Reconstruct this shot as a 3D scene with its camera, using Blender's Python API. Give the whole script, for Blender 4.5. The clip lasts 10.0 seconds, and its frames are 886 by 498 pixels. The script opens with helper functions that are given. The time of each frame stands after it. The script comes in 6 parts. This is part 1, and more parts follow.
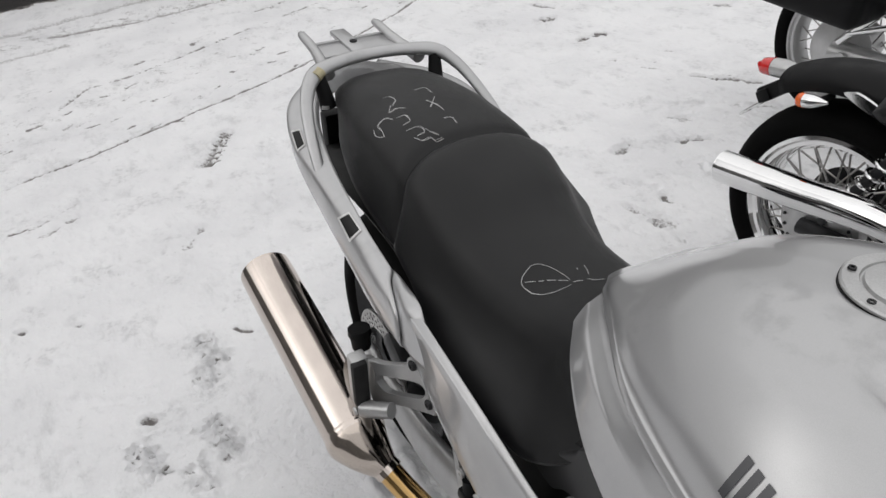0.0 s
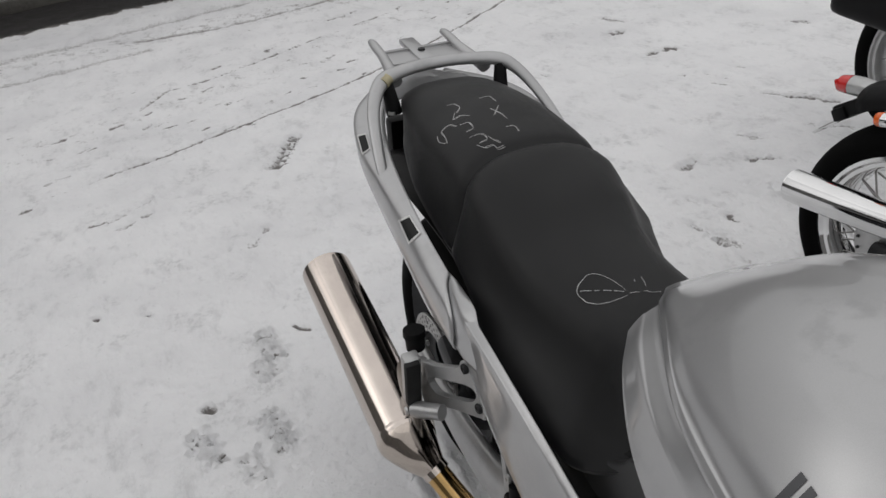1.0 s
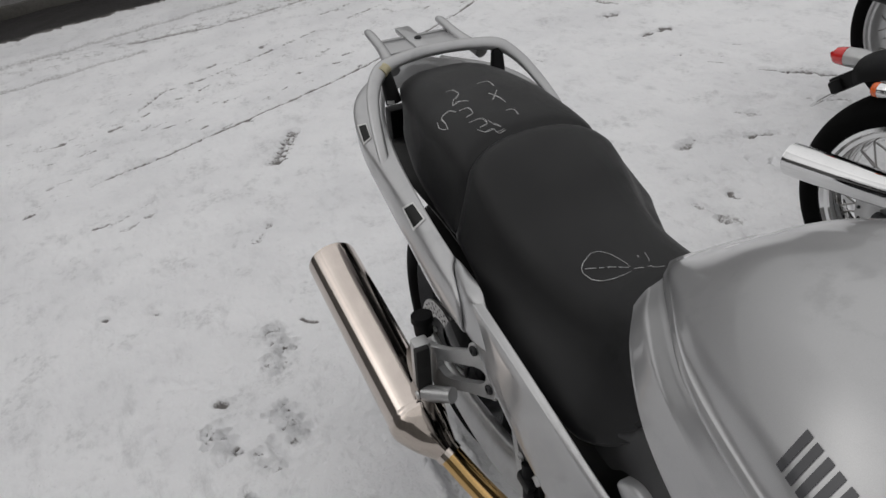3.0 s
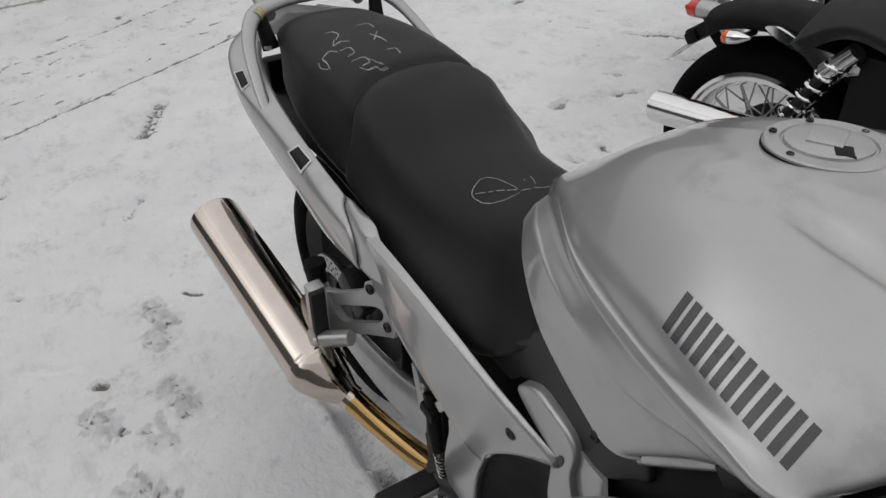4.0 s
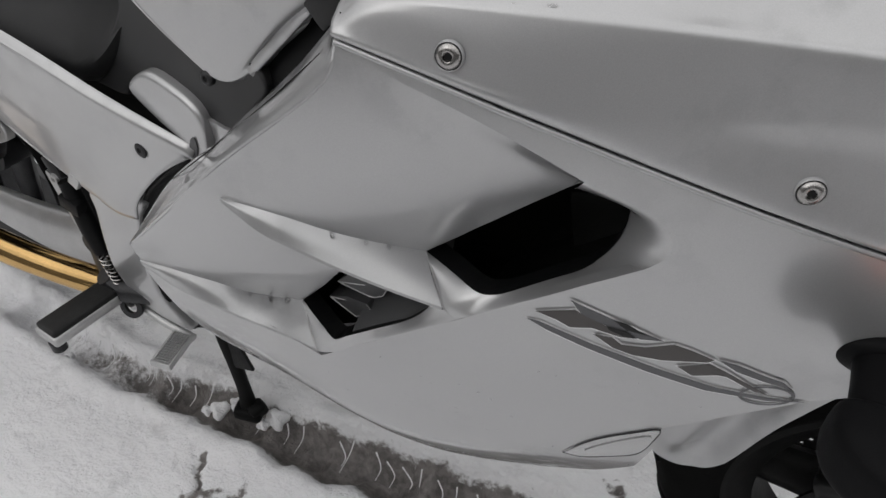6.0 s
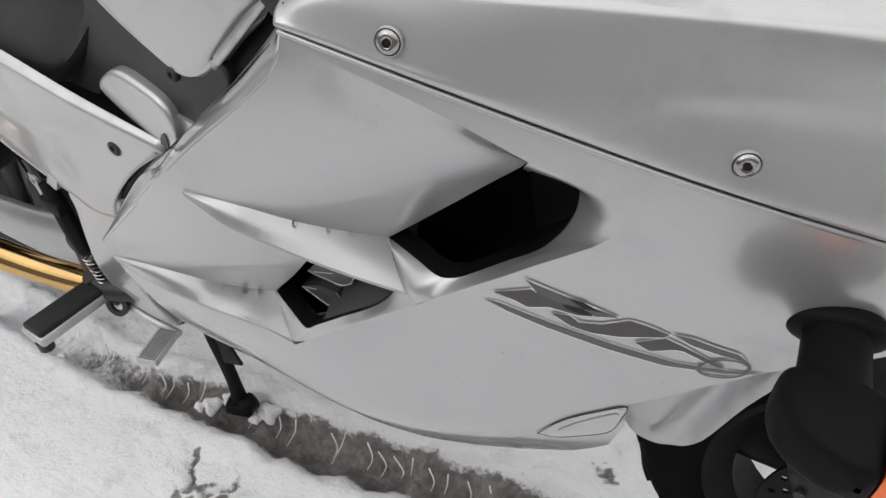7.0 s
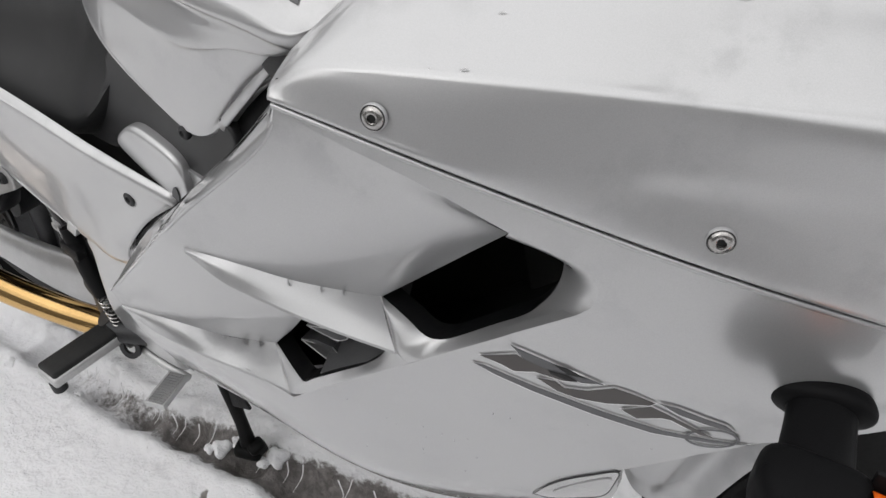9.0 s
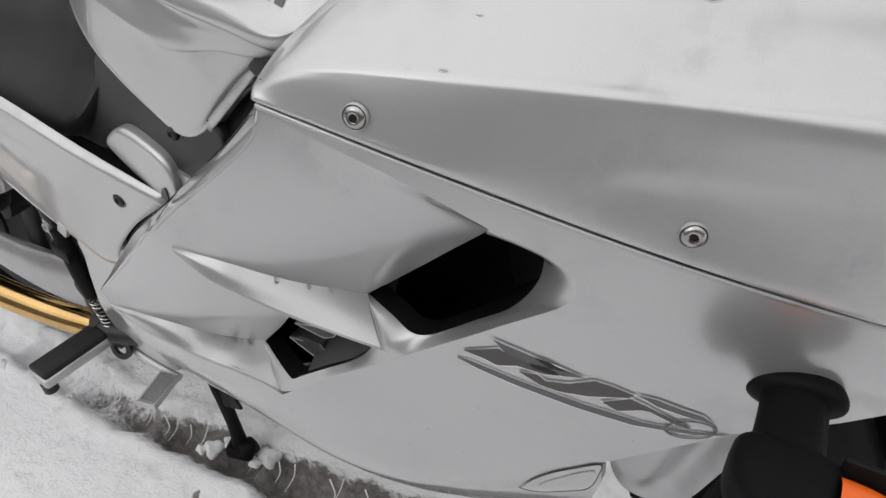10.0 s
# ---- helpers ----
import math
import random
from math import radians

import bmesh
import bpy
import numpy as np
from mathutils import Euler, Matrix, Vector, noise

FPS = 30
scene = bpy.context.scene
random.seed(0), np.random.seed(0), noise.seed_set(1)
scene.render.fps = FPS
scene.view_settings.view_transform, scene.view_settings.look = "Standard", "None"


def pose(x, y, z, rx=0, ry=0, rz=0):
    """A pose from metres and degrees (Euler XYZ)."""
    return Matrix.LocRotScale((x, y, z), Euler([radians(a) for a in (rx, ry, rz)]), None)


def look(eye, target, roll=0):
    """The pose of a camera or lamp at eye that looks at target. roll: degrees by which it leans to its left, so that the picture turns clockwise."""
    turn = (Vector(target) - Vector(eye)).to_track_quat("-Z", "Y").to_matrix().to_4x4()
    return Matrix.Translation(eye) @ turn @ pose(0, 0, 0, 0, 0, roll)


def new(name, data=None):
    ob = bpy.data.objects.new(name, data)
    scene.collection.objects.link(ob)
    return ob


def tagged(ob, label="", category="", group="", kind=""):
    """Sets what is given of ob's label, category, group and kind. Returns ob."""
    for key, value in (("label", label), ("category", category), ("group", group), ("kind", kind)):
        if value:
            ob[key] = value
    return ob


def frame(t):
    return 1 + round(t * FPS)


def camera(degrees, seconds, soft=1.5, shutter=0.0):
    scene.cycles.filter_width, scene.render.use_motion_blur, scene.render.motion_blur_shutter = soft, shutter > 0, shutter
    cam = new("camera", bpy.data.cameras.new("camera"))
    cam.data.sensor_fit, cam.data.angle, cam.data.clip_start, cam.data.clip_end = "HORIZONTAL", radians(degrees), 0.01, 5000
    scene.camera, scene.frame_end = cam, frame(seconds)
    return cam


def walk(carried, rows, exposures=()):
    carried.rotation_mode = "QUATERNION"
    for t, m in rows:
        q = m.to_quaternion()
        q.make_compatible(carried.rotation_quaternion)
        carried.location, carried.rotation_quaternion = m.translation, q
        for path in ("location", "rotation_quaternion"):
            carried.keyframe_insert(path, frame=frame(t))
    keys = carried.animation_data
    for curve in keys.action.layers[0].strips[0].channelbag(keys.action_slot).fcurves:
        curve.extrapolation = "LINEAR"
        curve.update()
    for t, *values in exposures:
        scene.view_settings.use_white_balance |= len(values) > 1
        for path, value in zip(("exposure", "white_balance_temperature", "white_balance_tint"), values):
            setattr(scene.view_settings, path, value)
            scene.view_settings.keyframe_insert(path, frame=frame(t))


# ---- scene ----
from mathutils.bvhtree import BVHTree
from mathutils.geometry import delaunay_2d_cdt

# The motorcycle's own axes: x ahead, y to its left, z up from the rear tyre's foot. It stands a little askew on the lot.
BIKE = Matrix.Translation((0, 0, 0.0104)) @ pose(0, 0, 0, -5.07, 0, 0) @ pose(0, 0, 0, 0, 0.238, 0)

cam = camera(66.8, 10.0)
PATH = [
    (0.0, 1.048, -0.526, 1.331, 56.36, 1.49, 60.27),
    (0.5, 1.059, -0.534, 1.328, 56.98, 1.1, 65.62),
    (1.0, 1.064, -0.534, 1.332, 57.43, 1.99, 65.8),
    (1.5, 1.067, -0.533, 1.334, 57.58, 2.93, 65.55),
    (2.0, 1.071, -0.537, 1.336, 57.59, 3.44, 65.62),
    (3.5, 1.087, -0.557, 1.32, 55.69, 4.09, 62.48),
    (4.0, 1.106, -0.577, 1.272, 54.66, 1.17, 54.85),
    (4.5, 1.111, -0.603, 1.227, 51.83, -0.03, 42.0),
    (5.0, 1.155, -0.603, 1.105, 52.84, -2.0, 31.17),
    (5.5, 1.219, -0.581, 1.033, 52.03, -2.88, 27.43),
    (6.0, 1.262, -0.577, 1.002, 48.83, -0.56, 29.19),
    (6.2, 1.271, -0.579, 0.998, 47.96, -0.18, 30.18),
    (7.5, 1.299, -0.565, 1.004, 48.76, 1.25, 27.16),
    (8.0, 1.305, -0.56, 1.004, 49.69, 0.39, 28.27),
    (8.5, 1.316, -0.553, 1.019, 51.49, 1.09, 29.51),
    (9.0, 1.313, -0.556, 1.02, 51.67, 1.37, 30.54),
    (9.5, 1.316, -0.557, 1.023, 51.65, 1.62, 30.35),
    (10.0, 1.324, -0.56, 1.023, 51.78, 1.32, 29.93),
]
walk(cam, [(t, BIKE @ pose(x, y, z, rx, ry, rz)) for t, x, y, z, rx, ry, rz in PATH],
     exposures=[(0.0, -0.08), (0.5, -0.36), (1.0, -0.46), (1.5, -0.5), (2.2, -0.5), (3.5, -0.52), (4.0, -0.46), (4.5, -0.28), (5.0, -0.08), (5.5, -0.17), (6.2, 0.12), (7.5, 0.57), (8.5, 0.51), (9.0, 0.45), (10.0, 0.38)])

# ---- light: a low winter overcast ----
world = bpy.data.worlds.new("overcast")
scene.world = world
world.use_nodes = True
wt = world.node_tree
sky = wt.nodes.new("ShaderNodeTexSky")
sky.sky_type = "NISHITA"
sky.sun_disc = False
sky.sun_elevation, sky.sun_rotation = radians(38), radians(200)
sky.air_density, sky.dust_density, sky.ozone_density = 1.0, 5.0, 1.0
pale = wt.nodes.new("ShaderNodeHueSaturation")
pale.inputs["Saturation"].default_value = 0.12
cloud = wt.nodes.new("ShaderNodeMix")
cloud.data_type = "RGBA"
cloud.inputs["Factor"].default_value = 0.75
cloud.inputs["B"].default_value = (7.75, 7.72, 7.75, 1)
wt.links.new(sky.outputs["Color"], pale.inputs["Color"])
wt.links.new(pale.outputs["Color"], cloud.inputs["A"])
# the overcast is brighter overhead than along the horizon
around = wt.nodes.new("ShaderNodeTexCoord")
split = wt.nodes.new("ShaderNodeSeparateXYZ")
rise = wt.nodes.new("ShaderNodeMapRange")
rise.inputs["To Min"].default_value, rise.inputs["To Max"].default_value = 0.75, 1.26
veil = wt.nodes.new("ShaderNodeVectorMath")
veil.operation = "SCALE"
wt.links.new(around.outputs["Generated"], split.inputs[0])
wt.links.new(split.outputs["Z"], rise.inputs["Value"])
wt.links.new(cloud.outputs["Result"], veil.inputs[0])
wt.links.new(rise.outputs["Result"], veil.inputs["Scale"])
wt.links.new(veil.outputs["Vector"], wt.nodes["Background"].inputs["Color"])
wt.nodes["Background"].inputs["Strength"].default_value = 0.112
sun = new("sun", bpy.data.lights.new("sun", "SUN"))
sun.data.energy, sun.data.angle, sun.data.color = 0.6, radians(100), (1.0, 0.985, 0.97)
sun.matrix_world = look((0.2, 0.8, 4.0), (0.6, 0, 0))


# ---- materials ----
def material(name, colour, rough=0.5, metal=0.0, coat=0.0, grain=0.0, grain_size=400.0, spread=0.0, spread_size=6.0, bump=0.0, coat_rough=0.04, spec=0.5):
    """A surface with mottling at two scales, and a fine relief."""
    m = bpy.data.materials.new(name)
    m.use_nodes = True
    nt = m.node_tree
    b = nt.nodes["Principled BSDF"]
    b.inputs["Roughness"].default_value, b.inputs["Metallic"].default_value = rough, metal
    b.inputs["Coat Weight"].default_value, b.inputs["Coat Roughness"].default_value = coat, coat_rough
    b.inputs["Specular IOR Level"].default_value = spec
    co = nt.nodes.new("ShaderNodeTexCoord")
    base = nt.nodes.new("ShaderNodeRGB")
    base.outputs[0].default_value = (*colour, 1)
    last = base.outputs[0]
    for size, amount in ((spread_size, spread), (grain_size, grain)):
        if not amount:
            continue
        n = nt.nodes.new("ShaderNodeTexNoise")
        n.inputs["Scale"].default_value, n.inputs["Detail"].default_value = size, 6
        nt.links.new(co.outputs["Object"], n.inputs["Vector"])
        r = nt.nodes.new("ShaderNodeMapRange")
        r.inputs["From Min"].default_value, r.inputs["From Max"].default_value = 0.3, 0.7
        r.inputs["To Min"].default_value, r.inputs["To Max"].default_value = 1 - amount, 1 + amount
        nt.links.new(n.outputs["Fac"], r.inputs["Value"])
        s = nt.nodes.new("ShaderNodeVectorMath")
        s.operation = "SCALE"
        nt.links.new(last, s.inputs[0])
        nt.links.new(r.outputs["Result"], s.inputs["Scale"])
        last = s.outputs["Vector"]
        if size == spread_size:
            q = nt.nodes.new("ShaderNodeMapRange")
            q.inputs["From Min"].default_value, q.inputs["From Max"].default_value = 0.3, 0.7
            q.inputs["To Min"].default_value, q.inputs["To Max"].default_value = max(0.02, rough * 0.85), min(1, rough * 1.2)
            nt.links.new(n.outputs["Fac"], q.inputs["Value"])
            nt.links.new(q.outputs["Result"], b.inputs["Roughness"])
    nt.links.new(last, b.inputs["Base Color"])
    if bump:
        n = nt.nodes.new("ShaderNodeTexNoise")
        n.inputs["Scale"].default_value, n.inputs["Detail"].default_value = grain_size, 3
        nt.links.new(co.outputs["Object"], n.inputs["Vector"])
        bp = nt.nodes.new("ShaderNodeBump")
        bp.inputs["Strength"].default_value, bp.inputs["Distance"].default_value = bump, 0.001
        nt.links.new(n.outputs["Fac"], bp.inputs["Height"])
        nt.links.new(bp.outputs["Normal"], b.inputs["Normal"])
    return m


SILVER = material("silver_paint", (0.43, 0.43, 0.435), 0.34, 0.6, 1.0, 0.05, 1500, 0.035, 7, coat_rough=0.02)


def smudge(m, size, patch, amount):
    """Dried water and road film: ragged blotches, in patches, that dull and darken a paint a little."""
    nt = m.node_tree
    b = nt.nodes["Principled BSDF"]
    co = nt.nodes.new("ShaderNodeTexCoord")
    facs = []
    for scale, lo, hi, detail in ((patch, 0.46, 0.62, 3), (size, 0.47, 0.60, 8)):
        n = nt.nodes.new("ShaderNodeTexNoise")
        n.inputs["Scale"].default_value, n.inputs["Detail"].default_value, n.inputs["Roughness"].default_value = scale, detail, 0.62
        nt.links.new(co.outputs["Object"], n.inputs["Vector"])
        r = nt.nodes.new("ShaderNodeMapRange")
        r.inputs["From Min"].default_value, r.inputs["From Max"].default_value = lo, hi
        nt.links.new(n.outputs["Fac"], r.inputs["Value"])
        facs.append(r.outputs["Result"])
    k = nt.nodes.new("ShaderNodeMath")
    k.operation = "MULTIPLY"
    nt.links.new(facs[0], k.inputs[0])
    nt.links.new(facs[1], k.inputs[1])
    dim = nt.nodes.new("ShaderNodeMapRange")
    dim.inputs["To Min"].default_value, dim.inputs["To Max"].default_value = 1.0, 1.0 - amount
    nt.links.new(k.outputs[0], dim.inputs["Value"])
    s = nt.nodes.new("ShaderNodeVectorMath")
    s.operation = "SCALE"
    nt.links.new(b.inputs["Base Color"].links[0].from_socket, s.inputs[0])
    nt.links.new(dim.outputs["Result"], s.inputs["Scale"])
    nt.links.new(s.outputs["Vector"], b.inputs["Base Color"])
    c = nt.nodes.new("ShaderNodeMapRange")
    c.inputs["To Min"].default_value, c.inputs["To Max"].default_value = 1.0, 0.45
    nt.links.new(k.outputs[0], c.inputs["Value"])
    nt.links.new(c.outputs["Result"], b.inputs["Coat Weight"])


smudge(SILVER, 46, 8.0, 0.12)
VINYL = material("seat_vinyl", (0.006, 0.006, 0.0066), 0.44, 0, 0, 0.2, 900, 0.12, 12, 0.4, spec=0.32)
VINYL.node_tree.nodes["Principled BSDF"].inputs["Sheen Weight"].default_value = 0.09
VINYL.node_tree.nodes["Principled BSDF"].inputs["Sheen Roughness"].default_value = 0.35
BLACK = material("black_plastic", (0.0045, 0.0045, 0.005), 0.5, 0, 0, 0.15, 900, 0.15, 20, 0.2, spec=0.17)
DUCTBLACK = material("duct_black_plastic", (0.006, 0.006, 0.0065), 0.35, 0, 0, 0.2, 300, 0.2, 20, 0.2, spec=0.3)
VANE = material("duct_vane_plastic", (0.05, 0.05, 0.052), 0.4, 0, 0, 0.1, 900, 0.1, 10, 0.2)
GREY = material("grey_plastic", (0.019, 0.019, 0.020), 0.45, 0, 0, 0.1, 900, 0.1, 10, 0.3, spec=0.4)
RUBBER = material("tyre_rubber", (0.0035, 0.0035, 0.0035), 0.8, 0, 0, 0.2, 300, 0.3, 14, 0.3, spec=0.06)
PEGRUB = material("peg_rubber", (0.006, 0.006, 0.006), 0.65, 0, 0, 0.2, 300, 0.2, 30, 0.3)
CHROME = material("chrome", (0.78, 0.78, 0.78), 0.07, 1.0, 0, 0, 400, 0.05, 12)
STEEL = material("polished_steel", (0.60, 0.535, 0.49), 0.10, 1.0, 0, 0.03, 500, 0.06, 14)
CONE = material("tinted_steel", (0.52, 0.46, 0.41), 0.10, 1.0, 0, 0.04, 500, 0.06, 14)
BOLT = material("zinc_plated_bolt", (0.36, 0.35, 0.34), 0.24, 1.0, 0, 0.1, 700, 0.2, 90)
GOLD = material("heat_tinted_pipe", (0.58, 0.38, 0.16), 0.14, 1.0, 0, 0.05, 400, 0.18, 16)
ALLOY = material("cast_alloy", (0.47, 0.47, 0.47), 0.36, 0.6, 0, 0.08, 600, 0.08, 30, 0.2)
DARKM = material("dark_metal", (0.03, 0.03, 0.032), 0.45, 0.5, 0, 0.2, 300, 0.25, 30, 0.2)
DISC = material("brake_disc", (0.35, 0.34, 0.33), 0.3, 0.9, 0, 0.08, 300, 0.1, 30)
DECAL = material("grey_lettering", (0.055, 0.055, 0.06), 0.4, 0.1, 0.4, 0.05, 900, 0.05, 20)
CHALK = material("chalk", (0.42, 0.42, 0.42), 0.95, 0, 0, 0.4, 500, 0.3, 60)
FILM = material("label_film", (0.50, 0.50, 0.50), 0.3, 0.4, 0.8, 0.05, 900, 0.06, 60)
PRINT = material("pale_print", (0.64, 0.64, 0.64), 0.5, 0.2, 0.3, 0.1, 900, 0.2, 200)
WHITE = material("white_marking", (0.66, 0.66, 0.65), 0.6, 0, 0, 0.1, 900, 0.1, 30)
AMBER = material("amber_lens", (0.75, 0.12, 0.008), 0.15, 0, 0.6, 0, 400, 0.05, 30)
RED = material("red_lens", (0.6, 0.02, 0.02), 0.15, 0, 0.6, 0, 400, 0.05, 30)
LENS = material("smoked_clear_lens", (0.42, 0.42, 0.42), 0.12, 0.5, 1.0, 0, 400, 0.1, 40)
YELLOW = material("yellow_stain", (0.46, 0.41, 0.26), 0.5, 0.2, 0.2, 0.1, 400, 0.2, 40)
SHEETING = material("corrugated_sheet", (0.27, 0.265, 0.26), 0.6, 0.1, 0, 0.12, 60, 0.2, 1.5, 0.2)


# ---- building tools ----
def spline(points, n, closed=False):
    """n points along a smooth curve through the points given."""
    p = [Vector(q) for q in points]
    if len(p) == 2:
        return [p[0].lerp(p[1], i / (n - 1)) for i in range(n)]
    k = len(p)
    if closed:
        get = lambda i: p[i % k]
        spans = k
    else:
        get = lambda i: p[i] if 0 <= i < k else (p[0] * 2 - p[1] if i < 0 else p[-1] * 2 - p[-2])
        spans = k - 1
    out = []
    for j in range(n):
        u = j / n * spans if closed else j / (n - 1) * spans
        i = min(int(u), spans - 1)
        f = u - i
        a, b, c, d = get(i - 1), get(i), get(i + 1), get(i + 2)
        out.append(0.5 * ((2 * b) + (c - a) * f + (2 * a - 5 * b + 4 * c - d) * f * f + (3 * b - a - 3 * c + d) * f ** 3))
    return out


def grid(rows, wrap=False, caps=False):
    """A mesh over rows of points; wrap closes each row into a ring."""
    bm = bmesh.new()
    vs = [[bm.verts.new(p) for p in row] for row in rows]
    m = len(vs[0])
    for a, b in zip(vs, vs[1:]):
        for i in range(m if wrap else m - 1):
            j = (i + 1) % m
            try:
                bm.faces.new((a[i], a[j], b[j], b[i]))
            except ValueError:
                pass
    if caps:
        for r in (vs[0], vs[-1]):
            try:
                bm.faces.new(r)
            except ValueError:
                pass
    bmesh.ops.remove_doubles(bm, verts=bm.verts, dist=0.00005)
    bmesh.ops.recalc_face_normals(bm, faces=bm.faces)
    return bm


def sheet(curves, nu=24, nv=None, wrap=False, caps=False):
    """A smooth skin through curves of points, nu steps along them and nv across."""
    along = [spline(c, nu) for c in curves]
    if len(curves) > 2 or nv:
        across = [spline([c[i] for c in along], nv or 4 * (len(curves) - 1) + 1) for i in range(nu)]
        along = list(zip(*across))
    return grid(along, wrap, caps)


def tube(path, radius, sides=14, steps=None, flat=1.0, up=(0, 0, 1)):
    """A round bar along a smooth path; radius may be a list, one for each of the path's points."""
    steps = steps or 8 * (len(path) - 1) + 1
    c = spline(path, steps)
    rad = [r[0] for r in spline([(r, 0, 0) for r in radius], steps)] if isinstance(radius, (list, tuple)) else [radius] * steps
    rows, side = [], None
    for i, p in enumerate(c):
        d = (c[min(i + 1, steps - 1)] - c[max(i - 1, 0)]).normalized()
        if side is None:
            side = d.cross(Vector(up))
            if side.length < 1e-3:
                side = d.cross(Vector((1, 0, 0)))
        side = (side - d * side.dot(d)).normalized()
        top = side.cross(d)
        rows.append([p + rad[i] * (math.cos(a) * side + flat * math.sin(a) * top) for a in (2 * math.pi * k / sides for k in range(sides))])
    return grid(rows, True, True)


def lathe(profile, centre, axis=(0, 1, 0), sides=32, start=0.0, sweep=360.0):
    """Profile rows of (distance along the axis, radius), turned round it."""
    axis = Vector(axis).normalized()
    u = axis.cross(Vector((0.31, 0.2, 0.93))).normalized() if abs(axis.z) > 0.9 else Vector((0, 0, 1)).cross(axis).normalized()
    v = axis.cross(u)
    c = Vector(centre)
    whole = abs(sweep - 360) < 1e-6
    n = sides if whole else sides + 1
    rows = [[c + axis * h + r * (math.cos(a) * u + math.sin(a) * v) for a in (radians(start + sweep * k / sides) for k in range(n))] for h, r in profile]
    return grid(rows, whole)


def box(size, m, bevel=0.004, segments=2):
    bm = bmesh.new()
    bmesh.ops.create_cube(bm, size=1)
    bmesh.ops.scale(bm, vec=size, verts=bm.verts)
    if bevel:
        bmesh.ops.bevel(bm, geom=bm.edges, offset=bevel, segments=segments, profile=0.6, affect="EDGES")
    bm.transform(m)
    return bm


def joined(*many):
    bm = bmesh.new()
    for one in many:
        keep = bpy.data.meshes.new("part")
        one.to_mesh(keep)
        bm.from_mesh(keep)
        bpy.data.meshes.remove(keep)
        one.free()
    return bm


def inside(p, loop):
    x, y = p
    hit = False
    for (x0, y0), (x1, y1) in zip(loop, loop[1:] + loop[:1]):
        if (y0 > y) != (y1 > y) and x < (x1 - x0) * (y - y0) / (y1 - y0) + x0:
            hit = not hit
    return hit


def rounded(outline, n, sharp=False):
    """A plane outline as a dense loop."""
    if sharp:
        out = []
        for a, b in zip(outline, outline[1:] + outline[:1]):
            k = max(1, int(math.dist(a, b) / n))
            out += [(a[0] + (b[0] - a[0]) * i / k, a[1] + (b[1] - a[1]) * i / k) for i in range(k)]
        return out
    return [(p.x, p.y) for p in spline([(a, b, 0) for a, b in outline], n, True)]


def panel(loop, place, holes=(), step=0.014, thick=0.0, inward=None):
    """A plate with a plane outline, laid onto place(u, v); thick gives it a folded rim towards inward."""
    loops = [loop, *holes]
    pts, edges = [], []
    for lp in loops:
        k = len(pts)
        pts += lp
        edges += [(k + i, k + (i + 1) % len(lp)) for i in range(len(lp))]
    us, vs = [p[0] for p in loop], [p[1] for p in loop]
    u = min(us) + step / 2
    row = 0
    while u < max(us):
        v = min(vs) + (step / 2 if row % 2 else step)
        while v < max(vs):
            if inside((u, v), loop) and not any(inside((u, v), h) for h in holes):
                if min((u - a) ** 2 + (v - b) ** 2 for a, b in pts[:edges[-1][0] + 1]) > (0.45 * step) ** 2:
                    pts.append((u, v))
            v += step
        u += step * 0.87
        row += 1
    co, _, faces, *_ = delaunay_2d_cdt([Vector(p) for p in pts], edges, [], 0, 1e-6)
    bm = bmesh.new()
    vt = [bm.verts.new(place(p.x, p.y)) for p in co]
    for f in faces:
        c = sum((co[i] for i in f), Vector((0, 0))) / len(f)
        if inside(tuple(c), loop) and not any(inside(tuple(c), h) for h in holes):
            bm.faces.new([vt[i] for i in f])
    loose = [v for v in bm.verts if not v.link_faces]
    bmesh.ops.delete(bm, geom=loose, context="VERTS")
    bmesh.ops.recalc_face_normals(bm, faces=bm.faces)
    if thick and inward is not None:
        rim = [e for e in bm.edges if e.is_boundary]
        way = Vector(inward)
        for depth in (0.35, 0.65):
            made = bmesh.ops.extrude_edge_only(bm, edges=rim)["geom"]
            for v in (g for g in made if isinstance(g, bmesh.types.BMVert)):
                v.co += way * thick * depth
            rim = [g for g in made if isinstance(g, bmesh.types.BMEdge) and g.is_boundary]
    return bm


def pillow(loop, face, r, thick=0.01, step=0.012, holes=()):
    """A plate on face(x, z) -> y whose edges roll inwards (towards the middle of the motorcycle) over r."""
    n = len(loop)
    area = sum(a[0] * b[1] - b[0] * a[1] for a, b in zip(loop, loop[1:] + loop[:1]))
    turn = 1 if area > 0 else -1

    def inset(d):
        out = []
        for i in range(n):
            (x0, z0), (x1, z1) = loop[i - 2], loop[(i + 2) % n]
            l = math.hypot(x1 - x0, z1 - z0) or 1
            out.append((loop[i][0] - turn * d * (z1 - z0) / l, loop[i][1] + turn * d * (x1 - x0) / l))
        return out

    rows = [[Vector((x, face(x, z) + r + thick, z)) for x, z in loop]]
    for a in (0, 18, 36, 54, 72, 90):
        d = r * (1 - math.cos(radians(a)))
        rows.append([Vector((x, face(x, z) + r * (1 - math.sin(radians(a))), z)) for x, z in inset(d)])
    flat = inset(r)
    bm = joined(grid(rows, True), panel(flat, lambda x, z: Vector((x, face(x, z), z)), holes, step))
    bmesh.ops.remove_doubles(bm, verts=bm.verts, dist=0.0002)
    bmesh.ops.recalc_face_normals(bm, faces=bm.faces)
    return bm


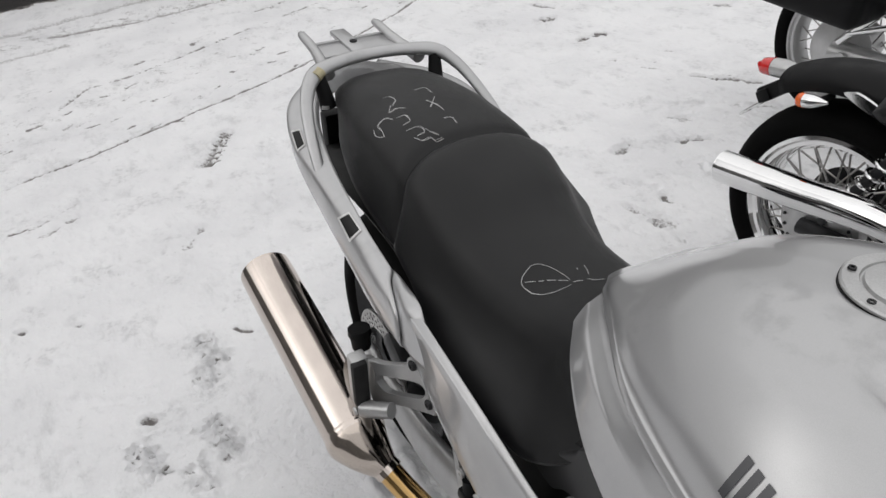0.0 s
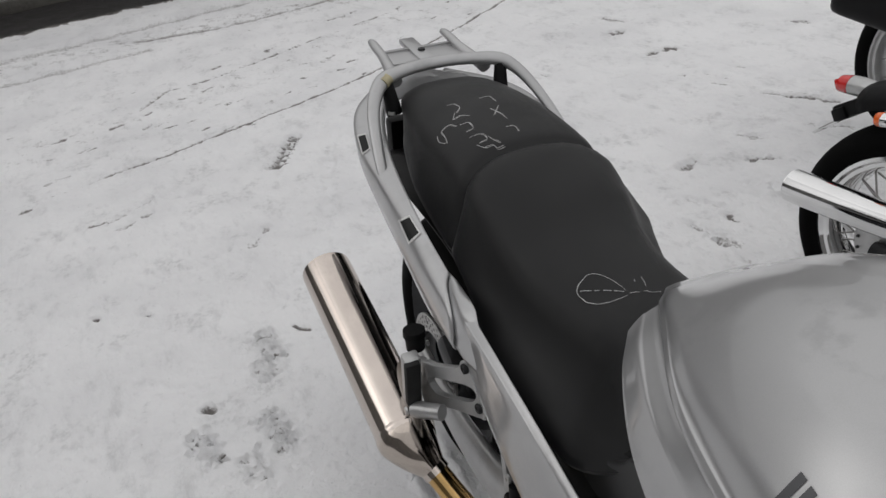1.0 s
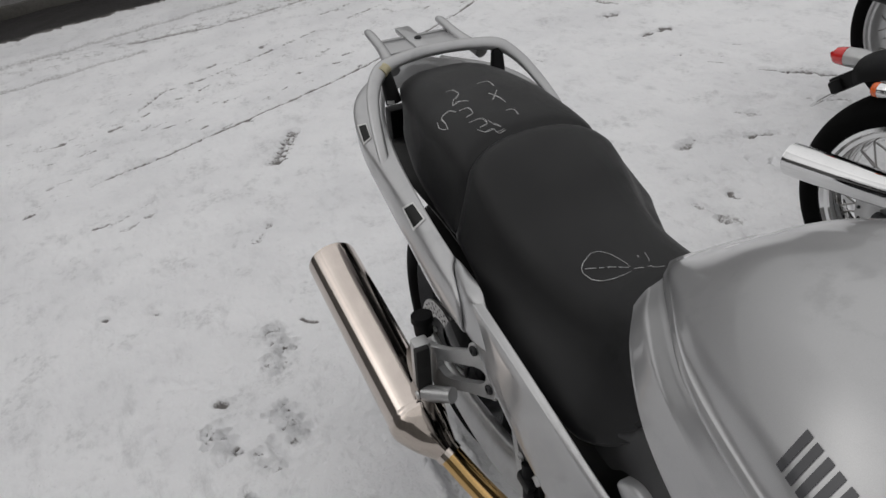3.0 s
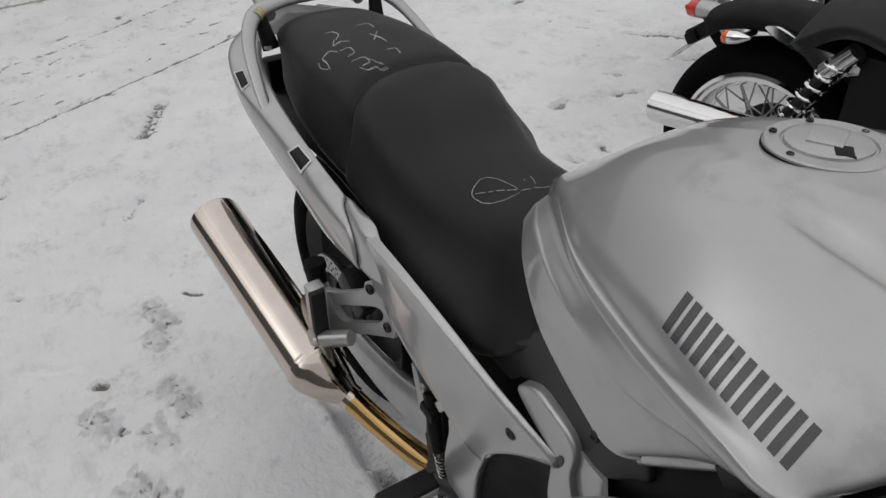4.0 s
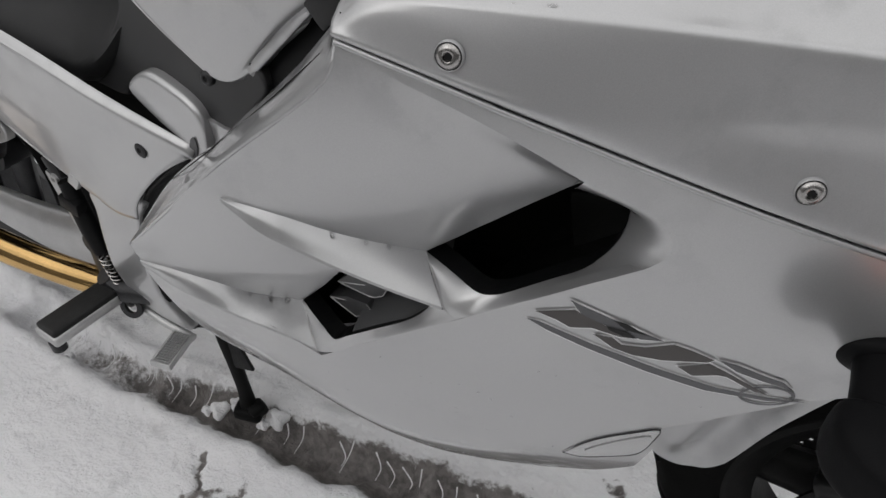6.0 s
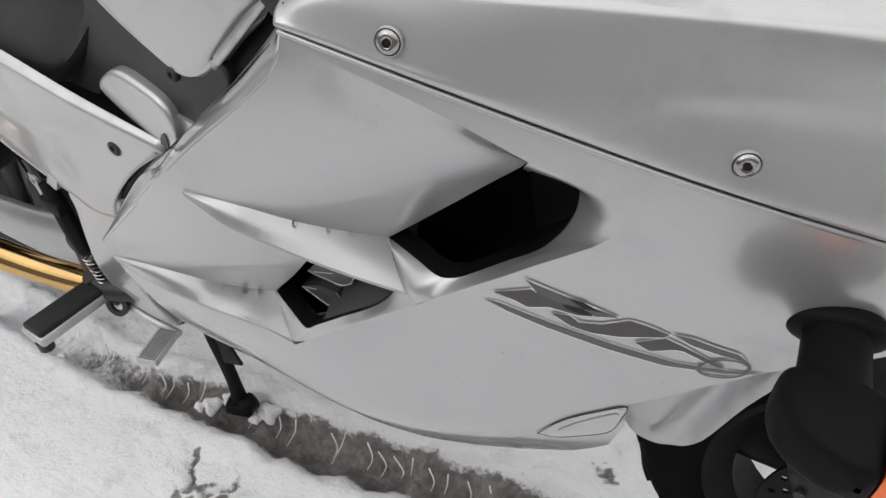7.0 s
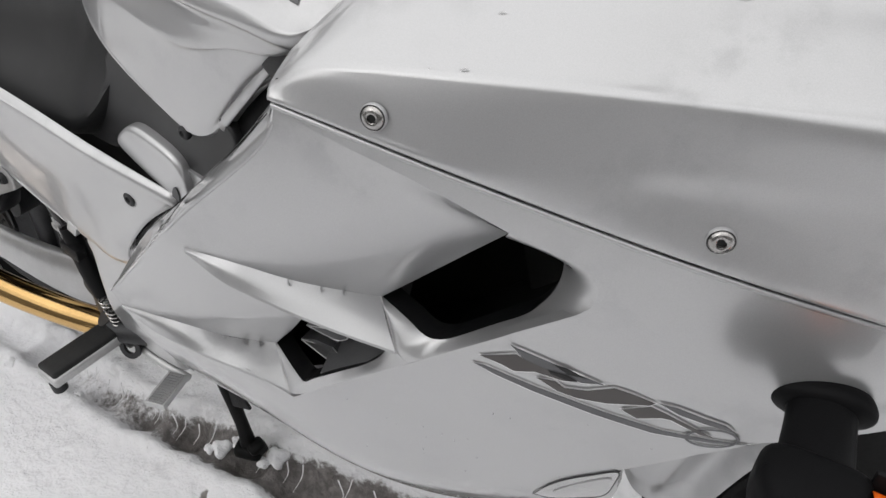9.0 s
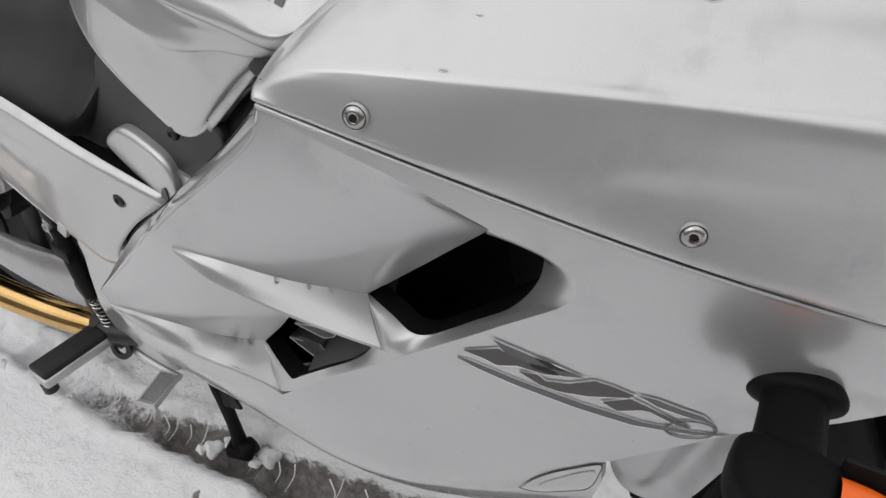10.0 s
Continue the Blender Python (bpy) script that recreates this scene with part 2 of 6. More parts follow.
def part(name, bm, mat, parent, label="", smooth=True, angle=40.0, solid=0.0, mirror=False):
    """Links a mesh as one part of a thing, or of a part."""
    me = bpy.data.meshes.new(name)
    if mirror:
        for v in bm.verts:
            v.co.y = -v.co.y
        bmesh.ops.reverse_faces(bm, faces=bm.faces)
    bm.to_mesh(me)
    bm.free()
    me.materials.append(mat)
    if smooth:
        me.polygons.foreach_set("use_smooth", [True] * len(me.polygons))
        me.set_sharp_from_angle(angle=radians(angle))
    ob = new(name, me)
    ob.parent = parent
    if solid:
        mod = ob.modifiers.new("thickness", "SOLIDIFY")
        mod.thickness, mod.offset = solid, 0.0
    return tagged(ob, label)


def thing(name, label, category, m=None, group="", kind=""):
    ob = new(name)
    ob.empty_display_size = 0.1
    ob.matrix_world = m or Matrix()
    return tagged(ob, label, category, group, kind)


def both(name, make, mat, parent, label="", **more):
    """The part on the right and its twin on the left."""
    a = part(name, make(), mat, parent, label, **more)
    part(name, make(), mat, parent, label, mirror=True, **more)
    return a


# ---- ground: trodden snow over tarmac ----
def lot():
    """One sheet to the horizon, finely divided round the motorcycles, with tracks, footprints and bared tarmac."""
    rng = np.random.default_rng(4)

    def axis(lo, hi, fine, near, far):
        """Even steps from lo to hi, slowly growing ones as far as near beyond them, then fast growing ones."""
        out, d = [hi], fine
        while out[-1] < hi + far:
            d *= 1.008 if out[-1] < hi + near else 1.2
            out.append(out[-1] + d)
        back = [lo - (v - hi) for v in out[1:]]
        return np.array(back[::-1] + list(np.arange(lo, hi, fine)) + out)

    xs, ys = axis(-2.9, 1.2, 0.009, 4.6, 400), axis(-1.1, 1.9, 0.009, 2.5, 400)
    X, Y = np.meshgrid(xs, ys, indexing="ij")

    def cloud(size, seed, octaves=3):
        out = np.zeros_like(X)
        r = np.random.default_rng(seed)
        for o in range(octaves):
            k = 2.0 ** o / size
            for _ in range(7):
                a = r.uniform(0, 2 * math.pi)
                out += 0.6 ** o * np.sin(k * 5 * (math.cos(a) * X + math.sin(a) * Y) * r.uniform(0.6, 1.4) + r.uniform(0, 7)) / 7
        return out

    near = np.exp(-((np.abs(X + 0.7) / 6) ** 4 + (np.abs(Y - 0.4) / 6) ** 4))
    Z = 0.012 * cloud(1.3, 1) + 0.005 * cloud(0.25, 2) + 0.0034 * cloud(0.07, 3) * near + 0.0050 * np.clip(np.abs(cloud(0.11, 9)) * 1.6 - 0.25, 0, 1) * np.clip(0.5 + 0.9 * cloud(0.7, 12), 0, 1) * near
    bare = np.zeros_like(X)
    rough = cloud(0.12, 5) + 0.6 * cloud(0.04, 6)

    def stroke(x0, y0, x1, y1, width, depth, dark, broken=0.0, ragged=0.35, power=2):
        nonlocal Z, bare
        m = 5 * width + 0.05
        i0, i1 = np.searchsorted(xs, (min(x0, x1) - m, max(x0, x1) + m))
        j0, j1 = np.searchsorted(ys, (min(y0, y1) - m, max(y0, y1) + m))
        cut = np.s_[i0:i1, j0:j1]
        x, y, r = X[cut], Y[cut], rough[cut]
        dx, dy = x1 - x0, y1 - y0
        n = math.hypot(dx, dy)
        s = np.clip(((x - x0) * dx + (y - y0) * dy) / n ** 2, 0, 1)
        d = np.hypot(x - x0 - s * dx, y - y0 - s * dy) / width + ragged * r
        w = np.exp(-np.maximum(d, 0) ** power)
        if broken:
            w = w * np.clip(0.5 + broken * np.sin(s * n * 9 + 3 * r), 0, 1)
        Z[cut] += 0.35 * depth * np.exp(-((d - 1.5) / 0.5) ** 2) - depth * w
        bare[cut] = np.maximum(bare[cut], dark * w)

    # the strip under the motorcycle that its dripping has thawed
    drip = [(-0.3, -0.14), (0.05, -0.145), (0.25, -0.155), (0.37, -0.158), (0.48, -0.144), (0.62, -0.129), (0.73, -0.120), (0.81, -0.109), (0.91, -0.096), (1.02, -0.082), (1.16, -0.068), (1.4, -0.055), (1.7, -0.05)]
    for k, (a, b) in enumerate(zip(drip, drip[1:])):
        stroke(*a, *b, 0.034 if k < 4 else 0.040 if k < 6 else 0.048, 0.026, 0.28 if k < 1 else 0.36 if k < 2 else 0.52 if k < 3 else 0.66 if k < 4 else 0.95, 0, 0.2, 6)
    # the joint across the lot and a broken one behind it
    def chain(pts, width, depth, dark, broken=0.0, ragged=0.35):
        for a, b in zip(pts, pts[1:]):
            stroke(*a, *b, width, depth, dark, broken, ragged)

    chain([(-2.20, -1.9), (-2.28, -1.38), (-2.32, -1.08), (-2.37, -0.88)], 0.011, 0.006, 0.55, 0.4, 0.5)
    chain([(-2.37, -0.88), (-2.41, -0.64), (-2.475, -0.37), (-2.57, -0.07), (-2.69, 0.24), (-2.86, 0.71), (-3.19, 1.34), (-3.46, 1.78), (-3.9, 2.5)], 0.013, 0.009, 0.86, 0, 0.35)
    chain([(-3.21, -0.68), (-3.46, -0.48), (-3.51, -0.18), (-3.57, -0.04), (-3.70, 0.30), (-3.9, 0.88), (-4.3, 1.9)], 0.016, 0.008, 0.80, 0.45, 0.6)
    stroke(-4.24, 0.82, -4.25, 0.96, 0.02, 0.01, 0.85, 0, 0.5)
    # wheel tracks of cars, their tread pressed into the snow
    for pts, w, dark in (([(-4.9, -4.5), (-5.26, -1.69), (-5.33, -1.11), (-5.43, -0.24), (-5.47, 0.3)], 0.13, 0.45), ([(-5.47, 0.3), (-5.50, 0.9), (-5.7, 2.0)], 0.04, 0.55),
                         ([(-4.95, -0.6), (-4.74, 0.1), (-4.8, 0.66), (-4.95, 1.15), (-5.3, 2.2)], 0.05, 0.6), ([(-4.2, -4.0), (-4.55, -1.36), (-4.6, -0.53)], 0.09, 0.45)):
        chain(pts, w, 0.012, dark, 0, 0.25)
        if w > 0.12:
            for a, b in zip(pts[1:], pts[2:]):
                n = int(math.dist(a, b) / 0.045)
                for i in range(n):
                    x, y = a[0] + (b[0] - a[0]) * i / n, a[1] + (b[1] - a[1]) * i / n
                    for s in (-1, 1):
                        stroke(x + 0.02 * s, y, x + s * 0.11, y + 0.05, 0.011, 0.012, 0.42, 0, 0.4)
    shade = 0.30 * np.exp(-((X + 4.9 - 0.05 * Y) / 0.5) ** 2) + 0.24 * np.exp(-((X + 3.4 + 0.3 * Y) / 0.6) ** 2)
    bare = np.maximum(bare, shade * np.clip(1 + 0.8 * rough, 0, 2))
    # the wet tarmac along the far wall
    band = np.clip((-6.2 - 0.03 * Y + 0.07 * rough - X) / 0.12, 0, 1)
    bare = np.maximum(bare, 2 * band)
    # small dashes left where sliding wheels tore the snow, all along the joints
    for _ in range(360):
        u, v = rng.uniform(-1.9, 1.9), abs(rng.normal(0, 0.75))
        x, y = -2.62 - 0.36 * u - v, u + rng.normal(0, 0.1)
        if x < -6:
            continue
        length, a = rng.uniform(0.02, 0.08), rng.normal(1.85, 0.25)
        stroke(x, y, x + length * math.cos(a), y + length * math.sin(a), rng.uniform(0.008, 0.015), 0.006, rng.choice([0.2, 0.35, 0.5, 0.75], p=[0.4, 0.3, 0.2, 0.1]), 0, 0.5)
    # scuffs and skids between the silver motorcycle and the joint
    for x0, y0, x1, y1, w, depth, dark in (
            (-1.93, -0.12, -2.21, 0.04, 0.026, 0.016, 0.55), (-1.95, -0.07, -2.20, 0.07, 0.012, 0.012, 0.5), (-1.65, -0.24, -1.90, -0.12, 0.03, 0.006, 0.26),
            (-1.30, -0.35, -1.40, -0.28, 0.022, 0.014, 0.5), (-1.22, -0.06, -1.57, 0.06, 0.028, 0.010, 0.24), (-1.57, 0.06, -1.82, 0.12, 0.032, 0.010, 0.28),
            (-1.82, 0.12, -2.06, 0.26, 0.03, 0.010, 0.28), (-1.87, -0.96, -1.86, -0.87, 0.012, 0.010, 0.8), (-1.86, -0.87, -1.98, -0.68, 0.016, 0.012, 0.45),
            (-1.76, -0.85, -1.83, -0.71, 0.020, 0.012, 0.5), (-1.28, -0.71, -1.28, -0.61, 0.022, 0.010, 0.3), (-0.70, -0.81, -0.57, -0.64, 0.02, 0.010, 0.22)):
        stroke(x0, y0, x1, y1, w, depth, dark, 0, 0.8)
    # tread bars across the sharpest skid
    for i in range(7):
        f = i / 6
        stroke(-1.95 - 0.25 * f, -0.125 + 0.13 * f, -1.925 - 0.25 * f, -0.06 + 0.13 * f, 0.007, 0.010, 0.95, 0, 0.3)
    for x, y, r, dark in ((-1.15, -0.94, 0.012, 0.8), (-1.06, -0.77, 0.010, 0.75), (-0.485, -0.64, 0.018, 1.0), (-1.66, -0.95, 0.010, 0.5), (-1.26, -0.91, 0.010, 0.5), (-0.93, -0.88, 0.012, 0.3)):
        stroke(x, y, x + 0.01, y + 0.012, r, 0.02, dark, 0, 0.5)
    chain([(-0.72, -0.32), (-0.695, -0.31), (-0.67, -0.28)], 0.007, 0.010, 0.9, 0, 0.3)
    # scuffs towards the other motorcycles
    for x0, y0, x1, y1, w, depth, dark in (
            (-2.42, 2.12, -2.41, 2.24, 0.035, 0.016, 0.62), (-1.97, 2.10, -1.95, 2.22, 0.030, 0.016, 0.75), (-1.84, 1.96, -1.81, 1.99, 0.016, 0.010, 0.6),
            (-1.60, 1.98, -1.58, 2.01, 0.018, 0.012, 0.75), (-2.39, 1.81, -2.28, 1.86, 0.022, 0.010, 0.38), (-1.52, 2.09, -1.42, 2.13, 0.02, 0.010, 0.36),
            (-1.16, 2.13, -0.90, 2.29, 0.020, 0.012, 0.62), (-1.01, 1.61, -0.95, 1.62, 0.012, 0.010, 0.6), (-0.94, 1.73, -0.84, 1.78, 0.022, 0.010, 0.40),
            (-0.82, 1.33, -0.85, 1.44, 0.026, 0.016, 0.48), (-0.72, 1.60, -0.66, 1.71, 0.022, 0.014, 0.58), (-0.51, 1.09, -0.28, 1.12, 0.022, 0.012, 0.42)):
        stroke(x0, y0, x1, y1, 0.9 * w, 1.3 * depth, 1.15 * dark, 0, 1.5)
    for x0, y0, x1, y1, w, depth, dark in (
            (-0.44, 1.23, -0.41, 1.23, 0.012, 0.012, 0.7), (-0.36, 1.08, -0.19, 1.10, 0.018, 0.010, 0.36), (-2.74, 2.31, -2.62, 2.36, 0.03, 0.012, 0.5),
            (-1.83, 3.03, -1.78, 3.10, 0.04, 0.012, 0.5), (-1.09, 1.78, -0.90, 1.93, 0.02, 0.010, 0.28), (-0.58, 1.47, -0.44, 1.56, 0.025, 0.010, 0.28),
            (-0.66, 1.16, -0.52, 1.26, 0.02, 0.010, 0.30), (-0.83, 2.04, -0.64, 2.17, 0.03, 0.010, 0.36)):
        stroke(x0, y0, x1, y1, 0.9 * w, 1.3 * depth, 1.15 * dark, 0, 1.5)
    # ragged slide marks on that side, all one way
    for _ in range(150):
        x, y = rng.uniform(-2.9, -0.1), rng.uniform(0.75, 3.0)
        length, a = rng.uniform(0.02, 0.14), rng.normal(0.35, 0.3)
        stroke(x, y, x + length * math.cos(a), y + length * math.sin(a), rng.uniform(0.006, 0.014), rng.uniform(0.004, 0.010), rng.choice([0.1, 0.2, 0.3, 0.5], p=[0.4, 0.3, 0.2, 0.1]), 0, 0.9)
    # a crack in the crust beside the stand, with dirt thrown out of it
    chain([(0.600, -0.215), (0.608, -0.232), (0.612, -0.246), (0.630, -0.262), (0.650, -0.300)], 0.0055, 0.008, 0.9, 0, 0.5)
    for _ in range(60):
        x, y = rng.normal(0.69, 0.035), rng.normal(-0.27, 0.022)
        stroke(x, y, x + rng.normal(0, 0.006), y + rng.normal(0, 0.006), rng.uniform(0.004, 0.009), rng.uniform(-0.005, 0.006), rng.choice([0.3, 0.5, 0.8]), 0, 0.5)
    for _ in range(14):
        x, y = rng.normal(1.238, 0.012), rng.normal(0.045, 0.010)
        stroke(x, y, x + 0.004, y, rng.uniform(0.004, 0.007), 0.004, 0.75, 0, 0.5)
    # soles pressed into the snow: short bars across each print
    for x, y, a, bars in ((-0.655, -0.42, 0.25, 9), (-0.555, -0.445, 0.2, 5), (-0.30, -0.47, 0.35, 9), (-0.33, -0.66, 0.3, 8), (-0.20, -0.55, 0.2, 6), (-0.05, -0.62, 0.5, 8), (0.16, -0.46, 0.4, 8), (0.30, -0.52, 0.4, 6)):
        c, s = math.cos(a), math.sin(a)
        for k in range(bars):
            for side in (-1, 0, 1):
                u, v = 0.020 * (k - bars / 2) + rng.normal(0, 0.003), 0.026 * side + rng.normal(0, 0.006)
                px, py = x + u * c - v * s, y + u * s + v * c
                stroke(px, py, px - 0.014 * s + rng.normal(0, 0.006), py + 0.014 * c, rng.uniform(0.006, 0.009), rng.uniform(0.010, 0.022), rng.choice([0.2, 0.35, 0.55, 0.8], p=[0.4, 0.3, 0.2, 0.1]), 0, 0.5)
    # crumbs and dents scattered over the whole lot
    for _ in range(520):
        x, y = rng.uniform(-3.2, 1.2), rng.uniform(-1.4, 2.3)
        if abs(y) < 0.35 and x > -0.4:
            continue
        r = rng.uniform(0.006, 0.014)
        stroke(x, y, x + rng.uniform(-0.03, 0.03), y + rng.uniform(-0.03, 0.03), r, rng.uniform(-0.006, 0.008), rng.choice([0, 0.1, 0.3]), 0, 0.7)
    Z = np.where(np.hypot(X, Y) > 30, 0.0, Z)
    nx, ny = X.shape
    co = np.stack([X, Y, Z], -1).reshape(-1, 3)
    i = (np.arange(nx - 1)[:, None] * ny + np.arange(ny - 1)[None, :]).ravel()
    faces = np.stack([i, i + ny, i + ny + 1, i + 1], 1)
    me = bpy.data.meshes.new("ground")
    me.vertices.add(len(co))
    me.vertices.foreach_set("co", co.ravel())
    me.loops.add(4 * len(faces))
    me.loops.foreach_set("vertex_index", faces.ravel())
    me.polygons.add(len(faces))
    me.polygons.foreach_set("loop_start", np.arange(len(faces)) * 4)
    me.update(calc_edges=True)
    me.polygons.foreach_set("use_smooth", [True] * len(faces))
    at = me.attributes.new("bare", "FLOAT", "POINT")
    at.data.foreach_set("value", np.clip(bare, 0, 2).ravel())
    return me


def snow_material():
    m = bpy.data.materials.new("trodden_snow")
    m.use_nodes = True
    nt = m.node_tree
    b = nt.nodes["Principled BSDF"]
    co = nt.nodes.new("ShaderNodeTexCoord")

    def noise_at(scale, detail, rough=0.6):
        n = nt.nodes.new("ShaderNodeTexNoise")
        n.inputs["Scale"].default_value, n.inputs["Detail"].default_value, n.inputs["Roughness"].default_value = scale, detail, rough
        nt.links.new(co.outputs["Object"], n.inputs["Vector"])
        return n.outputs["Fac"]

    def ramp(value, lo, hi, a, c):
        r = nt.nodes.new("ShaderNodeMapRange")
        r.interpolation_type = "SMOOTHSTEP"
        for key, v in (("From Min", lo), ("From Max", hi), ("To Min", a), ("To Max", c)):
            r.inputs[key].default_value = v
        nt.links.new(value, r.inputs["Value"])
        return r.outputs["Result"]

    def maths(op, p, q):
        n = nt.nodes.new("ShaderNodeMath")
        n.operation = op
        for k, v in enumerate((p, q)):
            if isinstance(v, float):
                n.inputs[k].default_value = v
            else:
                nt.links.new(v, n.inputs[k])
        return n.outputs[0]

    def blend(f, p, q):
        n = nt.nodes.new("ShaderNodeMix")
        n.data_type = "RGBA"
        nt.links.new(f, n.inputs["Factor"])
        for key, v in (("A", p), ("B", q)):
            if isinstance(v, tuple):
                n.inputs[key].default_value = (*v, 1)
            else:
                nt.links.new(v, n.inputs[key])
        return n.outputs["Result"]

    at = nt.nodes.new("ShaderNodeAttribute")
    at.attribute_name = "bare"
    snow = blend(ramp(noise_at(1.7, 6), 0.35, 0.7, 0, 1), (0.85, 0.85, 0.86), (0.76, 0.76, 0.775))
    snow = blend(ramp(noise_at(17, 7, 0.7), 0.56, 0.78, 0, 0.6), snow, (0.55, 0.55, 0.56))
    snow = blend(ramp(noise_at(90, 3), 0.68, 0.76, 0, 0.5), snow, (0.42, 0.42, 0.42))
    turn = nt.nodes.new("ShaderNodeMapping")
    turn.inputs["Rotation"].default_value, turn.inputs["Scale"].default_value = (0, 0, radians(-22)), (4.0, 9.0, 1.0)
    nt.links.new(co.outputs["Object"], turn.inputs["Vector"])
    drag = nt.nodes.new("ShaderNodeTexNoise")
    drag.inputs["Scale"].default_value, drag.inputs["Detail"].default_value, drag.inputs["Roughness"].default_value = 1.0, 9, 0.72
    nt.links.new(turn.outputs["Vector"], drag.inputs["Vector"])
    snow = blend(ramp(drag.outputs["Fac"], 0.53, 0.72, 0, 0.5), snow, (0.52, 0.52, 0.53))
    snow = blend(maths("MULTIPLY", ramp(noise_at(5.5, 4, 0.55), 0.52, 0.66, 0, 1), ramp(noise_at(34, 6, 0.7), 0.45, 0.62, 0.1, 0.6)), snow, (0.57, 0.57, 0.58))
    wet = blend(ramp(noise_at(60, 5), 0.35, 0.65, 0, 1), (0.14, 0.13, 0.125), (0.22, 0.205, 0.197))
    wet = blend(ramp(at.outputs["Fac"], 1.1, 1.6, 0, 1), wet, (0.035, 0.033, 0.033))
    edge = maths("ADD", at.outputs["Fac"], maths("MULTIPLY", maths("SUBTRACT", noise_at(75, 6, 0.72), 0.5), maths("MULTIPLY", maths("MINIMUM", at.outputs["Fac"], 0.42), 2.6)))
    mask = ramp(edge, 0.30, 0.66, 0, 1)
    nt.links.new(blend(mask, snow, wet), b.inputs["Base Color"])
    nt.links.new(ramp(mask, 0, 1, 0.75, 0.35), b.inputs["Roughness"])
    b.inputs["Specular IOR Level"].default_value = 0.25
    bp = nt.nodes.new("ShaderNodeBump")
    bp.inputs["Strength"].default_value, bp.inputs["Distance"].default_value = 0.9, 0.013
    nt.links.new(maths("ADD", maths("MULTIPLY", noise_at(38, 5, 0.6), 0.9), maths("MULTIPLY", drag.outputs["Fac"], 0.6)), bp.inputs["Height"])
    nt.links.new(bp.outputs["Normal"], b.inputs["Normal"])
    return m


ground_mesh = lot()
ground_mesh.materials.append(snow_material())
ground = tagged(new("ground", ground_mesh), "trodden snow over wet tarmac with bared tracks", "snow", kind="structure")


# ---- the wall of sheeting at the far side of the lot ----
def corrugated(x, y0, y1, height):
    rows = []
    n = int((y1 - y0) / 0.05)
    for z in (0.12, height):
        row = []
        for i in range(n + 1):
            y = y0 + (y1 - y0) * i / n
            row.append((x + (0.0 if i % 4 in (0, 1) else -0.025), y, z))
        rows.append(row)
    return grid(rows)


wall = thing("wall_far", "grey corrugated sheet wall on a low dark kerb", "wall", kind="structure")
part("sheeting", corrugated(-7.32, -14, 10, 3.2), SHEETING, wall, smooth=False, solid=0.01)
part("plinth", box((0.16, 24, 0.14), Matrix.Translation((-7.34, -2, 0.05)), 0.01), material("wet_concrete", (0.10, 0.095, 0.085), 0.6, 0, 0, 0.2, 40, 0.3, 2), wall)


# an added, unseen wall closes the near side and darkens what the paint reflects
near = thing("unseen_wall", "unseen dark wall, added to close the lot and darken reflections", "wall", kind="structure")
RENDER = material("dark_render", (0.17, 0.166, 0.162), 0.8, 0, 0, 0.15, 30, 0.25, 1.2, 0.2)
NEAR = Matrix.Translation((2.5, -3.7, 0)) @ pose(0, 0, 0, 0, 0, 20)
part("unseen_wall_slab", box((24, 0.3, 2.9), NEAR @ Matrix.Translation((0, 0, 1.45)), 0.02), RENDER, near)
part("plinth", box((24, 0.36, 0.4), NEAR @ Matrix.Translation((0, 0, 0.2)), 0.02), RENDER, near)

# ribs of packed snow that a tyre's tread left across the thawed strip
ribs = []
rib_rng = random.Random(8)
LINE = [(-0.28, -0.15), (0.05, -0.15), (0.25, -0.158), (0.48, -0.146), (0.73, -0.122), (0.91, -0.098), (1.16, -0.07)]
for k, p in enumerate(spline([(a, b, 0) for a, b in LINE], 46)):
    if rib_rng.random() < 0.3:
        continue
    a, c, low = rib_rng.uniform(0.020, 0.036), rib_rng.uniform(-0.012, 0.012), rib_rng.uniform(-0.3, 0.5)
    ribs.append(tube([(p.x - 0.010, p.y + a, -0.004), (p.x + 0.004 + c, p.y + 0.4 * a, -0.0125), (p.x + 0.006 + c, p.y + low * a - 0.01, -0.0165)], [0.0014, 0.0009, 0.0004], 6, 9))
for x, y, r in ((0.565, -0.14, 0.016), (0.585, -0.115, 0.012), (0.67, -0.105, 0.02), (0.655, -0.125, 0.011), (0.545, -0.15, 0.010), (0.22, -0.19, 0.010), (0.02, -0.2, 0.016)):
    bm = bmesh.new()
    bmesh.ops.create_icosphere(bm, subdivisions=3, radius=r)
    for v in bm.verts:
        v.co *= 1 + 0.28 * math.sin(v.co.x / r * 3 + x * 50) * math.cos(v.co.y / r * 4) + rib_rng.uniform(-0.06, 0.06)
    bm.transform(Matrix.Translation((x, y, 0.2 * r - 0.004)))
    ribs.append(bm)
ob = part("snow_rib", joined(*ribs), ground_mesh.materials[0], None)
tagged(ob, "thin ribs and crumbs of packed snow in a tyre track", "snow", kind="stuff")


# ---- the silver motorcycle ----
bike = thing("motorcycle", "silver touring motorcycle standing on its stand in the snow", "motorcycle", BIKE, group="parked motorcycles")


def flank(x, z):
    """The outer skin of the right side."""
    a, b = x - 1.1, z - 0.7
    k = min(1.0, max(0.0, (0.56 - z) / 0.15))  # the belly bulges low down
    return -0.293 + 0.204 * a - 0.065 * b + 0.272 * a * a + 0.029 * a * b + 0.725 * b * b - 0.029 * k * k * (3 - 2 * k) * math.exp(-((x - 1.04) / 0.14) ** 2)


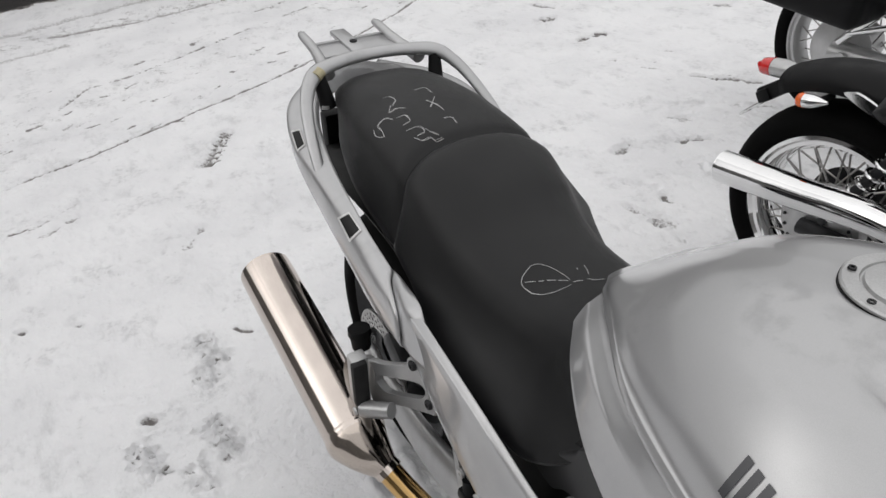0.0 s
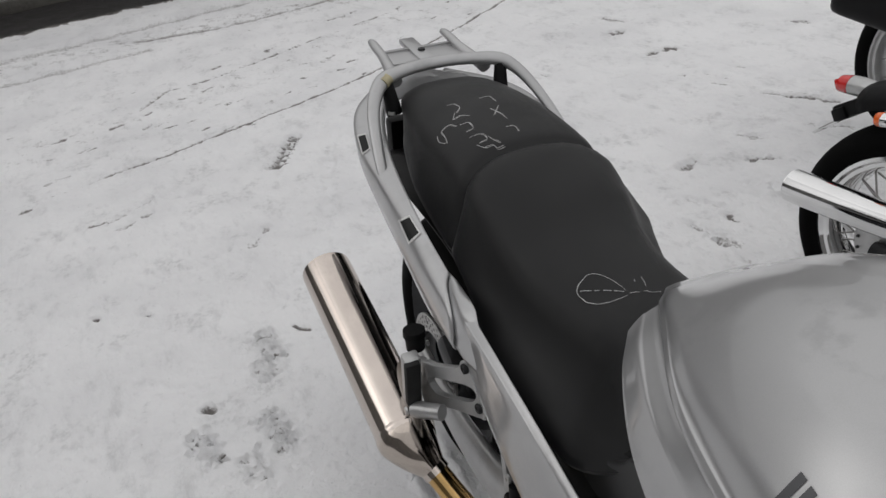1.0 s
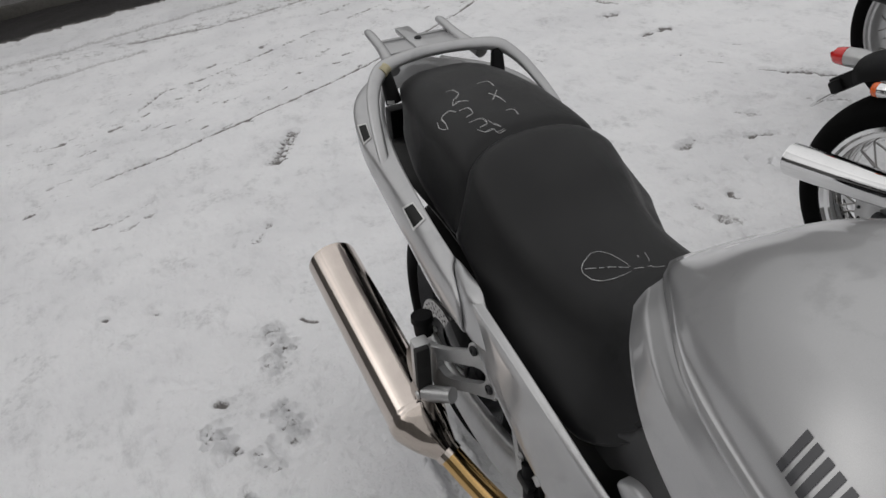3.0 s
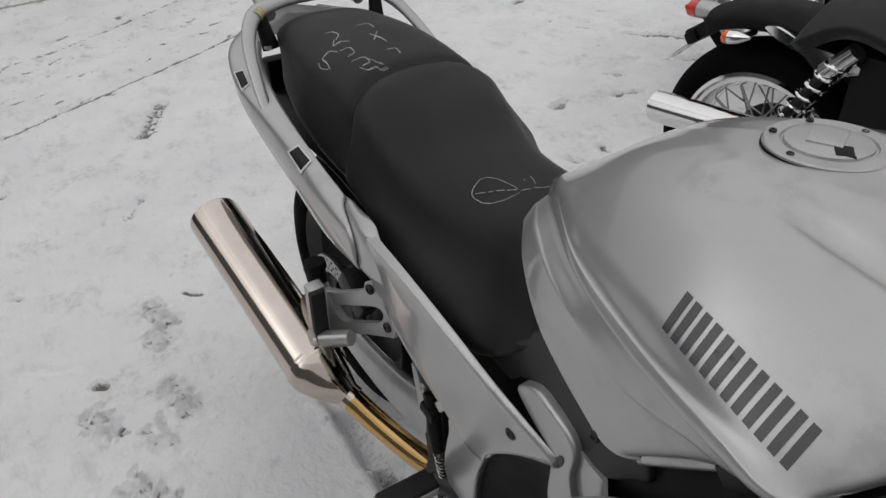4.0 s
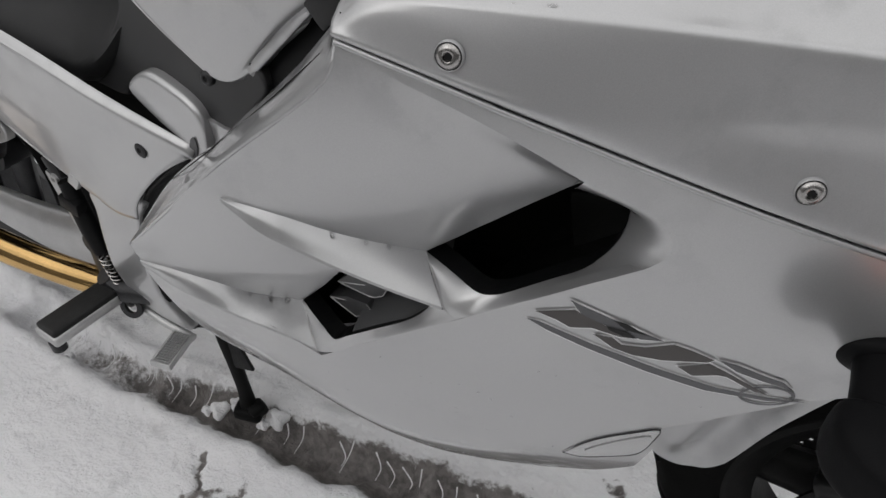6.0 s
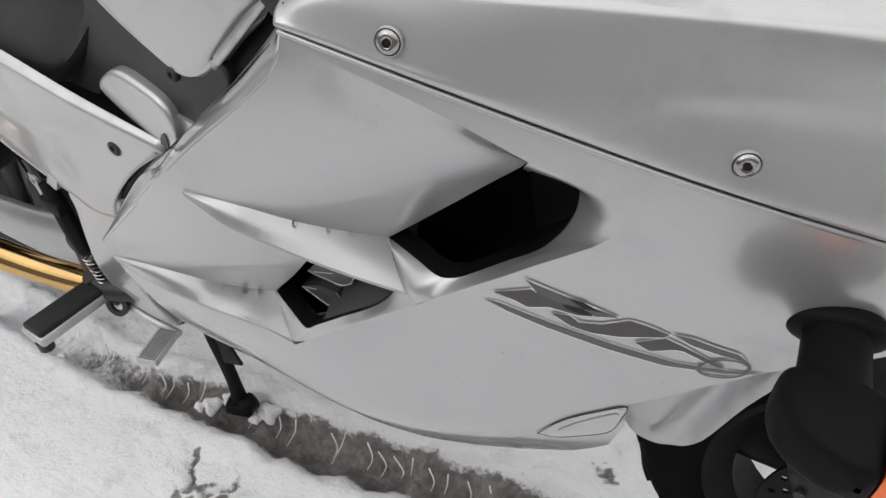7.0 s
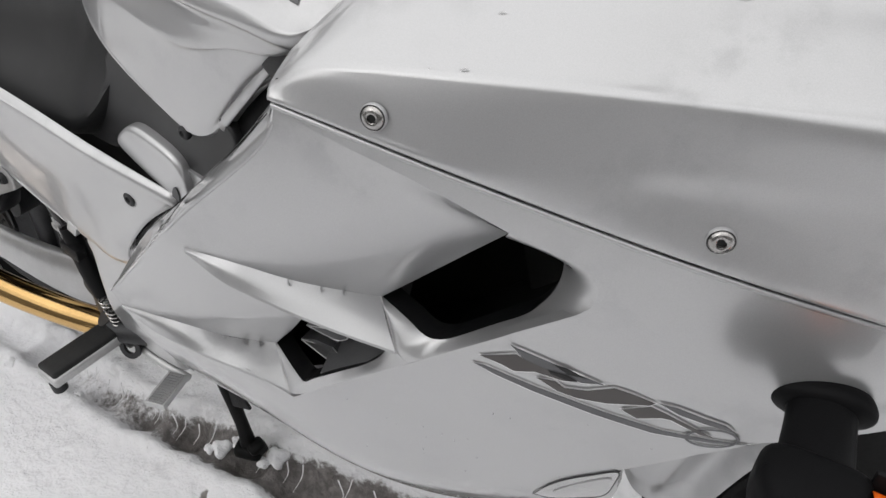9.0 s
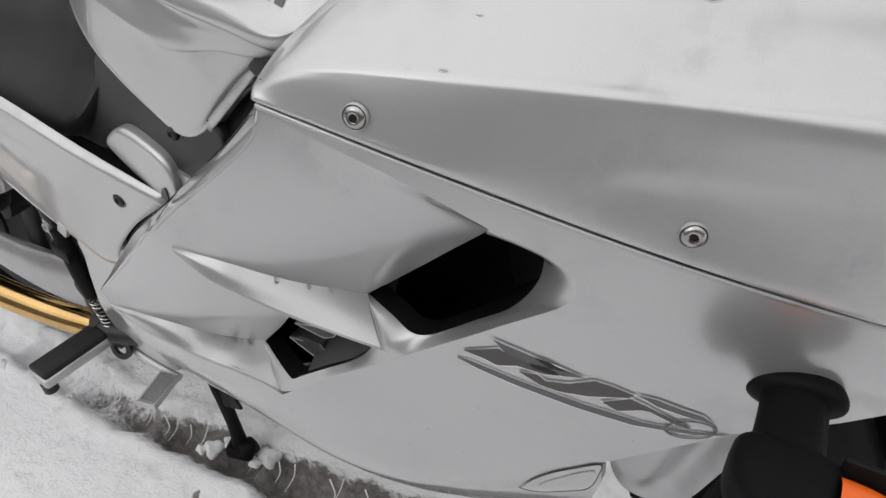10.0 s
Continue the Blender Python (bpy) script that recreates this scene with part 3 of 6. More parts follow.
# the soft ridge where the outer skin turns in towards the sunk panel
RIDGE = [(1.0404, 0.8404), (1.0602, 0.8351), (1.0802, 0.8281), (1.10, 0.8217), (1.1228, 0.8136), (1.1454, 0.8046), (1.1646, 0.796), (1.184, 0.787)]
RIDGE_X, RIDGE_Z = [p[0] for p in RIDGE], [p[1] for p in RIDGE]


def scoop(x, z):
    """The sunk middle panel, which dips towards the ducts."""
    s = max(0.0, (x - 0.797) * 0.697 - (z - 0.603) * 0.717)
    k = min(1.0, max(0.0, (0.83 - z) / 0.13))
    r = min(1.0, max(0.0, (np.interp(x, RIDGE_X, RIDGE_Z) - z) / 0.014))
    return flank(x, z) + (0.012 + 0.028 * k * k * (3 - 2 * k)) * (s / 0.14) ** 2 * r * r * (3 - 2 * r)


def on_flank(x, z, out=0.0):
    return Vector((x, flank(x, z) - out, z))


def on_scoop(x, z):
    return Vector((x, scoop(x, z), z))


def flank_normal(x, z):
    e = 0.004
    return Vector(((flank(x + e, z) - flank(x - e, z)) / (2 * e), -1, (flank(x, z + e) - flank(x, z - e)) / (2 * e))).normalized()


def tree(bm):
    bmesh.ops.triangulate(bm, faces=bm.faces)
    out = BVHTree.FromBMesh(bm)
    bm.free()
    return out


# tank: curves from the ridge down to the tucked-in lower edge, each from the seat forwards
TANK = [
    [(0.552, 0, 0.835), (0.61, 0, 0.882), (0.72, 0, 0.962), (0.86, 0, 1.0), (1.0, 0, 0.992), (1.09, 0, 0.962), (1.115, 0, 0.925)],
    [(0.555, -0.02, 0.836), (0.612, -0.035, 0.882), (0.72, -0.06, 0.957), (0.86, -0.075, 0.992), (1.0, -0.08, 0.977), (1.085, -0.08, 0.948), (1.106, -0.08, 0.922)],
    [(0.562, -0.03, 0.839), (0.618, -0.062, 0.884), (0.725, -0.11, 0.935), (0.86, -0.145, 0.962), (1.0, -0.15, 0.945), (1.07, -0.148, 0.93), (1.088, -0.14, 0.914)],
    [(0.57, -0.039, 0.842), (0.634, -0.09, 0.884), (0.735, -0.15, 0.905), (0.86, -0.192, 0.908), (0.97, -0.207, 0.896), (1.045, -0.19, 0.899), (1.058, -0.178, 0.894)],
    [(0.5732, -0.0438, 0.842), (0.6436, -0.1028, 0.8776), (0.7422, -0.1672, 0.883), (0.86, -0.2052, 0.8756), (0.954, -0.2258, 0.8724), (1.013, -0.2264, 0.8666), (1.038, -0.204, 0.876)],
    [(0.574, -0.045, 0.842), (0.646, -0.106, 0.876), (0.744, -0.173, 0.879), (0.86, -0.21, 0.869), (0.95, -0.232, 0.868), (1.005, -0.237, 0.86), (1.033, -0.212, 0.873)],
    [(0.576, -0.05, 0.839), (0.648, -0.111, 0.868), (0.746, -0.177, 0.87), (0.86, -0.2135, 0.859), (0.948, -0.234, 0.857), (1.002, -0.236, 0.851), (1.035, -0.212, 0.862)],
    [(0.577, -0.052, 0.834), (0.646, -0.108, 0.858), (0.746, -0.1685, 0.8635), (0.86, -0.205, 0.8525), (0.948, -0.2255, 0.8505), (1.002, -0.2275, 0.8445), (1.035, -0.2035, 0.8555)],
    [(0.5779, -0.0598, 0.8325), (0.6445, -0.1158, 0.8526), (0.7412, -0.1736, 0.854), (0.854, -0.2064, 0.8386), (0.9396, -0.2231, 0.8419), (0.9909, -0.2245, 0.8401), (1.0245, -0.2029, 0.8523)],
    [(0.5791, -0.0702, 0.8305), (0.6425, -0.1262, 0.8454), (0.7348, -0.1814, 0.8415), (0.846, -0.2091, 0.82), (0.9284, -0.2209, 0.8305), (0.9761, -0.2215, 0.8343), (1.0105, -0.2031, 0.8481)],
    [(0.58, -0.078, 0.829), (0.641, -0.134, 0.84), (0.73, -0.184, 0.832), (0.84, -0.208, 0.806), (0.92, -0.216, 0.822), (0.965, -0.216, 0.83), (1.0, -0.2, 0.845)],
    [(0.584, -0.096, 0.819), (0.64, -0.146, 0.815), (0.716, -0.187, 0.79), (0.8, -0.205, 0.753), (0.86, -0.214, 0.744), (0.915, -0.208, 0.787), (0.978, -0.19, 0.828)],
    [(0.586, -0.098, 0.812), (0.642, -0.147, 0.807), (0.718, -0.187, 0.781), (0.802, -0.204, 0.745), (0.862, -0.211, 0.736), (0.918, -0.204, 0.78), (0.978, -0.187, 0.822)],
    [(0.6, -0.085, 0.79), (0.65, -0.13, 0.785), (0.73, -0.165, 0.755), (0.805, -0.18, 0.725), (0.865, -0.185, 0.722), (0.915, -0.18, 0.765), (0.96, -0.16, 0.8)],
]


def tank_rows(nu=84, nv=171):
    along = [spline(c, nu) for c in TANK]
    half = list(zip(*[spline([c[i] for c in along], nv) for i in range(nu)]))
    for row in half:
        for p in row:  # the crease that runs forwards beside the filler cap
            k = max(0.0, min(1.0, (p.x - 0.855) / 0.085))
            k = k * k * (3 - 2 * k)
            d = p.y + 0.099 - 0.3 * max(0.0, p.x - 1.04)
            if p.z > 0.9:
                p.z += k * (0.007 / (1 + math.exp(-(d - 0.012) / 0.007)) * min(1.0, abs(p.y) / 0.07) ** 1.6 - 0.013 * math.exp(-(d / 0.0100) ** 2))
    left = [[Vector((p.x, -p.y, p.z)) for p in row] for row in half[:0:-1]]
    return left + list(half)


tank_skin = tree(grid(tank_rows()))
tank = part("fuel_tank", grid(tank_rows()), SILVER, bike, "silver painted fuel tank with grey marks", angle=60)


def stuck(skin, p, way, lift=0.0007):
    """The point where a line along way from p meets the skin, a little above it."""
    p = Vector(p)
    way = Vector(way).normalized()
    at, normal, _, _ = skin.ray_cast(p - way * 0.6, way)
    if at is None:
        at, normal, _, _ = skin.find_nearest(p)
    if normal.dot(way) > 0:
        normal = -normal
    return at + normal * lift


def sticker(skin, loop, place, way, step=0.006, lift=0.0007):
    return panel(loop, lambda u, v: stuck(skin, place(u, v), way, lift), step=step)


# the six marks on the tank, as plain slanted bars
def mark_place(u, v):
    return Vector((0.867, -0.186, 0.934)) + u * Vector((0.138, -0.011, -0.034)) + v * Vector((0.002, -0.028, -0.026))


for k in range(6):
    u0 = k / 6 + 0.006
    for a, b in ((0.0, 0.052), (0.082, 0.134)):
        loop = rounded([(u0 + a + 0.02, 0.0), (u0 + b + 0.02, 0.0), (u0 + b - 0.015, 1.0), (u0 + a - 0.015, 1.0)], 0.05, True)
        part("tank_mark", sticker(tank_skin, loop, mark_place, (0.05, 0.8, -0.6), 0.12), DECAL, tank, "dark grey printed bar")

# filler cap
CAP = Vector((0.860, 0.004, 0.9965))
cap = part("filler_cap", lathe([(0.0, 0.0), (0.0, 0.0545), (0.0025, 0.0542), (0.004, 0.0525), (0.004, 0.040), (0.002, 0.0388), (0.002, 0.0372), (0.0052, 0.0363), (0.0062, 0.0335), (0.0066, 0.0)], CAP, (-0.035, 0, 1), 64), ALLOY, tank, "round alloy filler cap with screws")
part("cap_gasket", lathe([(-0.006, 0.04), (-0.006, 0.0552), (0.0006, 0.0550), (0.0006, 0.04)], CAP, (-0.035, 0, 1), 64), BLACK, tank)
for k in range(6):
    a = radians(60 * k + 20)
    part("cap_screw", lathe([(0.003, 0.0), (0.003, 0.0036), (0.0048, 0.0034), (0.0048, 0.0018), (0.003, 0.002), (0.003, 0.0)], CAP + Vector((0.0465 * math.cos(a), 0.0465 * math.sin(a), 0)), (0.03, 0, 1), 14), DARKM, cap)
part("lock_flap", box((0.03, 0.038, 0.003), Matrix.Translation(CAP + Vector((-0.004, 0.004, 0.0065))) @ pose(0, 0, 0, 0, 0, 20), 0.0015), ALLOY, cap)
part("flap_shadow_gap", box((0.016, 0.022, 0.003), Matrix.Translation(CAP + Vector((0.020, -0.012, 0.0058))) @ pose(0, 0, 0, 0, 0, 35), 0.001), BLACK, cap)
# stickers beside the cap: a pale printed block and an oval badge
label = part("warning_label", sticker(tank_skin, rounded([(0.922, 0.048), (0.952, 0.044), (0.962, -0.020), (0.932, -0.016)], 0.006, True), lambda u, v: (u, v, 1.0), (0, 0, -1), 0.012), FILM, tank, "clear film label with pale print")
for k, (v0, v1) in enumerate(((0.95, 0.62), (0.9, 0.45), (0.97, 0.55), (0.42, 0.08), (0.36, 0.12), (0.48, 0.05))):
    loop = [(0.926 + 0.0095 * (k % 3) + 0.010 * (1 - v) + w, -0.018 + 0.064 * v) for v, w in ((v0, 0), (v0, 0.0045), (v1, 0.0045), (v1, 0))]
    part("print_bar", sticker(tank_skin, rounded(loop, 0.006, True), lambda u, v: (u, v, 1.0), (0, 0, -1), 0.012, 0.0011), PRINT, label)


def oval(k):
    return [(0.974 + 0.016 * k * math.cos(a) + 0.004 * k * math.sin(a), 0.006 + 0.022 * k * math.sin(a)) for a in (2 * math.pi * q / 32 for q in range(32))]


badge = part("badge", sticker(tank_skin, oval(1.0), lambda u, v: (u, v, 1.0), (0, 0, -1), 0.01), WHITE, tank, "white oval sticker with dark strokes")
part("badge_rim", panel(oval(0.90), lambda u, v: stuck(tank_skin, (u, v, 1.0), (0, 0, -1), 0.0011), [oval(0.82)], 0.01), DECAL, badge)
for q in ([(-0.010, 0.010), (-0.001, 0.013), (0.004, 0.004), (-0.004, 0.000)], [(0.000, -0.002), (0.007, 0.001), (0.008, -0.009), (0.001, -0.012)], [(-0.010, -0.004), (-0.003, -0.006), (-0.004, -0.012)], [(0.004, 0.012), (0.009, 0.008), (0.007, 0.004)]):
    ring = rounded([(0.974 + u, 0.006 + v) for u, v in q], 0.004, True)
    cx, cy = sum(p[0] for p in ring) / len(ring), sum(p[1] for p in ring) / len(ring)
    part("badge_stroke", panel(ring, lambda u, v: stuck(tank_skin, (u, v, 1.0), (0, 0, -1), 0.0012), [[(cx + 0.62 * (p[0] - cx), cy + 0.62 * (p[1] - cy)) for p in ring]], 0.01), DECAL, badge)


# rider's and pillion's seat
def seat_rows(stations, nu=40):
    rows = []
    sides = []
    for x, zc, w, zs, wb, zb in stations:
        k = max(0.0, min(1.0, (x - 0.20) / 0.26))
        k = k * k * (3 - 2 * k)
        sides.append(((x, zc, w, zs, wb, zb), (x, zc, w + 0.034 * k, zs, wb - 0.03 + 0.054 * k, zb + 0.012 * k)))
    for left, right in sides:
        rows.append(seat_half(*left, -0.022)[::-1] + [Vector((p.x, -p.y, p.z)) for p in seat_half(*right, -0.012)[1:]])
    return list(zip(*list(zip(*[spline([r[i] for r in rows], nu) for i in range(len(rows[0]))]))))


def seat_half(x, zc, w, zs, wb, zb, hollow, n=15):
    half = [(0, zc), (0.6 * w, zc - 0.16 * (zc - zs)), (w, zs), (0.62 * w + 0.38 * wb, 0.58 * zs + 0.42 * zb + 0.006 + hollow * max(0.0, min(1.0, (x - 0.25) / 0.15))), (0.15 * w + 0.85 * wb, 0.2 * zs + 0.8 * zb), (wb, zb), (0.8 * wb, zb - 0.02)]
    bow = 1.6 * math.exp(-((x - 0.175) / 0.10) ** 2)
    return [Vector((x + bow * p.y * p.y, p.y, p.z)) for p in spline([(0, a, b) for a, b in half], n)]


PILLION = [(-0.205, 0.858, 0.035, 0.848, 0.05, 0.83), (-0.182, 0.880, 0.075, 0.862, 0.085, 0.815), (-0.12, 0.897, 0.106, 0.873, 0.138, 0.795), (0.0, 0.899, 0.122, 0.872, 0.172, 0.765),
           (0.08, 0.895, 0.124, 0.866, 0.184, 0.748), (0.145, 0.884, 0.122, 0.856, 0.189, 0.737), (0.168, 0.873, 0.119, 0.845, 0.188, 0.733), (0.178, 0.862, 0.115, 0.835, 0.184, 0.731), (0.186, 0.83, 0.11, 0.80, 0.18, 0.730)]
RIDER = [(0.166, 0.83, 0.10, 0.80, 0.18, 0.735), (0.172, 0.862, 0.114, 0.834, 0.186, 0.733), (0.184, 0.874, 0.121, 0.845, 0.193, 0.731), (0.215, 0.872, 0.123, 0.843, 0.196, 0.725), (0.29, 0.848, 0.115, 0.815, 0.186, 0.705), (0.36, 0.818, 0.098, 0.792, 0.176, 0.675),
         (0.43, 0.803, 0.082, 0.783, 0.172, 0.66), (0.51, 0.800, 0.072, 0.784, 0.172, 0.655), (0.57, 0.812, 0.070, 0.796, 0.174, 0.655), (0.615, 0.812, 0.085, 0.800, 0.173, 0.658), (0.66, 0.80, 0.10, 0.79, 0.168, 0.685), (0.70, 0.785, 0.11, 0.775, 0.162, 0.725)]
pillion_skin, rider_skin = tree(grid(seat_rows(PILLION))), tree(grid(seat_rows(RIDER)))
pillion = part("pillion_seat", grid(seat_rows(PILLION)), VINYL, bike, "black vinyl pillion seat with chalk scribbles", angle=70)
rider = part("rider_seat", grid(seat_rows(RIDER, 60)), VINYL, bike, "black vinyl rider seat with a chalk leaf", angle=70)
part("seat_welt", tube([stuck(rider_skin, (0.1755 + 1.5 * y * y, y, 0.85), (0, 0, -1), 0.0006) for y in (-0.12, -0.1, -0.05, 0, 0.05, 0.1, 0.11)], 0.0018, 8, 40), VINYL, rider)


def chalk(skin, pts, parent, r=0.0007):
    part("chalk_stroke", tube([stuck(skin, (p.x, p.y, 0.9), (0, 0, -1), 0.0002) for p in spline([(a, b, 0) for a, b in pts], 16)], r, 6, 32), CHALK, parent)


LEAF = [(0.464, -0.088), (0.456, -0.079), (0.447, -0.061), (0.450, -0.049), (0.465, -0.039), (0.489, -0.034), (0.500, -0.035), (0.509, -0.040), (0.510, -0.051), (0.509, -0.067), (0.503, -0.081), (0.490, -0.090), (0.474, -0.091), (0.464, -0.088)]
for a, b, r in ((0, 3, 0.0006), (2, 6, 0.0005), (5, 7, 0.0003), (7, 10, 0.0004), (9, 12, 0.0006), (11, 14, 0.0007)):
    chalk(rider_skin, LEAF[a:b], rider, r)
for a, b in (((0.468, -0.085), (0.476, -0.073)), ((0.478, -0.070), (0.482, -0.064)), ((0.484, -0.060), (0.490, -0.051)), ((0.492, -0.048), (0.500, -0.038))):
    chalk(rider_skin, [a, b], rider, 0.0007)
for pts in ([(0.506, -0.034), (0.509, -0.026), (0.511, -0.022)], [(0.484, -0.010), (0.488, -0.012)], [(0.484, 0.002), (0.496, -0.002), (0.503, -0.006)], [(0.515, -0.012), (0.520, -0.009), (0.525, 0.001)], [(0.512, -0.016), (0.514, -0.011)]):
    chalk(rider_skin, pts, rider, 0.0005)
# loose scrawl that nobody can read
for pts in ([(-0.001, -0.064), (0.001, -0.052), (0.021, -0.049), (0.039, -0.063)], [(0.036, -0.066), (0.055, -0.077), (0.053, -0.061), (0.06, -0.048)], [(0.079, -0.077), (0.083, -0.06), (0.103, -0.063), (0.105, -0.077)], [(0.071, -0.116), (0.086, -0.119), (0.103, -0.113), (0.086, -0.108), (0.068, -0.106), (0.065, -0.089), (0.078, -0.082)],
            [(0.122, -0.08), (0.123, -0.07), (0.127, -0.057), (0.143, -0.057), (0.145, -0.072)], [(0.146, -0.078), (0.16, -0.069), (0.16, -0.054), (0.168, -0.049), (0.166, -0.035)], [(0.134, -0.051), (0.15, -0.046), (0.158, -0.039)], [(0.001, -0.001), (-0.0, 0.021), (0.025, 0.021)],
            [(0.053, -0.003), (0.082, 0.006)], [(0.046, 0.016), (0.079, -0.009)], [(0.121, -0.009), (0.124, 0.005), (0.141, 0.004)], [(0.075, 0.005), (0.097, 0.005)]):
    chalk(pillion_skin, pts, pillion, 0.0006)
    chalk(pillion_skin, [(x + 0.003 * math.sin(40 * y), y + 0.002 * math.cos(50 * x)) for x, y in pts[len(pts) // 3:]], pillion, 0.0005)

# side fairing, outer skin: along the seam, down the front, back under the belly, then round the two ducts and up the ridge
MOUTH = [(0.9929, 0.5417), (1.0224, 0.5705), (1.0628, 0.6066), (1.0909, 0.6305), (1.1155, 0.6501), (1.1336, 0.6646), (1.1582, 0.6835), (1.1946, 0.7110), (1.2267, 0.7332), (1.2347, 0.7416),
         (1.2377, 0.7504), (1.2365, 0.7573), (1.2296, 0.7675), (1.2191, 0.7735), (1.2063, 0.7791)]
SEAM = [(1.0402, 0.8455), (1.157, 0.8160), (1.279, 0.7820), (1.388, 0.7540), (1.47, 0.736)]
SKIN = rounded(SEAM + [(1.46, 0.70), (1.403, 0.662), (1.347, 0.632), (1.313, 0.601),
                (1.267, 0.552), (1.267, 0.505), (1.257, 0.437), (1.222, 0.376), (1.165, 0.33), (1.05, 0.335), (0.99, 0.350), (0.92, 0.365), (0.84, 0.387), (0.79, 0.43), (0.79, 0.49), (0.797, 0.56), (0.8033, 0.5873),
                (0.824, 0.5826), (0.8817, 0.568), (0.9341, 0.5505), (0.9703, 0.5304), (0.9768, 0.5269)] + MOUTH + RIDGE[::-1], 0.008, True)
fairing = both("side_fairing", lambda: panel(SKIN, on_flank, step=0.013, thick=0.012, inward=(0, 1, 0)), SILVER, bike, "silver lower side fairing panel")
both("fairing_lip", lambda: tube([on_flank(x, z - 0.0003, 0.0004) for x, z in SEAM], 0.0019, 10, 60), SILVER, bike)

# the sunk panel between fairing and tank, its bevelled rear edge, and the fins over the ducts
REAR = [(1.0391, 0.8328), (1.0337, 0.8220), (1.0201, 0.8075), (0.9958, 0.7861), (0.9681, 0.7631), (0.9379, 0.7362), (0.8765, 0.6775), (0.8038, 0.6101)]
SUNK = rounded(REAR + [(0.803, 0.588), (0.841, 0.5905), (0.8761, 0.5835), (0.899, 0.570), (0.9202, 0.5635), (0.9417, 0.5593), (0.9778, 0.6025), (1.0006, 0.6329), (1.030, 0.662), (1.0722, 0.6738),
                       (1.0981, 0.6964), (1.1247, 0.7205), (1.1509, 0.7461), (1.1713, 0.7655)] + RIDGE[::-1], 0.008, True)
both("scoop_panel", lambda: panel(SUNK, on_scoop, step=0.008, thick=0.006, inward=(0, 1, 0)), SILVER, bike, "silver sunk fairing panel")
# the strip behind it slopes in towards the tank
def shoulder():
    return sheet([[on_scoop(0.8045, 0.611)] + [on_scoop(x, z) + Vector((0, -0.0004, 0)) for x, z in ((0.84, 0.6435), *REAR[6::-1])],
                  [(0.8045, -0.314, 0.6135), (0.839, -0.310, 0.6485), (0.876, -0.309, 0.6835), (0.933, -0.308, 0.739), (0.963, -0.305, 0.766), (0.990, -0.301, 0.790), (1.0140, -0.2965, 0.812), (1.0285, -0.293, 0.828), (1.037, -0.291, 0.845)],
                  [(0.806, -0.307, 0.6180), (0.833, -0.284, 0.6630), (0.871, -0.278, 0.695), (0.919, -0.276, 0.740), (0.948, -0.274, 0.765), (0.974, -0.272, 0.788), (0.998, -0.270, 0.812), (1.014, -0.268, 0.829), (1.028, -0.268, 0.852)],
                  [(0.807, -0.300, 0.6180), (0.828, -0.262, 0.6620), (0.866, -0.240, 0.698), (0.900, -0.238, 0.730), (0.926, -0.237, 0.754), (0.951, -0.237, 0.778), (0.976, -0.237, 0.804), (0.996, -0.238, 0.826), (1.018, -0.240, 0.851)],
                  [(0.809, -0.292, 0.6140), (0.830, -0.252, 0.6500), (0.868, -0.234, 0.686), (0.902, -0.233, 0.718), (0.928, -0.233, 0.742), (0.953, -0.233, 0.766), (0.978, -0.233, 0.792), (0.998, -0.234, 0.814), (1.020, -0.236, 0.839)]], 48, 25)


both("scoop_edge", shoulder, SILVER, bike, "silver inner fairing strip", solid=0.002)
shoulder_skin = tree(shoulder())
def fin(up, low, deep):
    up, low = spline(up, 30), spline(low, 30)
    mid = [(a + b) / 2 + Vector((0, -0.0012, 0.0008)) for a, b in zip(up, low)]
    inner = [p + Vector((0.0, deep, -0.004)) for p in low]
    lip = [p + Vector((0.0, 0.002, -0.003)) for p in low]
    return joined(sheet([up, mid, low], 30, 11), sheet([low, lip, inner], 30, 7))


def on_edge(pts):
    """Points of an edge from (x, z, depth behind the outer skin)."""
    return [on_flank(x, z) + Vector((0, d, 0)) for x, z, d in pts]


both("duct_fin", lambda: fin([on_scoop(x, z) for x, z in ((0.9413, 0.715), (0.971, 0.7106), (0.9901, 0.706), (1.0177, 0.6949), (1.0446, 0.685), (1.0715, 0.6741))],
                             on_edge([(0.9421, 0.7147, -0.001), (0.972, 0.6985, -0.0045), (0.995, 0.6910, -0.0045), (1.028, 0.6785, -0.0025), (1.064, 0.6655, 0.001), (1.1017, 0.6545, 0.004)]), 0.03), SILVER, bike, "silver air duct fin")
both("duct_fin", lambda: fin([on_scoop(x, z) for x, z in ((0.803, 0.5885), (0.841, 0.5905), (0.8761, 0.5835), (0.899, 0.570), (0.9202, 0.5635), (0.9417, 0.559))],
                             on_edge([(0.8033, 0.5873, -0.001), (0.843, 0.5765, -0.006), (0.882, 0.5665, -0.006), (0.912, 0.557, -0.004), (0.940, 0.5470, -0.001), (0.9703, 0.5304, 0.003)]), 0.03), SILVER, bike, "silver air duct fin")
# each duct's mouth: from the outer skin in to the edge of the dark opening, round to the nose under the fin
UPPER_RIM = [(1.184, 0.787, 0), (1.2063, 0.7791, 0), (1.2191, 0.7735, 0), (1.2296, 0.7675, 0), (1.2365, 0.7573, 0), (1.2377, 0.7504, 0), (1.2347, 0.7416, 0), (1.2267, 0.7332, 0), (1.1946, 0.711, 0), (1.1582, 0.6835, 0),
             (1.1336, 0.6646, 0), (1.1155, 0.6501, 0.0005), (1.1035, 0.6530, 0.0035), (1.096, 0.658, 0.013), (1.088, 0.663, 0.023), (1.080, 0.668, 0.033), (1.0718, 0.6739, 0.0405)]
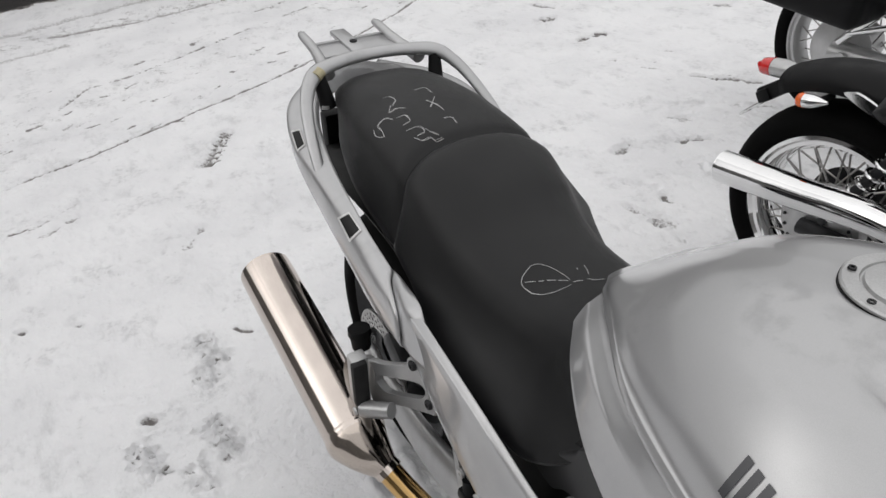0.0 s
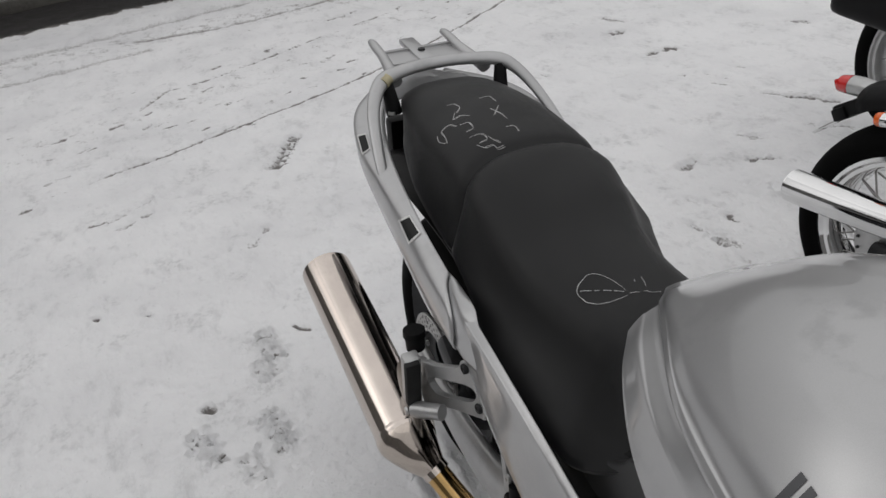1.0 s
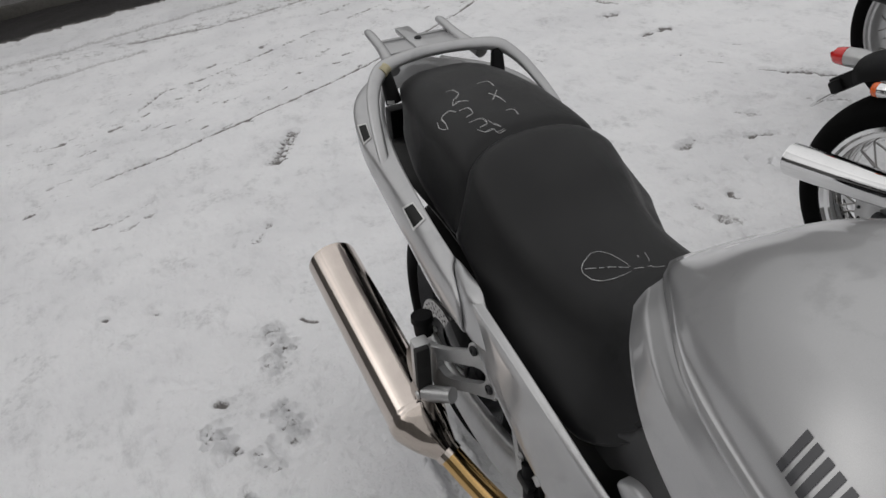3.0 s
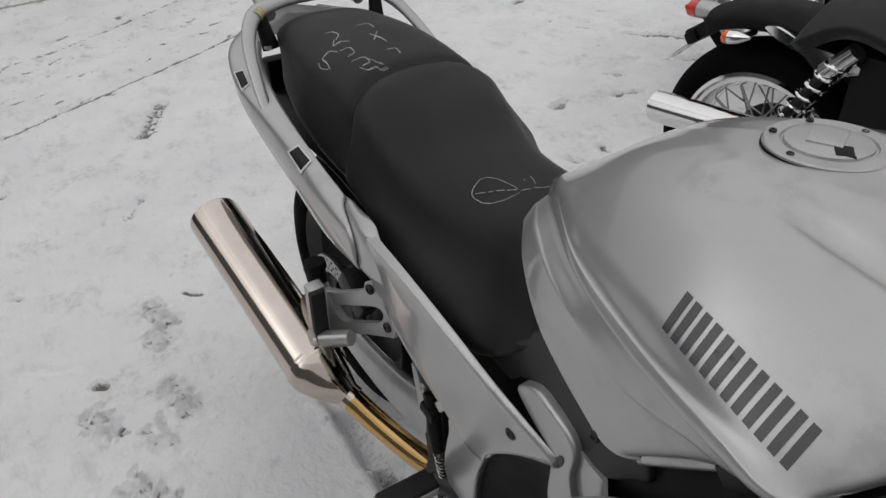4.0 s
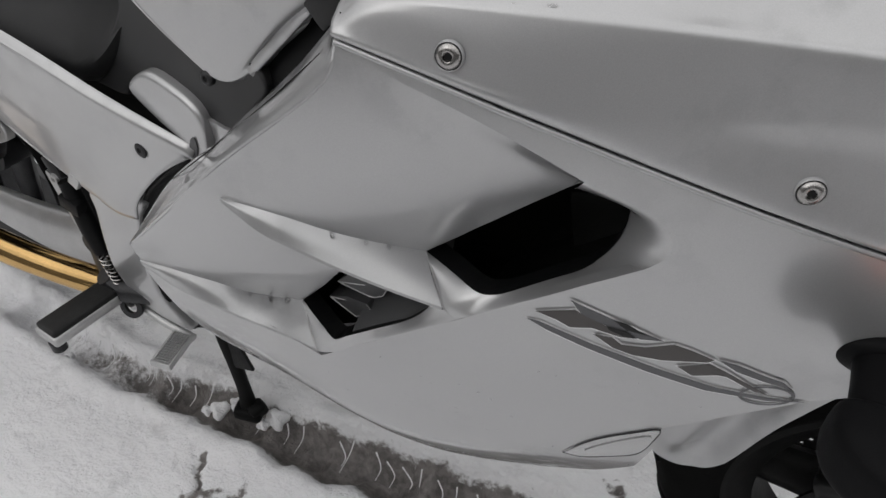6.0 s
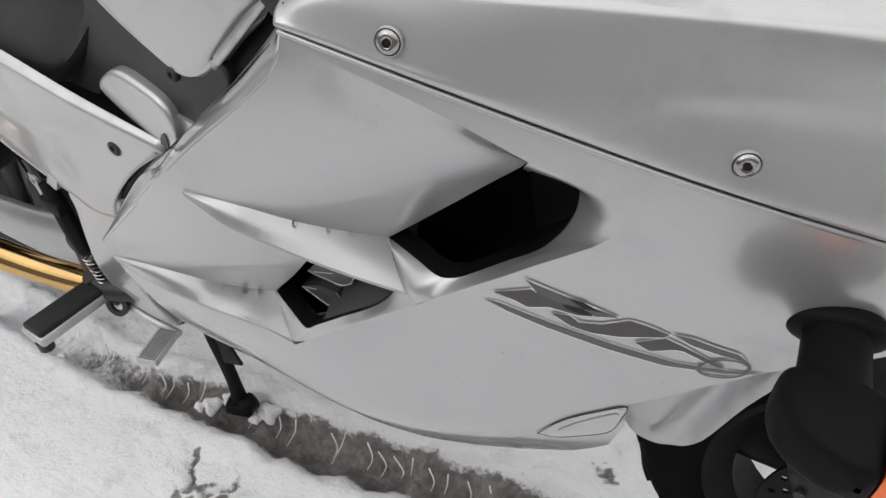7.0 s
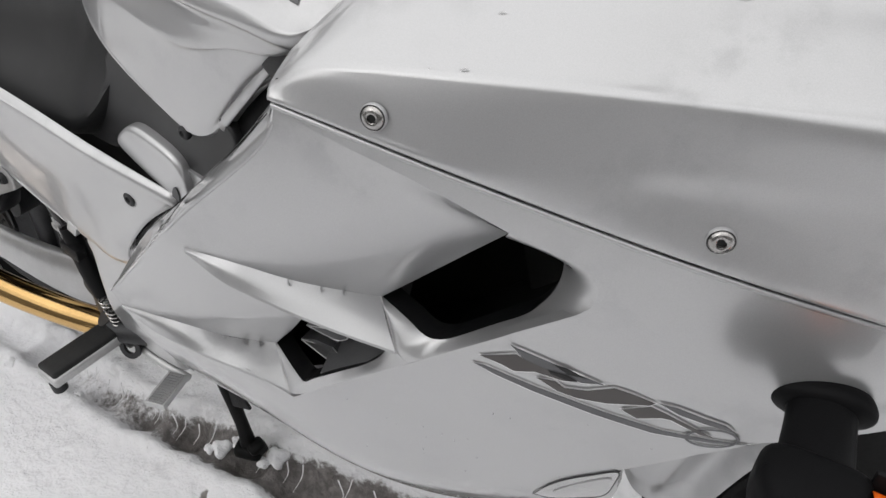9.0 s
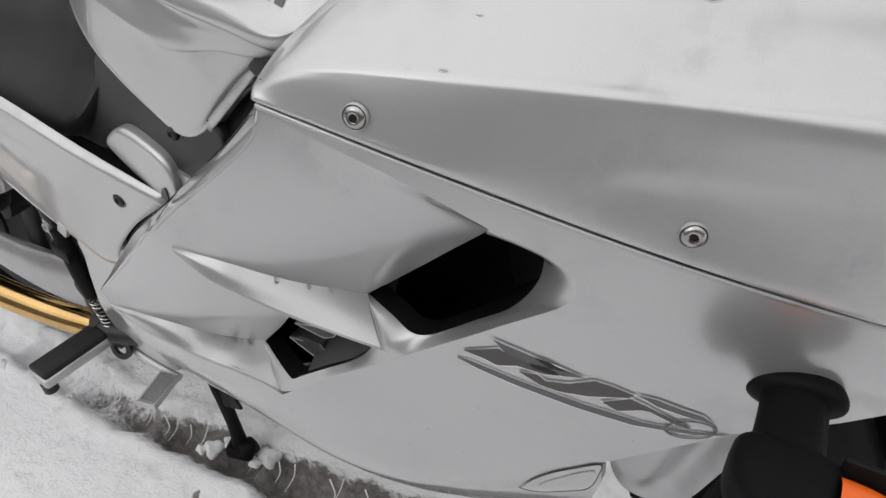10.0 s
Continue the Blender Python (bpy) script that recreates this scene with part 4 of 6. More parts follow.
UPPER_MOUTH = [(1.1740, 0.7680, 0.021), (1.1885, 0.7655, 0.022), (1.2052, 0.7594, 0.024), (1.2059, 0.7475, 0.033), (1.205, 0.7341, 0.035), (1.2018, 0.7215, 0.035), (1.1954, 0.7096, 0.033), (1.1857, 0.6993, 0.028), (1.168, 0.6906, 0.021), (1.1511, 0.6813, 0.015),
               (1.1396, 0.6749, 0.012), (1.1306, 0.672, 0.011), (1.1232, 0.6718, 0.012), (1.1153, 0.6718, 0.016), (1.1024, 0.6707, 0.025), (1.0866, 0.671, 0.034), (1.0707, 0.671, 0.043)]
LOWER_RIM = [(1.1150, 0.6498, 0.0005), (1.1040, 0.6410, 0), (1.0909, 0.6305, 0), (1.0628, 0.6066, 0), (1.0224, 0.5705, 0), (0.9929, 0.5417, 0), (0.9718, 0.5296, 0.0025), (0.964, 0.536, 0.011), (0.956, 0.543, 0.019), (0.949, 0.551, 0.027), (0.9419, 0.5590, 0.0352)]
LOWER_MOUTH = [(1.1015, 0.6540, 0.006), (1.0900, 0.6450, 0.013), (1.0774, 0.6267, 0.014), (1.0632, 0.613, 0.011), (1.0348, 0.5922, 0.007), (1.0098, 0.5718, 0.005), (0.9986, 0.5614, 0.004), (0.9914, 0.5578, 0.006), (0.9821, 0.5593, 0.011), (0.9625, 0.5585, 0.023), (0.943, 0.5598, 0.035)]


def mouth(rim, hole, bulge):
    """The rolled wall of a duct's mouth, turned in behind the opening's edge."""
    a, b = on_edge(rim), on_edge(hole)
    for k in (2, 3, 4):  # the joint along the fin's end is straight
        a[-k] = a[-5].lerp(a[-1], (5 - k) / 4)
    rows = [a]
    for f, d in ((0.12, 0.02), (0.32, 0.16), (0.62, 0.50), (0.88, 0.85), (1.0, 1.0)):
        row = []
        for k, (p, q) in enumerate(zip(a, b)):
            nose = min(1.0, max(0.0, (k - len(a) + 8) / 5))
            nose = nose * nose * (3 - 2 * nose)
            e = f * nose + d * (1 - nose)
            row.append(Vector((p.x + f * (q.x - p.x), p.y + e * (q.y - p.y) - nose * bulge * math.sin(math.pi * f), p.z + f * (q.z - p.z))))
        rows.append(row)
    bm = sheet(rows, 90, 30)
    free = [v for v in bm.verts if not v.is_boundary]
    for _ in range(14):
        bmesh.ops.smooth_vert(bm, verts=free, factor=0.5, use_axis_x=True, use_axis_y=True, use_axis_z=True)
    return bm


both("duct_mouth", lambda: mouth(UPPER_RIM, UPPER_MOUTH, 0.0035), SILVER, bike, angle=60)
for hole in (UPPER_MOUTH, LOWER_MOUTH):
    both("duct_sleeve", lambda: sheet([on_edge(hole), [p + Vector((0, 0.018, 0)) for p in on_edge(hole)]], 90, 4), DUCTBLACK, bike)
both("duct_mouth", lambda: mouth(LOWER_RIM, LOWER_MOUTH, 0.0025), SILVER, bike, angle=60)
for p, q in (((1.1035, 0.6530, 0.0030), (1.0718, 0.6739, 0.0400)), ((0.9718, 0.5296, 0.0020), (0.9419, 0.5590, 0.0347))):
    both("nose_joint", lambda: tube(on_edge([p, q]), 0.0006, 6, 8), ALLOY, bike)
DUCT = rounded([(0.93, 0.50), (1.10, 0.60), (1.215, 0.70), (1.215, 0.765), (1.165, 0.80), (1.05, 0.72), (0.93, 0.60)], 0.02, True)
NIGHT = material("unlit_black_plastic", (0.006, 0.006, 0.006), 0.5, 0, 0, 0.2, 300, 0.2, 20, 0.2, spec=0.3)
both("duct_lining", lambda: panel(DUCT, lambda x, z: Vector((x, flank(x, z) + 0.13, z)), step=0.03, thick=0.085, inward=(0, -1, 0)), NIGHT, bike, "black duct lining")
# guide vanes that show in the lower duct: a grey throat and two ribbed plates with pale rims
both("duct_throat", lambda: sheet([on_edge([(1.088, 0.640, 0.019), (1.064, 0.6135, 0.015), (1.036, 0.5925, 0.012), (1.012, 0.5735, 0.010)]), on_edge([(1.085, 0.652, 0.045), (1.062, 0.630, 0.042), (1.034, 0.607, 0.040), (1.008, 0.585, 0.038)]),
                                   on_edge([(1.08, 0.668, 0.07), (1.055, 0.648, 0.07), (1.03, 0.625, 0.07), (1.0, 0.60, 0.07)])], 20, 12), VANE, bike)
for loop, depth in (([(0.9850, 0.6020), (1.0090, 0.6300), (1.0440, 0.6330), (1.0330, 0.6110), (1.0245, 0.6055)], 0.034), ([(0.9690, 0.5720), (0.9950, 0.5905), (1.0180, 0.5960), (1.0225, 0.5850), (1.0130, 0.5760), (0.9960, 0.5600)], 0.030)):
    both("duct_vane", lambda: panel(rounded(loop, 0.006, True), lambda x, z: on_flank(x, z) + Vector((0, depth + 0.25 * max(0.0, 1.02 - x), 0)), step=0.01, thick=0.02, inward=(0, 1, 0)), VANE, bike, "grey plastic guide vane", solid=0.0015)
    both("vane_rim", lambda: tube([on_flank(x, z) + Vector((0, depth + 0.25 * max(0.0, 1.02 - x) - 0.0006, 0)) for x, z in rounded(loop[2:] + loop[:1], 0.004, True)[:-6]], 0.0006, 6, 50), ALLOY, bike)

both("strip_joint", lambda: tube([stuck(shoulder_skin, p, (0, 0.7, -0.7), 0.0012) for p in ((0.838, -0.2797, 0.6693), (0.9034, -0.2795, 0.7243), (0.9623, -0.278, 0.7758), (0.9986, -0.2761, 0.8096), (1.010, -0.2757, 0.822))], [0.0003, 0.0007, 0.0007, 0.0004, 0.0002], 6, 40), NIGHT, bike)

# upper fairing with its rolled shoulder
UPPER = [
    [(1.041, -0.2985, 0.8488), (1.07, -0.2934, 0.8416), (1.157, -0.278, 0.82), (1.279, -0.248, 0.786), (1.388, -0.213, 0.758), (1.48, -0.175, 0.736)],
    [(1.0398, -0.3, 0.8505), (1.0691, -0.2951, 0.8439), (1.157, -0.2805, 0.824), (1.279, -0.248, 0.791), (1.388, -0.215, 0.763), (1.48, -0.18, 0.741)],
    [(1.0395, -0.2992, 0.852), (1.0696, -0.294, 0.848), (1.16, -0.2785, 0.831), (1.225, -0.2603, 0.825), (1.282, -0.2405, 0.820), (1.39, -0.2093, 0.803), (1.48, -0.1795, 0.785)],
    [(1.0385, -0.297, 0.8532), (1.07, -0.2905, 0.86), (1.165, -0.2733, 0.849), (1.285, -0.2380, 0.841), (1.39, -0.2070, 0.828), (1.48, -0.1765, 0.816)],
    [(1.0368, -0.293, 0.8543), (1.07, -0.288, 0.8665), (1.165, -0.2680, 0.868), (1.282, -0.2362, 0.866), (1.39, -0.2055, 0.859), (1.48, -0.1700, 0.852)],
    [(1.0345, -0.287, 0.8552), (1.069, -0.2858, 0.8693), (1.165, -0.265, 0.8735), (1.282, -0.233, 0.8715), (1.39, -0.199, 0.868), (1.48, -0.165, 0.861)],
    [(1.0305, -0.277, 0.8565), (1.067, -0.28, 0.8725), (1.16, -0.259, 0.8785), (1.278, -0.227, 0.8765), (1.38, -0.192, 0.878), (1.48, -0.158, 0.87)],
    [(1.023, -0.252, 0.8605), (1.066, -0.254, 0.8825), (1.14, -0.238, 0.896), (1.26, -0.211, 0.896), (1.375, -0.179, 0.893), (1.48, -0.146, 0.885)],
    [(1.04, -0.2325, 0.8795), (1.075, -0.233, 0.8945), (1.135, -0.223, 0.907), (1.24, -0.205, 0.908), (1.37, -0.171, 0.907), (1.48, -0.138, 0.899)],
    [(1.067, -0.2085, 0.9045), (1.092, -0.21, 0.9105), (1.13, -0.212, 0.916), (1.22, -0.2, 0.918), (1.36, -0.165, 0.918), (1.48, -0.13, 0.91)],
]
both("upper_fairing", lambda: sheet(UPPER, 80, 91), SILVER, bike, "silver upper fairing with rolled shoulder", solid=0.003, angle=60)
both("seam_gasket", lambda: sheet([[on_flank(x, z) + Vector((0, 0.007, dz)) for x, z in ((1.04, 0.847), (1.157, 0.818), (1.279, 0.784), (1.388, 0.756), (1.47, 0.738))] for dz in (-0.012, 0.012)], 24, 3), BLACK, bike)
both("dash_cover", lambda: sheet([[(1.077, -0.203, 0.911), (1.13, -0.210, 0.914), (1.22, -0.198, 0.916), (1.36, -0.163, 0.916), (1.48, -0.128, 0.908)],
                                  [(1.082, -0.18, 0.908), (1.14, -0.18, 0.906), (1.23, -0.165, 0.904), (1.36, -0.13, 0.90), (1.48, -0.10, 0.90)],
                                  [(1.10, -0.13, 0.903), (1.17, -0.12, 0.898), (1.25, -0.10, 0.892), (1.36, -0.06, 0.88), (1.48, -0.03, 0.88)],
                                  [(1.125, -0.06, 0.90), (1.19, -0.05, 0.895), (1.27, -0.03, 0.885), (1.36, 0.0, 0.875), (1.48, 0.0, 0.87)]], 30, 17), GREY, bike, "dark grey inner dash cover", solid=0.003)
part("instrument_cover", box((0.22, 0.20, 0.12), Matrix.Translation((1.33, 0.05, 0.95)) @ pose(0, 0, 0, 0, -18, 0), 0.035, 4), GREY, bike, "dark grey instrument cover")

# tail cowl
TAIL = [
    [(0.272, -0.190, 0.735), (0.16, -0.188, 0.765), (0.0, -0.172, 0.800), (-0.12, -0.145, 0.828), (-0.21, -0.105, 0.848), (-0.30, -0.06, 0.858)],
    [(0.290, -0.202, 0.727), (0.155, -0.206, 0.755), (0.0, -0.206, 0.790), (-0.11, -0.200, 0.818), (-0.215, -0.165, 0.842), (-0.32, -0.075, 0.855)],
    [(0.337, -0.217, 0.712), (0.17, -0.217, 0.727), (0.0, -0.213, 0.758), (-0.11, -0.208, 0.795), (-0.22, -0.170, 0.825), (-0.33, -0.08, 0.84)],
    [(0.352, -0.222, 0.692), (0.21, -0.220, 0.690), (0.02, -0.210, 0.720), (-0.11, -0.200, 0.765), (-0.22, -0.163, 0.803), (-0.33, -0.075, 0.82)],
    [(0.358, -0.224, 0.6647), (0.2146, -0.214, 0.656), (0.04, -0.193, 0.690), (-0.11, -0.170, 0.748), (-0.22, -0.13, 0.79), (-0.32, -0.06, 0.808)],
    [(0.358, -0.214, 0.656), (0.2146, -0.203, 0.648), (0.04, -0.181, 0.682), (-0.11, -0.162, 0.744), (-0.22, -0.124, 0.787), (-0.32, -0.056, 0.806)],
]
part("tail_cowl", sheet(TAIL, 44, 29), SILVER, bike, "silver tail cowl with black slots", solid=0.003)
part("tail_cowl", sheet([[(x, y + 0.05 * max(0, min(1, (x + 0.1) / 0.4)), z - 0.10 * max(0, min(1, (x + 0.1) / 0.4))) for x, y, z in row] for row in TAIL], 44, 29), SILVER, bike, "silver tail cowl", solid=0.003, mirror=True)
part("tail_top", sheet([[(-0.19, -0.12, 0.845), (-0.26, -0.09, 0.857), (-0.33, -0.06, 0.85)], [(-0.19, 0, 0.868), (-0.27, 0, 0.872), (-0.35, 0, 0.862)], [(-0.19, 0.12, 0.845), (-0.26, 0.09, 0.857), (-0.33, 0.06, 0.85)]], 14, 17), SILVER, bike, solid=0.003)
tail_skin = tree(sheet(TAIL, 44, 29))


def slot(corners, way):
    """A black opening with a pale rim in the right-hand cowl."""
    c = sum((Vector(p) for p in corners), Vector()) / 4

    def place(u, v):
        a, b, d, e = (c + (Vector(p) - c) for p in corners)
        return (a * (1 - u) + b * u) * (1 - v) + (e * (1 - u) + d * u) * v

    wide = rounded([(-0.14, -0.10), (1.14, -0.10), (1.14, 1.10), (-0.14, 1.10)], 0.1, True)
    inner = rounded([(0, 0), (1, 0), (1, 1), (0, 1)], 0.1, True)
    part("slot_frame", panel(wide, lambda u, v: stuck(tail_skin, place(u, v), way, 0.0030), [inner], 0.3), WHITE, bike, "pale rim of the slot")
    part("slot", panel(inner, lambda u, v: stuck(tail_skin, place(u, v), way, 0.0022), step=0.3), NIGHT, bike, "black rectangular slot")


slot([(-0.103, -0.205, 0.826), (-0.057, -0.205, 0.847), (-0.040, -0.205, 0.826), (-0.083, -0.205, 0.800)], (-0.882, 0.253, -0.399))
slot([(0.106, -0.205, 0.746), (0.151, -0.205, 0.778), (0.192, -0.205, 0.769), (0.145, -0.205, 0.728)], (-0.807, 0.288, -0.516))

# side cover below the seat, second tail piece, heel plate and the recess ahead of it
SIDE_COVER = [
    [(0.30, -0.192, 0.728), (0.40, -0.203, 0.727), (0.47, -0.208, 0.721), (0.575, -0.2105, 0.700), (0.672, -0.2110, 0.674), (0.790, -0.210, 0.647)],
    [(0.303, -0.203, 0.722), (0.40, -0.212, 0.720), (0.47, -0.215, 0.714), (0.575, -0.217, 0.694), (0.672, -0.217, 0.668), (0.788, -0.214, 0.642)],
    [(0.305, -0.205, 0.716), (0.40, -0.2145, 0.714), (0.47, -0.2172, 0.707), (0.575, -0.2188, 0.687), (0.672, -0.2185, 0.661), (0.786, -0.2150, 0.637)],
    [(0.335, -0.206, 0.68), (0.42, -0.2145, 0.672), (0.49, -0.2170, 0.661), (0.58, -0.2180, 0.642), (0.67, -0.2170, 0.630), (0.774, -0.214, 0.631)],
    [(0.375, -0.2065, 0.625), (0.445, -0.2135, 0.602), (0.51, -0.2150, 0.586), (0.585, -0.2155, 0.582), (0.655, -0.2155, 0.584), (0.722, -0.214, 0.593)],
    [(0.395, -0.203, 0.600), (0.455, -0.209, 0.572), (0.52, -0.2115, 0.545), (0.58, -0.2130, 0.528), (0.625, -0.2140, 0.528), (0.670, -0.2135, 0.539)],
    [(0.397, -0.198, 0.594), (0.457, -0.204, 0.566), (0.522, -0.207, 0.538), (0.575, -0.209, 0.515), (0.62, -0.2125, 0.505), (0.656, -0.2130, 0.508)]]
part("side_cover", sheet(SIDE_COVER, 44, 25), SILVER, bike, "silver side cover under the seat", solid=0.003)
# the end of the tail cowl laps over the cover in a pointed tongue
TONGUE = [[(0.268, -0.187, 0.732), (0.290, -0.200, 0.7245), (0.330, -0.2135, 0.711), (0.345, -0.2185, 0.692), (0.350, -0.2195, 0.674), (0.352, -0.2205, 0.6647)],
          [(0.290, -0.187, 0.7335), (0.330, -0.203, 0.731), (0.362, -0.2125, 0.722), (0.380, -0.2165, 0.702), (0.387, -0.2180, 0.680), (0.389, -0.2190, 0.658)],
          [(0.3077, -0.185, 0.7269), (0.3671, -0.194, 0.736), (0.3929, -0.201, 0.7281), (0.4129, -0.206, 0.7191), (0.4303, -0.2095, 0.6924), (0.4365, -0.2115, 0.661)]]
part("cowl_tongue", sheet(TONGUE, 24, 17), SILVER, bike, "silver end of the tail cowl", solid=0.002)
part("side_cover", sheet([[(x, y + 0.05, z - 0.10) for x, y, z in row] for row in SIDE_COVER], 44, 25), SILVER, bike, "silver side cover under the seat", solid=0.003, mirror=True)
HEEL = rounded([(0.60, 0.535), (0.6685, 0.538), (0.654, 0.504), (0.641, 0.459), (0.635, 0.415), (0.637, 0.362), (0.653, 0.334), (0.666, 0.310), (0.613, 0.310), (0.572, 0.330), (0.558, 0.370), (0.558, 0.40), (0.565, 0.45), (0.573, 0.49), (0.574, 0.517)], 80)


both("heel_plate", lambda: pillow(HEEL, lambda x, z: -0.2125 + 0.10 * max(0, 0.40 - z), 0.004), SILVER, bike, "silver heel plate")
both("recess", lambda: sheet([[(0.77, -0.205, 0.628), (0.725, -0.208, 0.594), (0.668, -0.206, 0.536), (0.640, -0.206, 0.455), (0.636, -0.205, 0.36), (0.665, -0.20, 0.31)], [(0.772, -0.185, 0.615), (0.733, -0.185, 0.578), (0.686, -0.185, 0.525), (0.660, -0.185, 0.45), (0.656, -0.185, 0.36), (0.68, -0.18, 0.30)], [(0.80, -0.15, 0.62), (0.79, -0.15, 0.56), (0.80, -0.14, 0.5), (0.80, -0.14, 0.44), (0.80, -0.14, 0.36), (0.80, -0.14, 0.28)]], 24, 11), BLACK, bike, "dark plastic recess wall", solid=0.002)
INNER = rounded([(0.702, 0.682), (0.719, 0.702), (0.743, 0.711), (0.775, 0.706), (0.802, 0.695), (0.812, 0.675), (0.810, 0.64), (0.822, 0.605), (0.825, 0.59), (0.785, 0.555), (0.772, 0.57), (0.772, 0.62), (0.77, 0.643), (0.735, 0.66)], 110)
both("inner_cover", lambda: pillow(INNER, lambda x, z: -0.207 - 0.10 * (x - 0.74), 0.006), SILVER, bike, "silver inner cover with rounded top")
BRIDGE = rounded([(0.795, 0.684), (0.832, 0.681), (0.860, 0.685), (0.886, 0.703), (0.893, 0.716), (0.885, 0.676), (0.868, 0.640), (0.845, 0.610), (0.82, 0.595), (0.80, 0.62)], 0.008, True)
both("inner_bridge", lambda: panel(BRIDGE, lambda x, z: Vector((x, -0.204 - 0.17 * max(0, x - 0.80) - 0.9 * max(0, x - 0.85), z)), step=0.008, thick=0.006, inward=(0, 1, 0)), SILVER, bike, "silver web between cover and fairing strip")
PLUG = [(0.7885 + 0.0055 * math.cos(a) + 0.004 * math.sin(a), 0.648 + 0.0135 * math.sin(a)) for a in (2 * math.pi * k / 28 for k in range(28))]
both("inner_plug", lambda: panel(PLUG, lambda x, z: Vector((x, -0.2135 - 0.10 * (x - 0.79), z)), step=0.006, thick=0.004, inward=(0, 1, 0)), VANE, bike, "dark oval plug")
COVER = rounded([(0.712, 0.774), (0.702, 0.758), (0.687, 0.740), (0.640, 0.695), (0.596, 0.658), (0.63, 0.653), (0.667, 0.657), (0.690, 0.680), (0.724, 0.698), (0.757, 0.693), (0.79, 0.676), (0.81, 0.672), (0.833, 0.678), (0.852, 0.684), (0.878, 0.714), (0.90, 0.742), (0.87, 0.770), (0.80, 0.780), (0.75, 0.795)], 150)
both("frame_cover", lambda: pillow(COVER, lambda x, z: -0.187 - 0.14 * (x - 0.7), 0.004), GREY, bike, "dark grey frame cover")
both("under_seat_panel", lambda: panel(rounded([(0.40, 0.58), (0.72, 0.58), (0.745, 0.775), (0.70, 0.775), (0.66, 0.70), (0.45, 0.67)], 0.02, True), lambda x, z: Vector((x, -0.168, z)), step=0.03, thick=0.01, inward=(0, 1, 0)), NIGHT, bike)
both("tank_front_seal", lambda: sheet([[(1.036, -0.222, 0.874), (1.062, -0.192, 0.893), (1.092, -0.150, 0.912), (1.108, -0.10, 0.917), (1.117, -0.04, 0.925)], [(1.046, -0.222, 0.878), (1.073, -0.192, 0.896), (1.103, -0.148, 0.909), (1.120, -0.10, 0.912), (1.129, -0.04, 0.918)], [(1.05, -0.22, 0.862), (1.076, -0.188, 0.880), (1.106, -0.14, 0.89), (1.122, -0.09, 0.89), (1.131, -0.04, 0.89)]], 24, 7), NIGHT, bike, "black rubber seal ahead of the tank")
both("tank_gap_rubber", lambda: sheet([[(0.855, -0.20, 0.735), (0.91, -0.20, 0.78), (0.96, -0.20, 0.82), (1.02, -0.225, 0.862), (1.06, -0.195, 0.895)], [(0.86, -0.205, 0.665), (0.92, -0.22, 0.72), (0.97, -0.225, 0.77), (1.015, -0.235, 0.82), (1.04, -0.23, 0.87)]], 20, 5), BLACK, bike)
both("tank_flange", lambda: sheet([[(0.878, -0.211, 0.7545), (0.915, -0.211, 0.7895), (0.951, -0.211, 0.8245)], [(0.8825, -0.2135, 0.750), (0.9195, -0.2135, 0.785), (0.9555, -0.2135, 0.820)], [(0.8855, -0.2125, 0.7475), (0.9225, -0.2125, 0.7825), (0.9585, -0.2125, 0.8175)]], 12, 7), SILVER, bike, solid=0.0012)
part("gap_block", box((0.032, 0.012, 0.024), Matrix.Translation((0.970, -0.212, 0.823)) @ pose(0, 0, 0, 0, -42, 0), 0.003), GREY, bike)

# frame, engine and swingarm seen through the gaps
part("engine_block", box((0.5, 0.24, 0.26), Matrix.Translation((0.80, 0, 0.40)), 0.03), DARKM, bike)
part("airbox", box((0.40, 0.24, 0.20), Matrix.Translation((0.84, 0, 0.66)), 0.03), NIGHT, bike)
part("rear_frame", box((0.44, 0.20, 0.10), Matrix.Translation((0.36, 0, 0.66)), 0.03), NIGHT, bike)
part("inner_mudguard", sheet([[(0.40, y, 0.45), (0.33, y, 0.60), (0.15, y, 0.68), (-0.10, y, 0.70), (-0.28, y, 0.70)] for y in (-0.13, 0.13)], 20, 3), NIGHT, bike, solid=0.004)
part("rear_plate_holder", box((0.04, 0.16, 0.14), Matrix.Translation((-0.30, 0, 0.70)), 0.01), BLACK, bike)
for s in (1, -1):
    part("swingarm", tube([(-0.04, s * 0.13, 0.306), (0.12, s * 0.14, 0.295), (0.33, s * 0.14, 0.30), (0.50, s * 0.115, 0.32)], [0.03, 0.038, 0.050, 0.055], 18, 24, 0.5, (0, 1, 0)), ALLOY, bike, "cast alloy swingarm")
part("splash_guard", panel(rounded([(0.40, 0.46), (0.43, 0.43), (0.445, 0.35), (0.425, 0.34), (0.41, 0.40)], 30), lambda x, z: Vector((x, -0.165, z)), step=0.02, thick=0.004, inward=(0, 1, 0)), ALLOY, bike)
part("pivot_casting", joined(tube([(0.44, -0.15, 0.50), (0.48, -0.16, 0.42), (0.51, -0.17, 0.34), (0.53, -0.17, 0.29)], [0.03, 0.028, 0.034, 0.02], 14), lathe([(0, 0.0), (0, 0.02), (0.02, 0.018), (0.02, 0)], (0.515, -0.185, 0.40), (0, -1, 0), 18)), DARKM, bike)
for x, z, r in ((0.50, 0.45, 0.008), (0.525, 0.375, 0.007), (0.49, 0.50, 0.008)):
    part("casting_bolt", lathe([(0, 0), (0, r), (0.004, 0.9 * r), (0.004, 0.45 * r), (0.001, 0.4 * r), (0.001, 0)], (x, -0.200, z), (0, -1, 0), 16), ALLOY, bike)


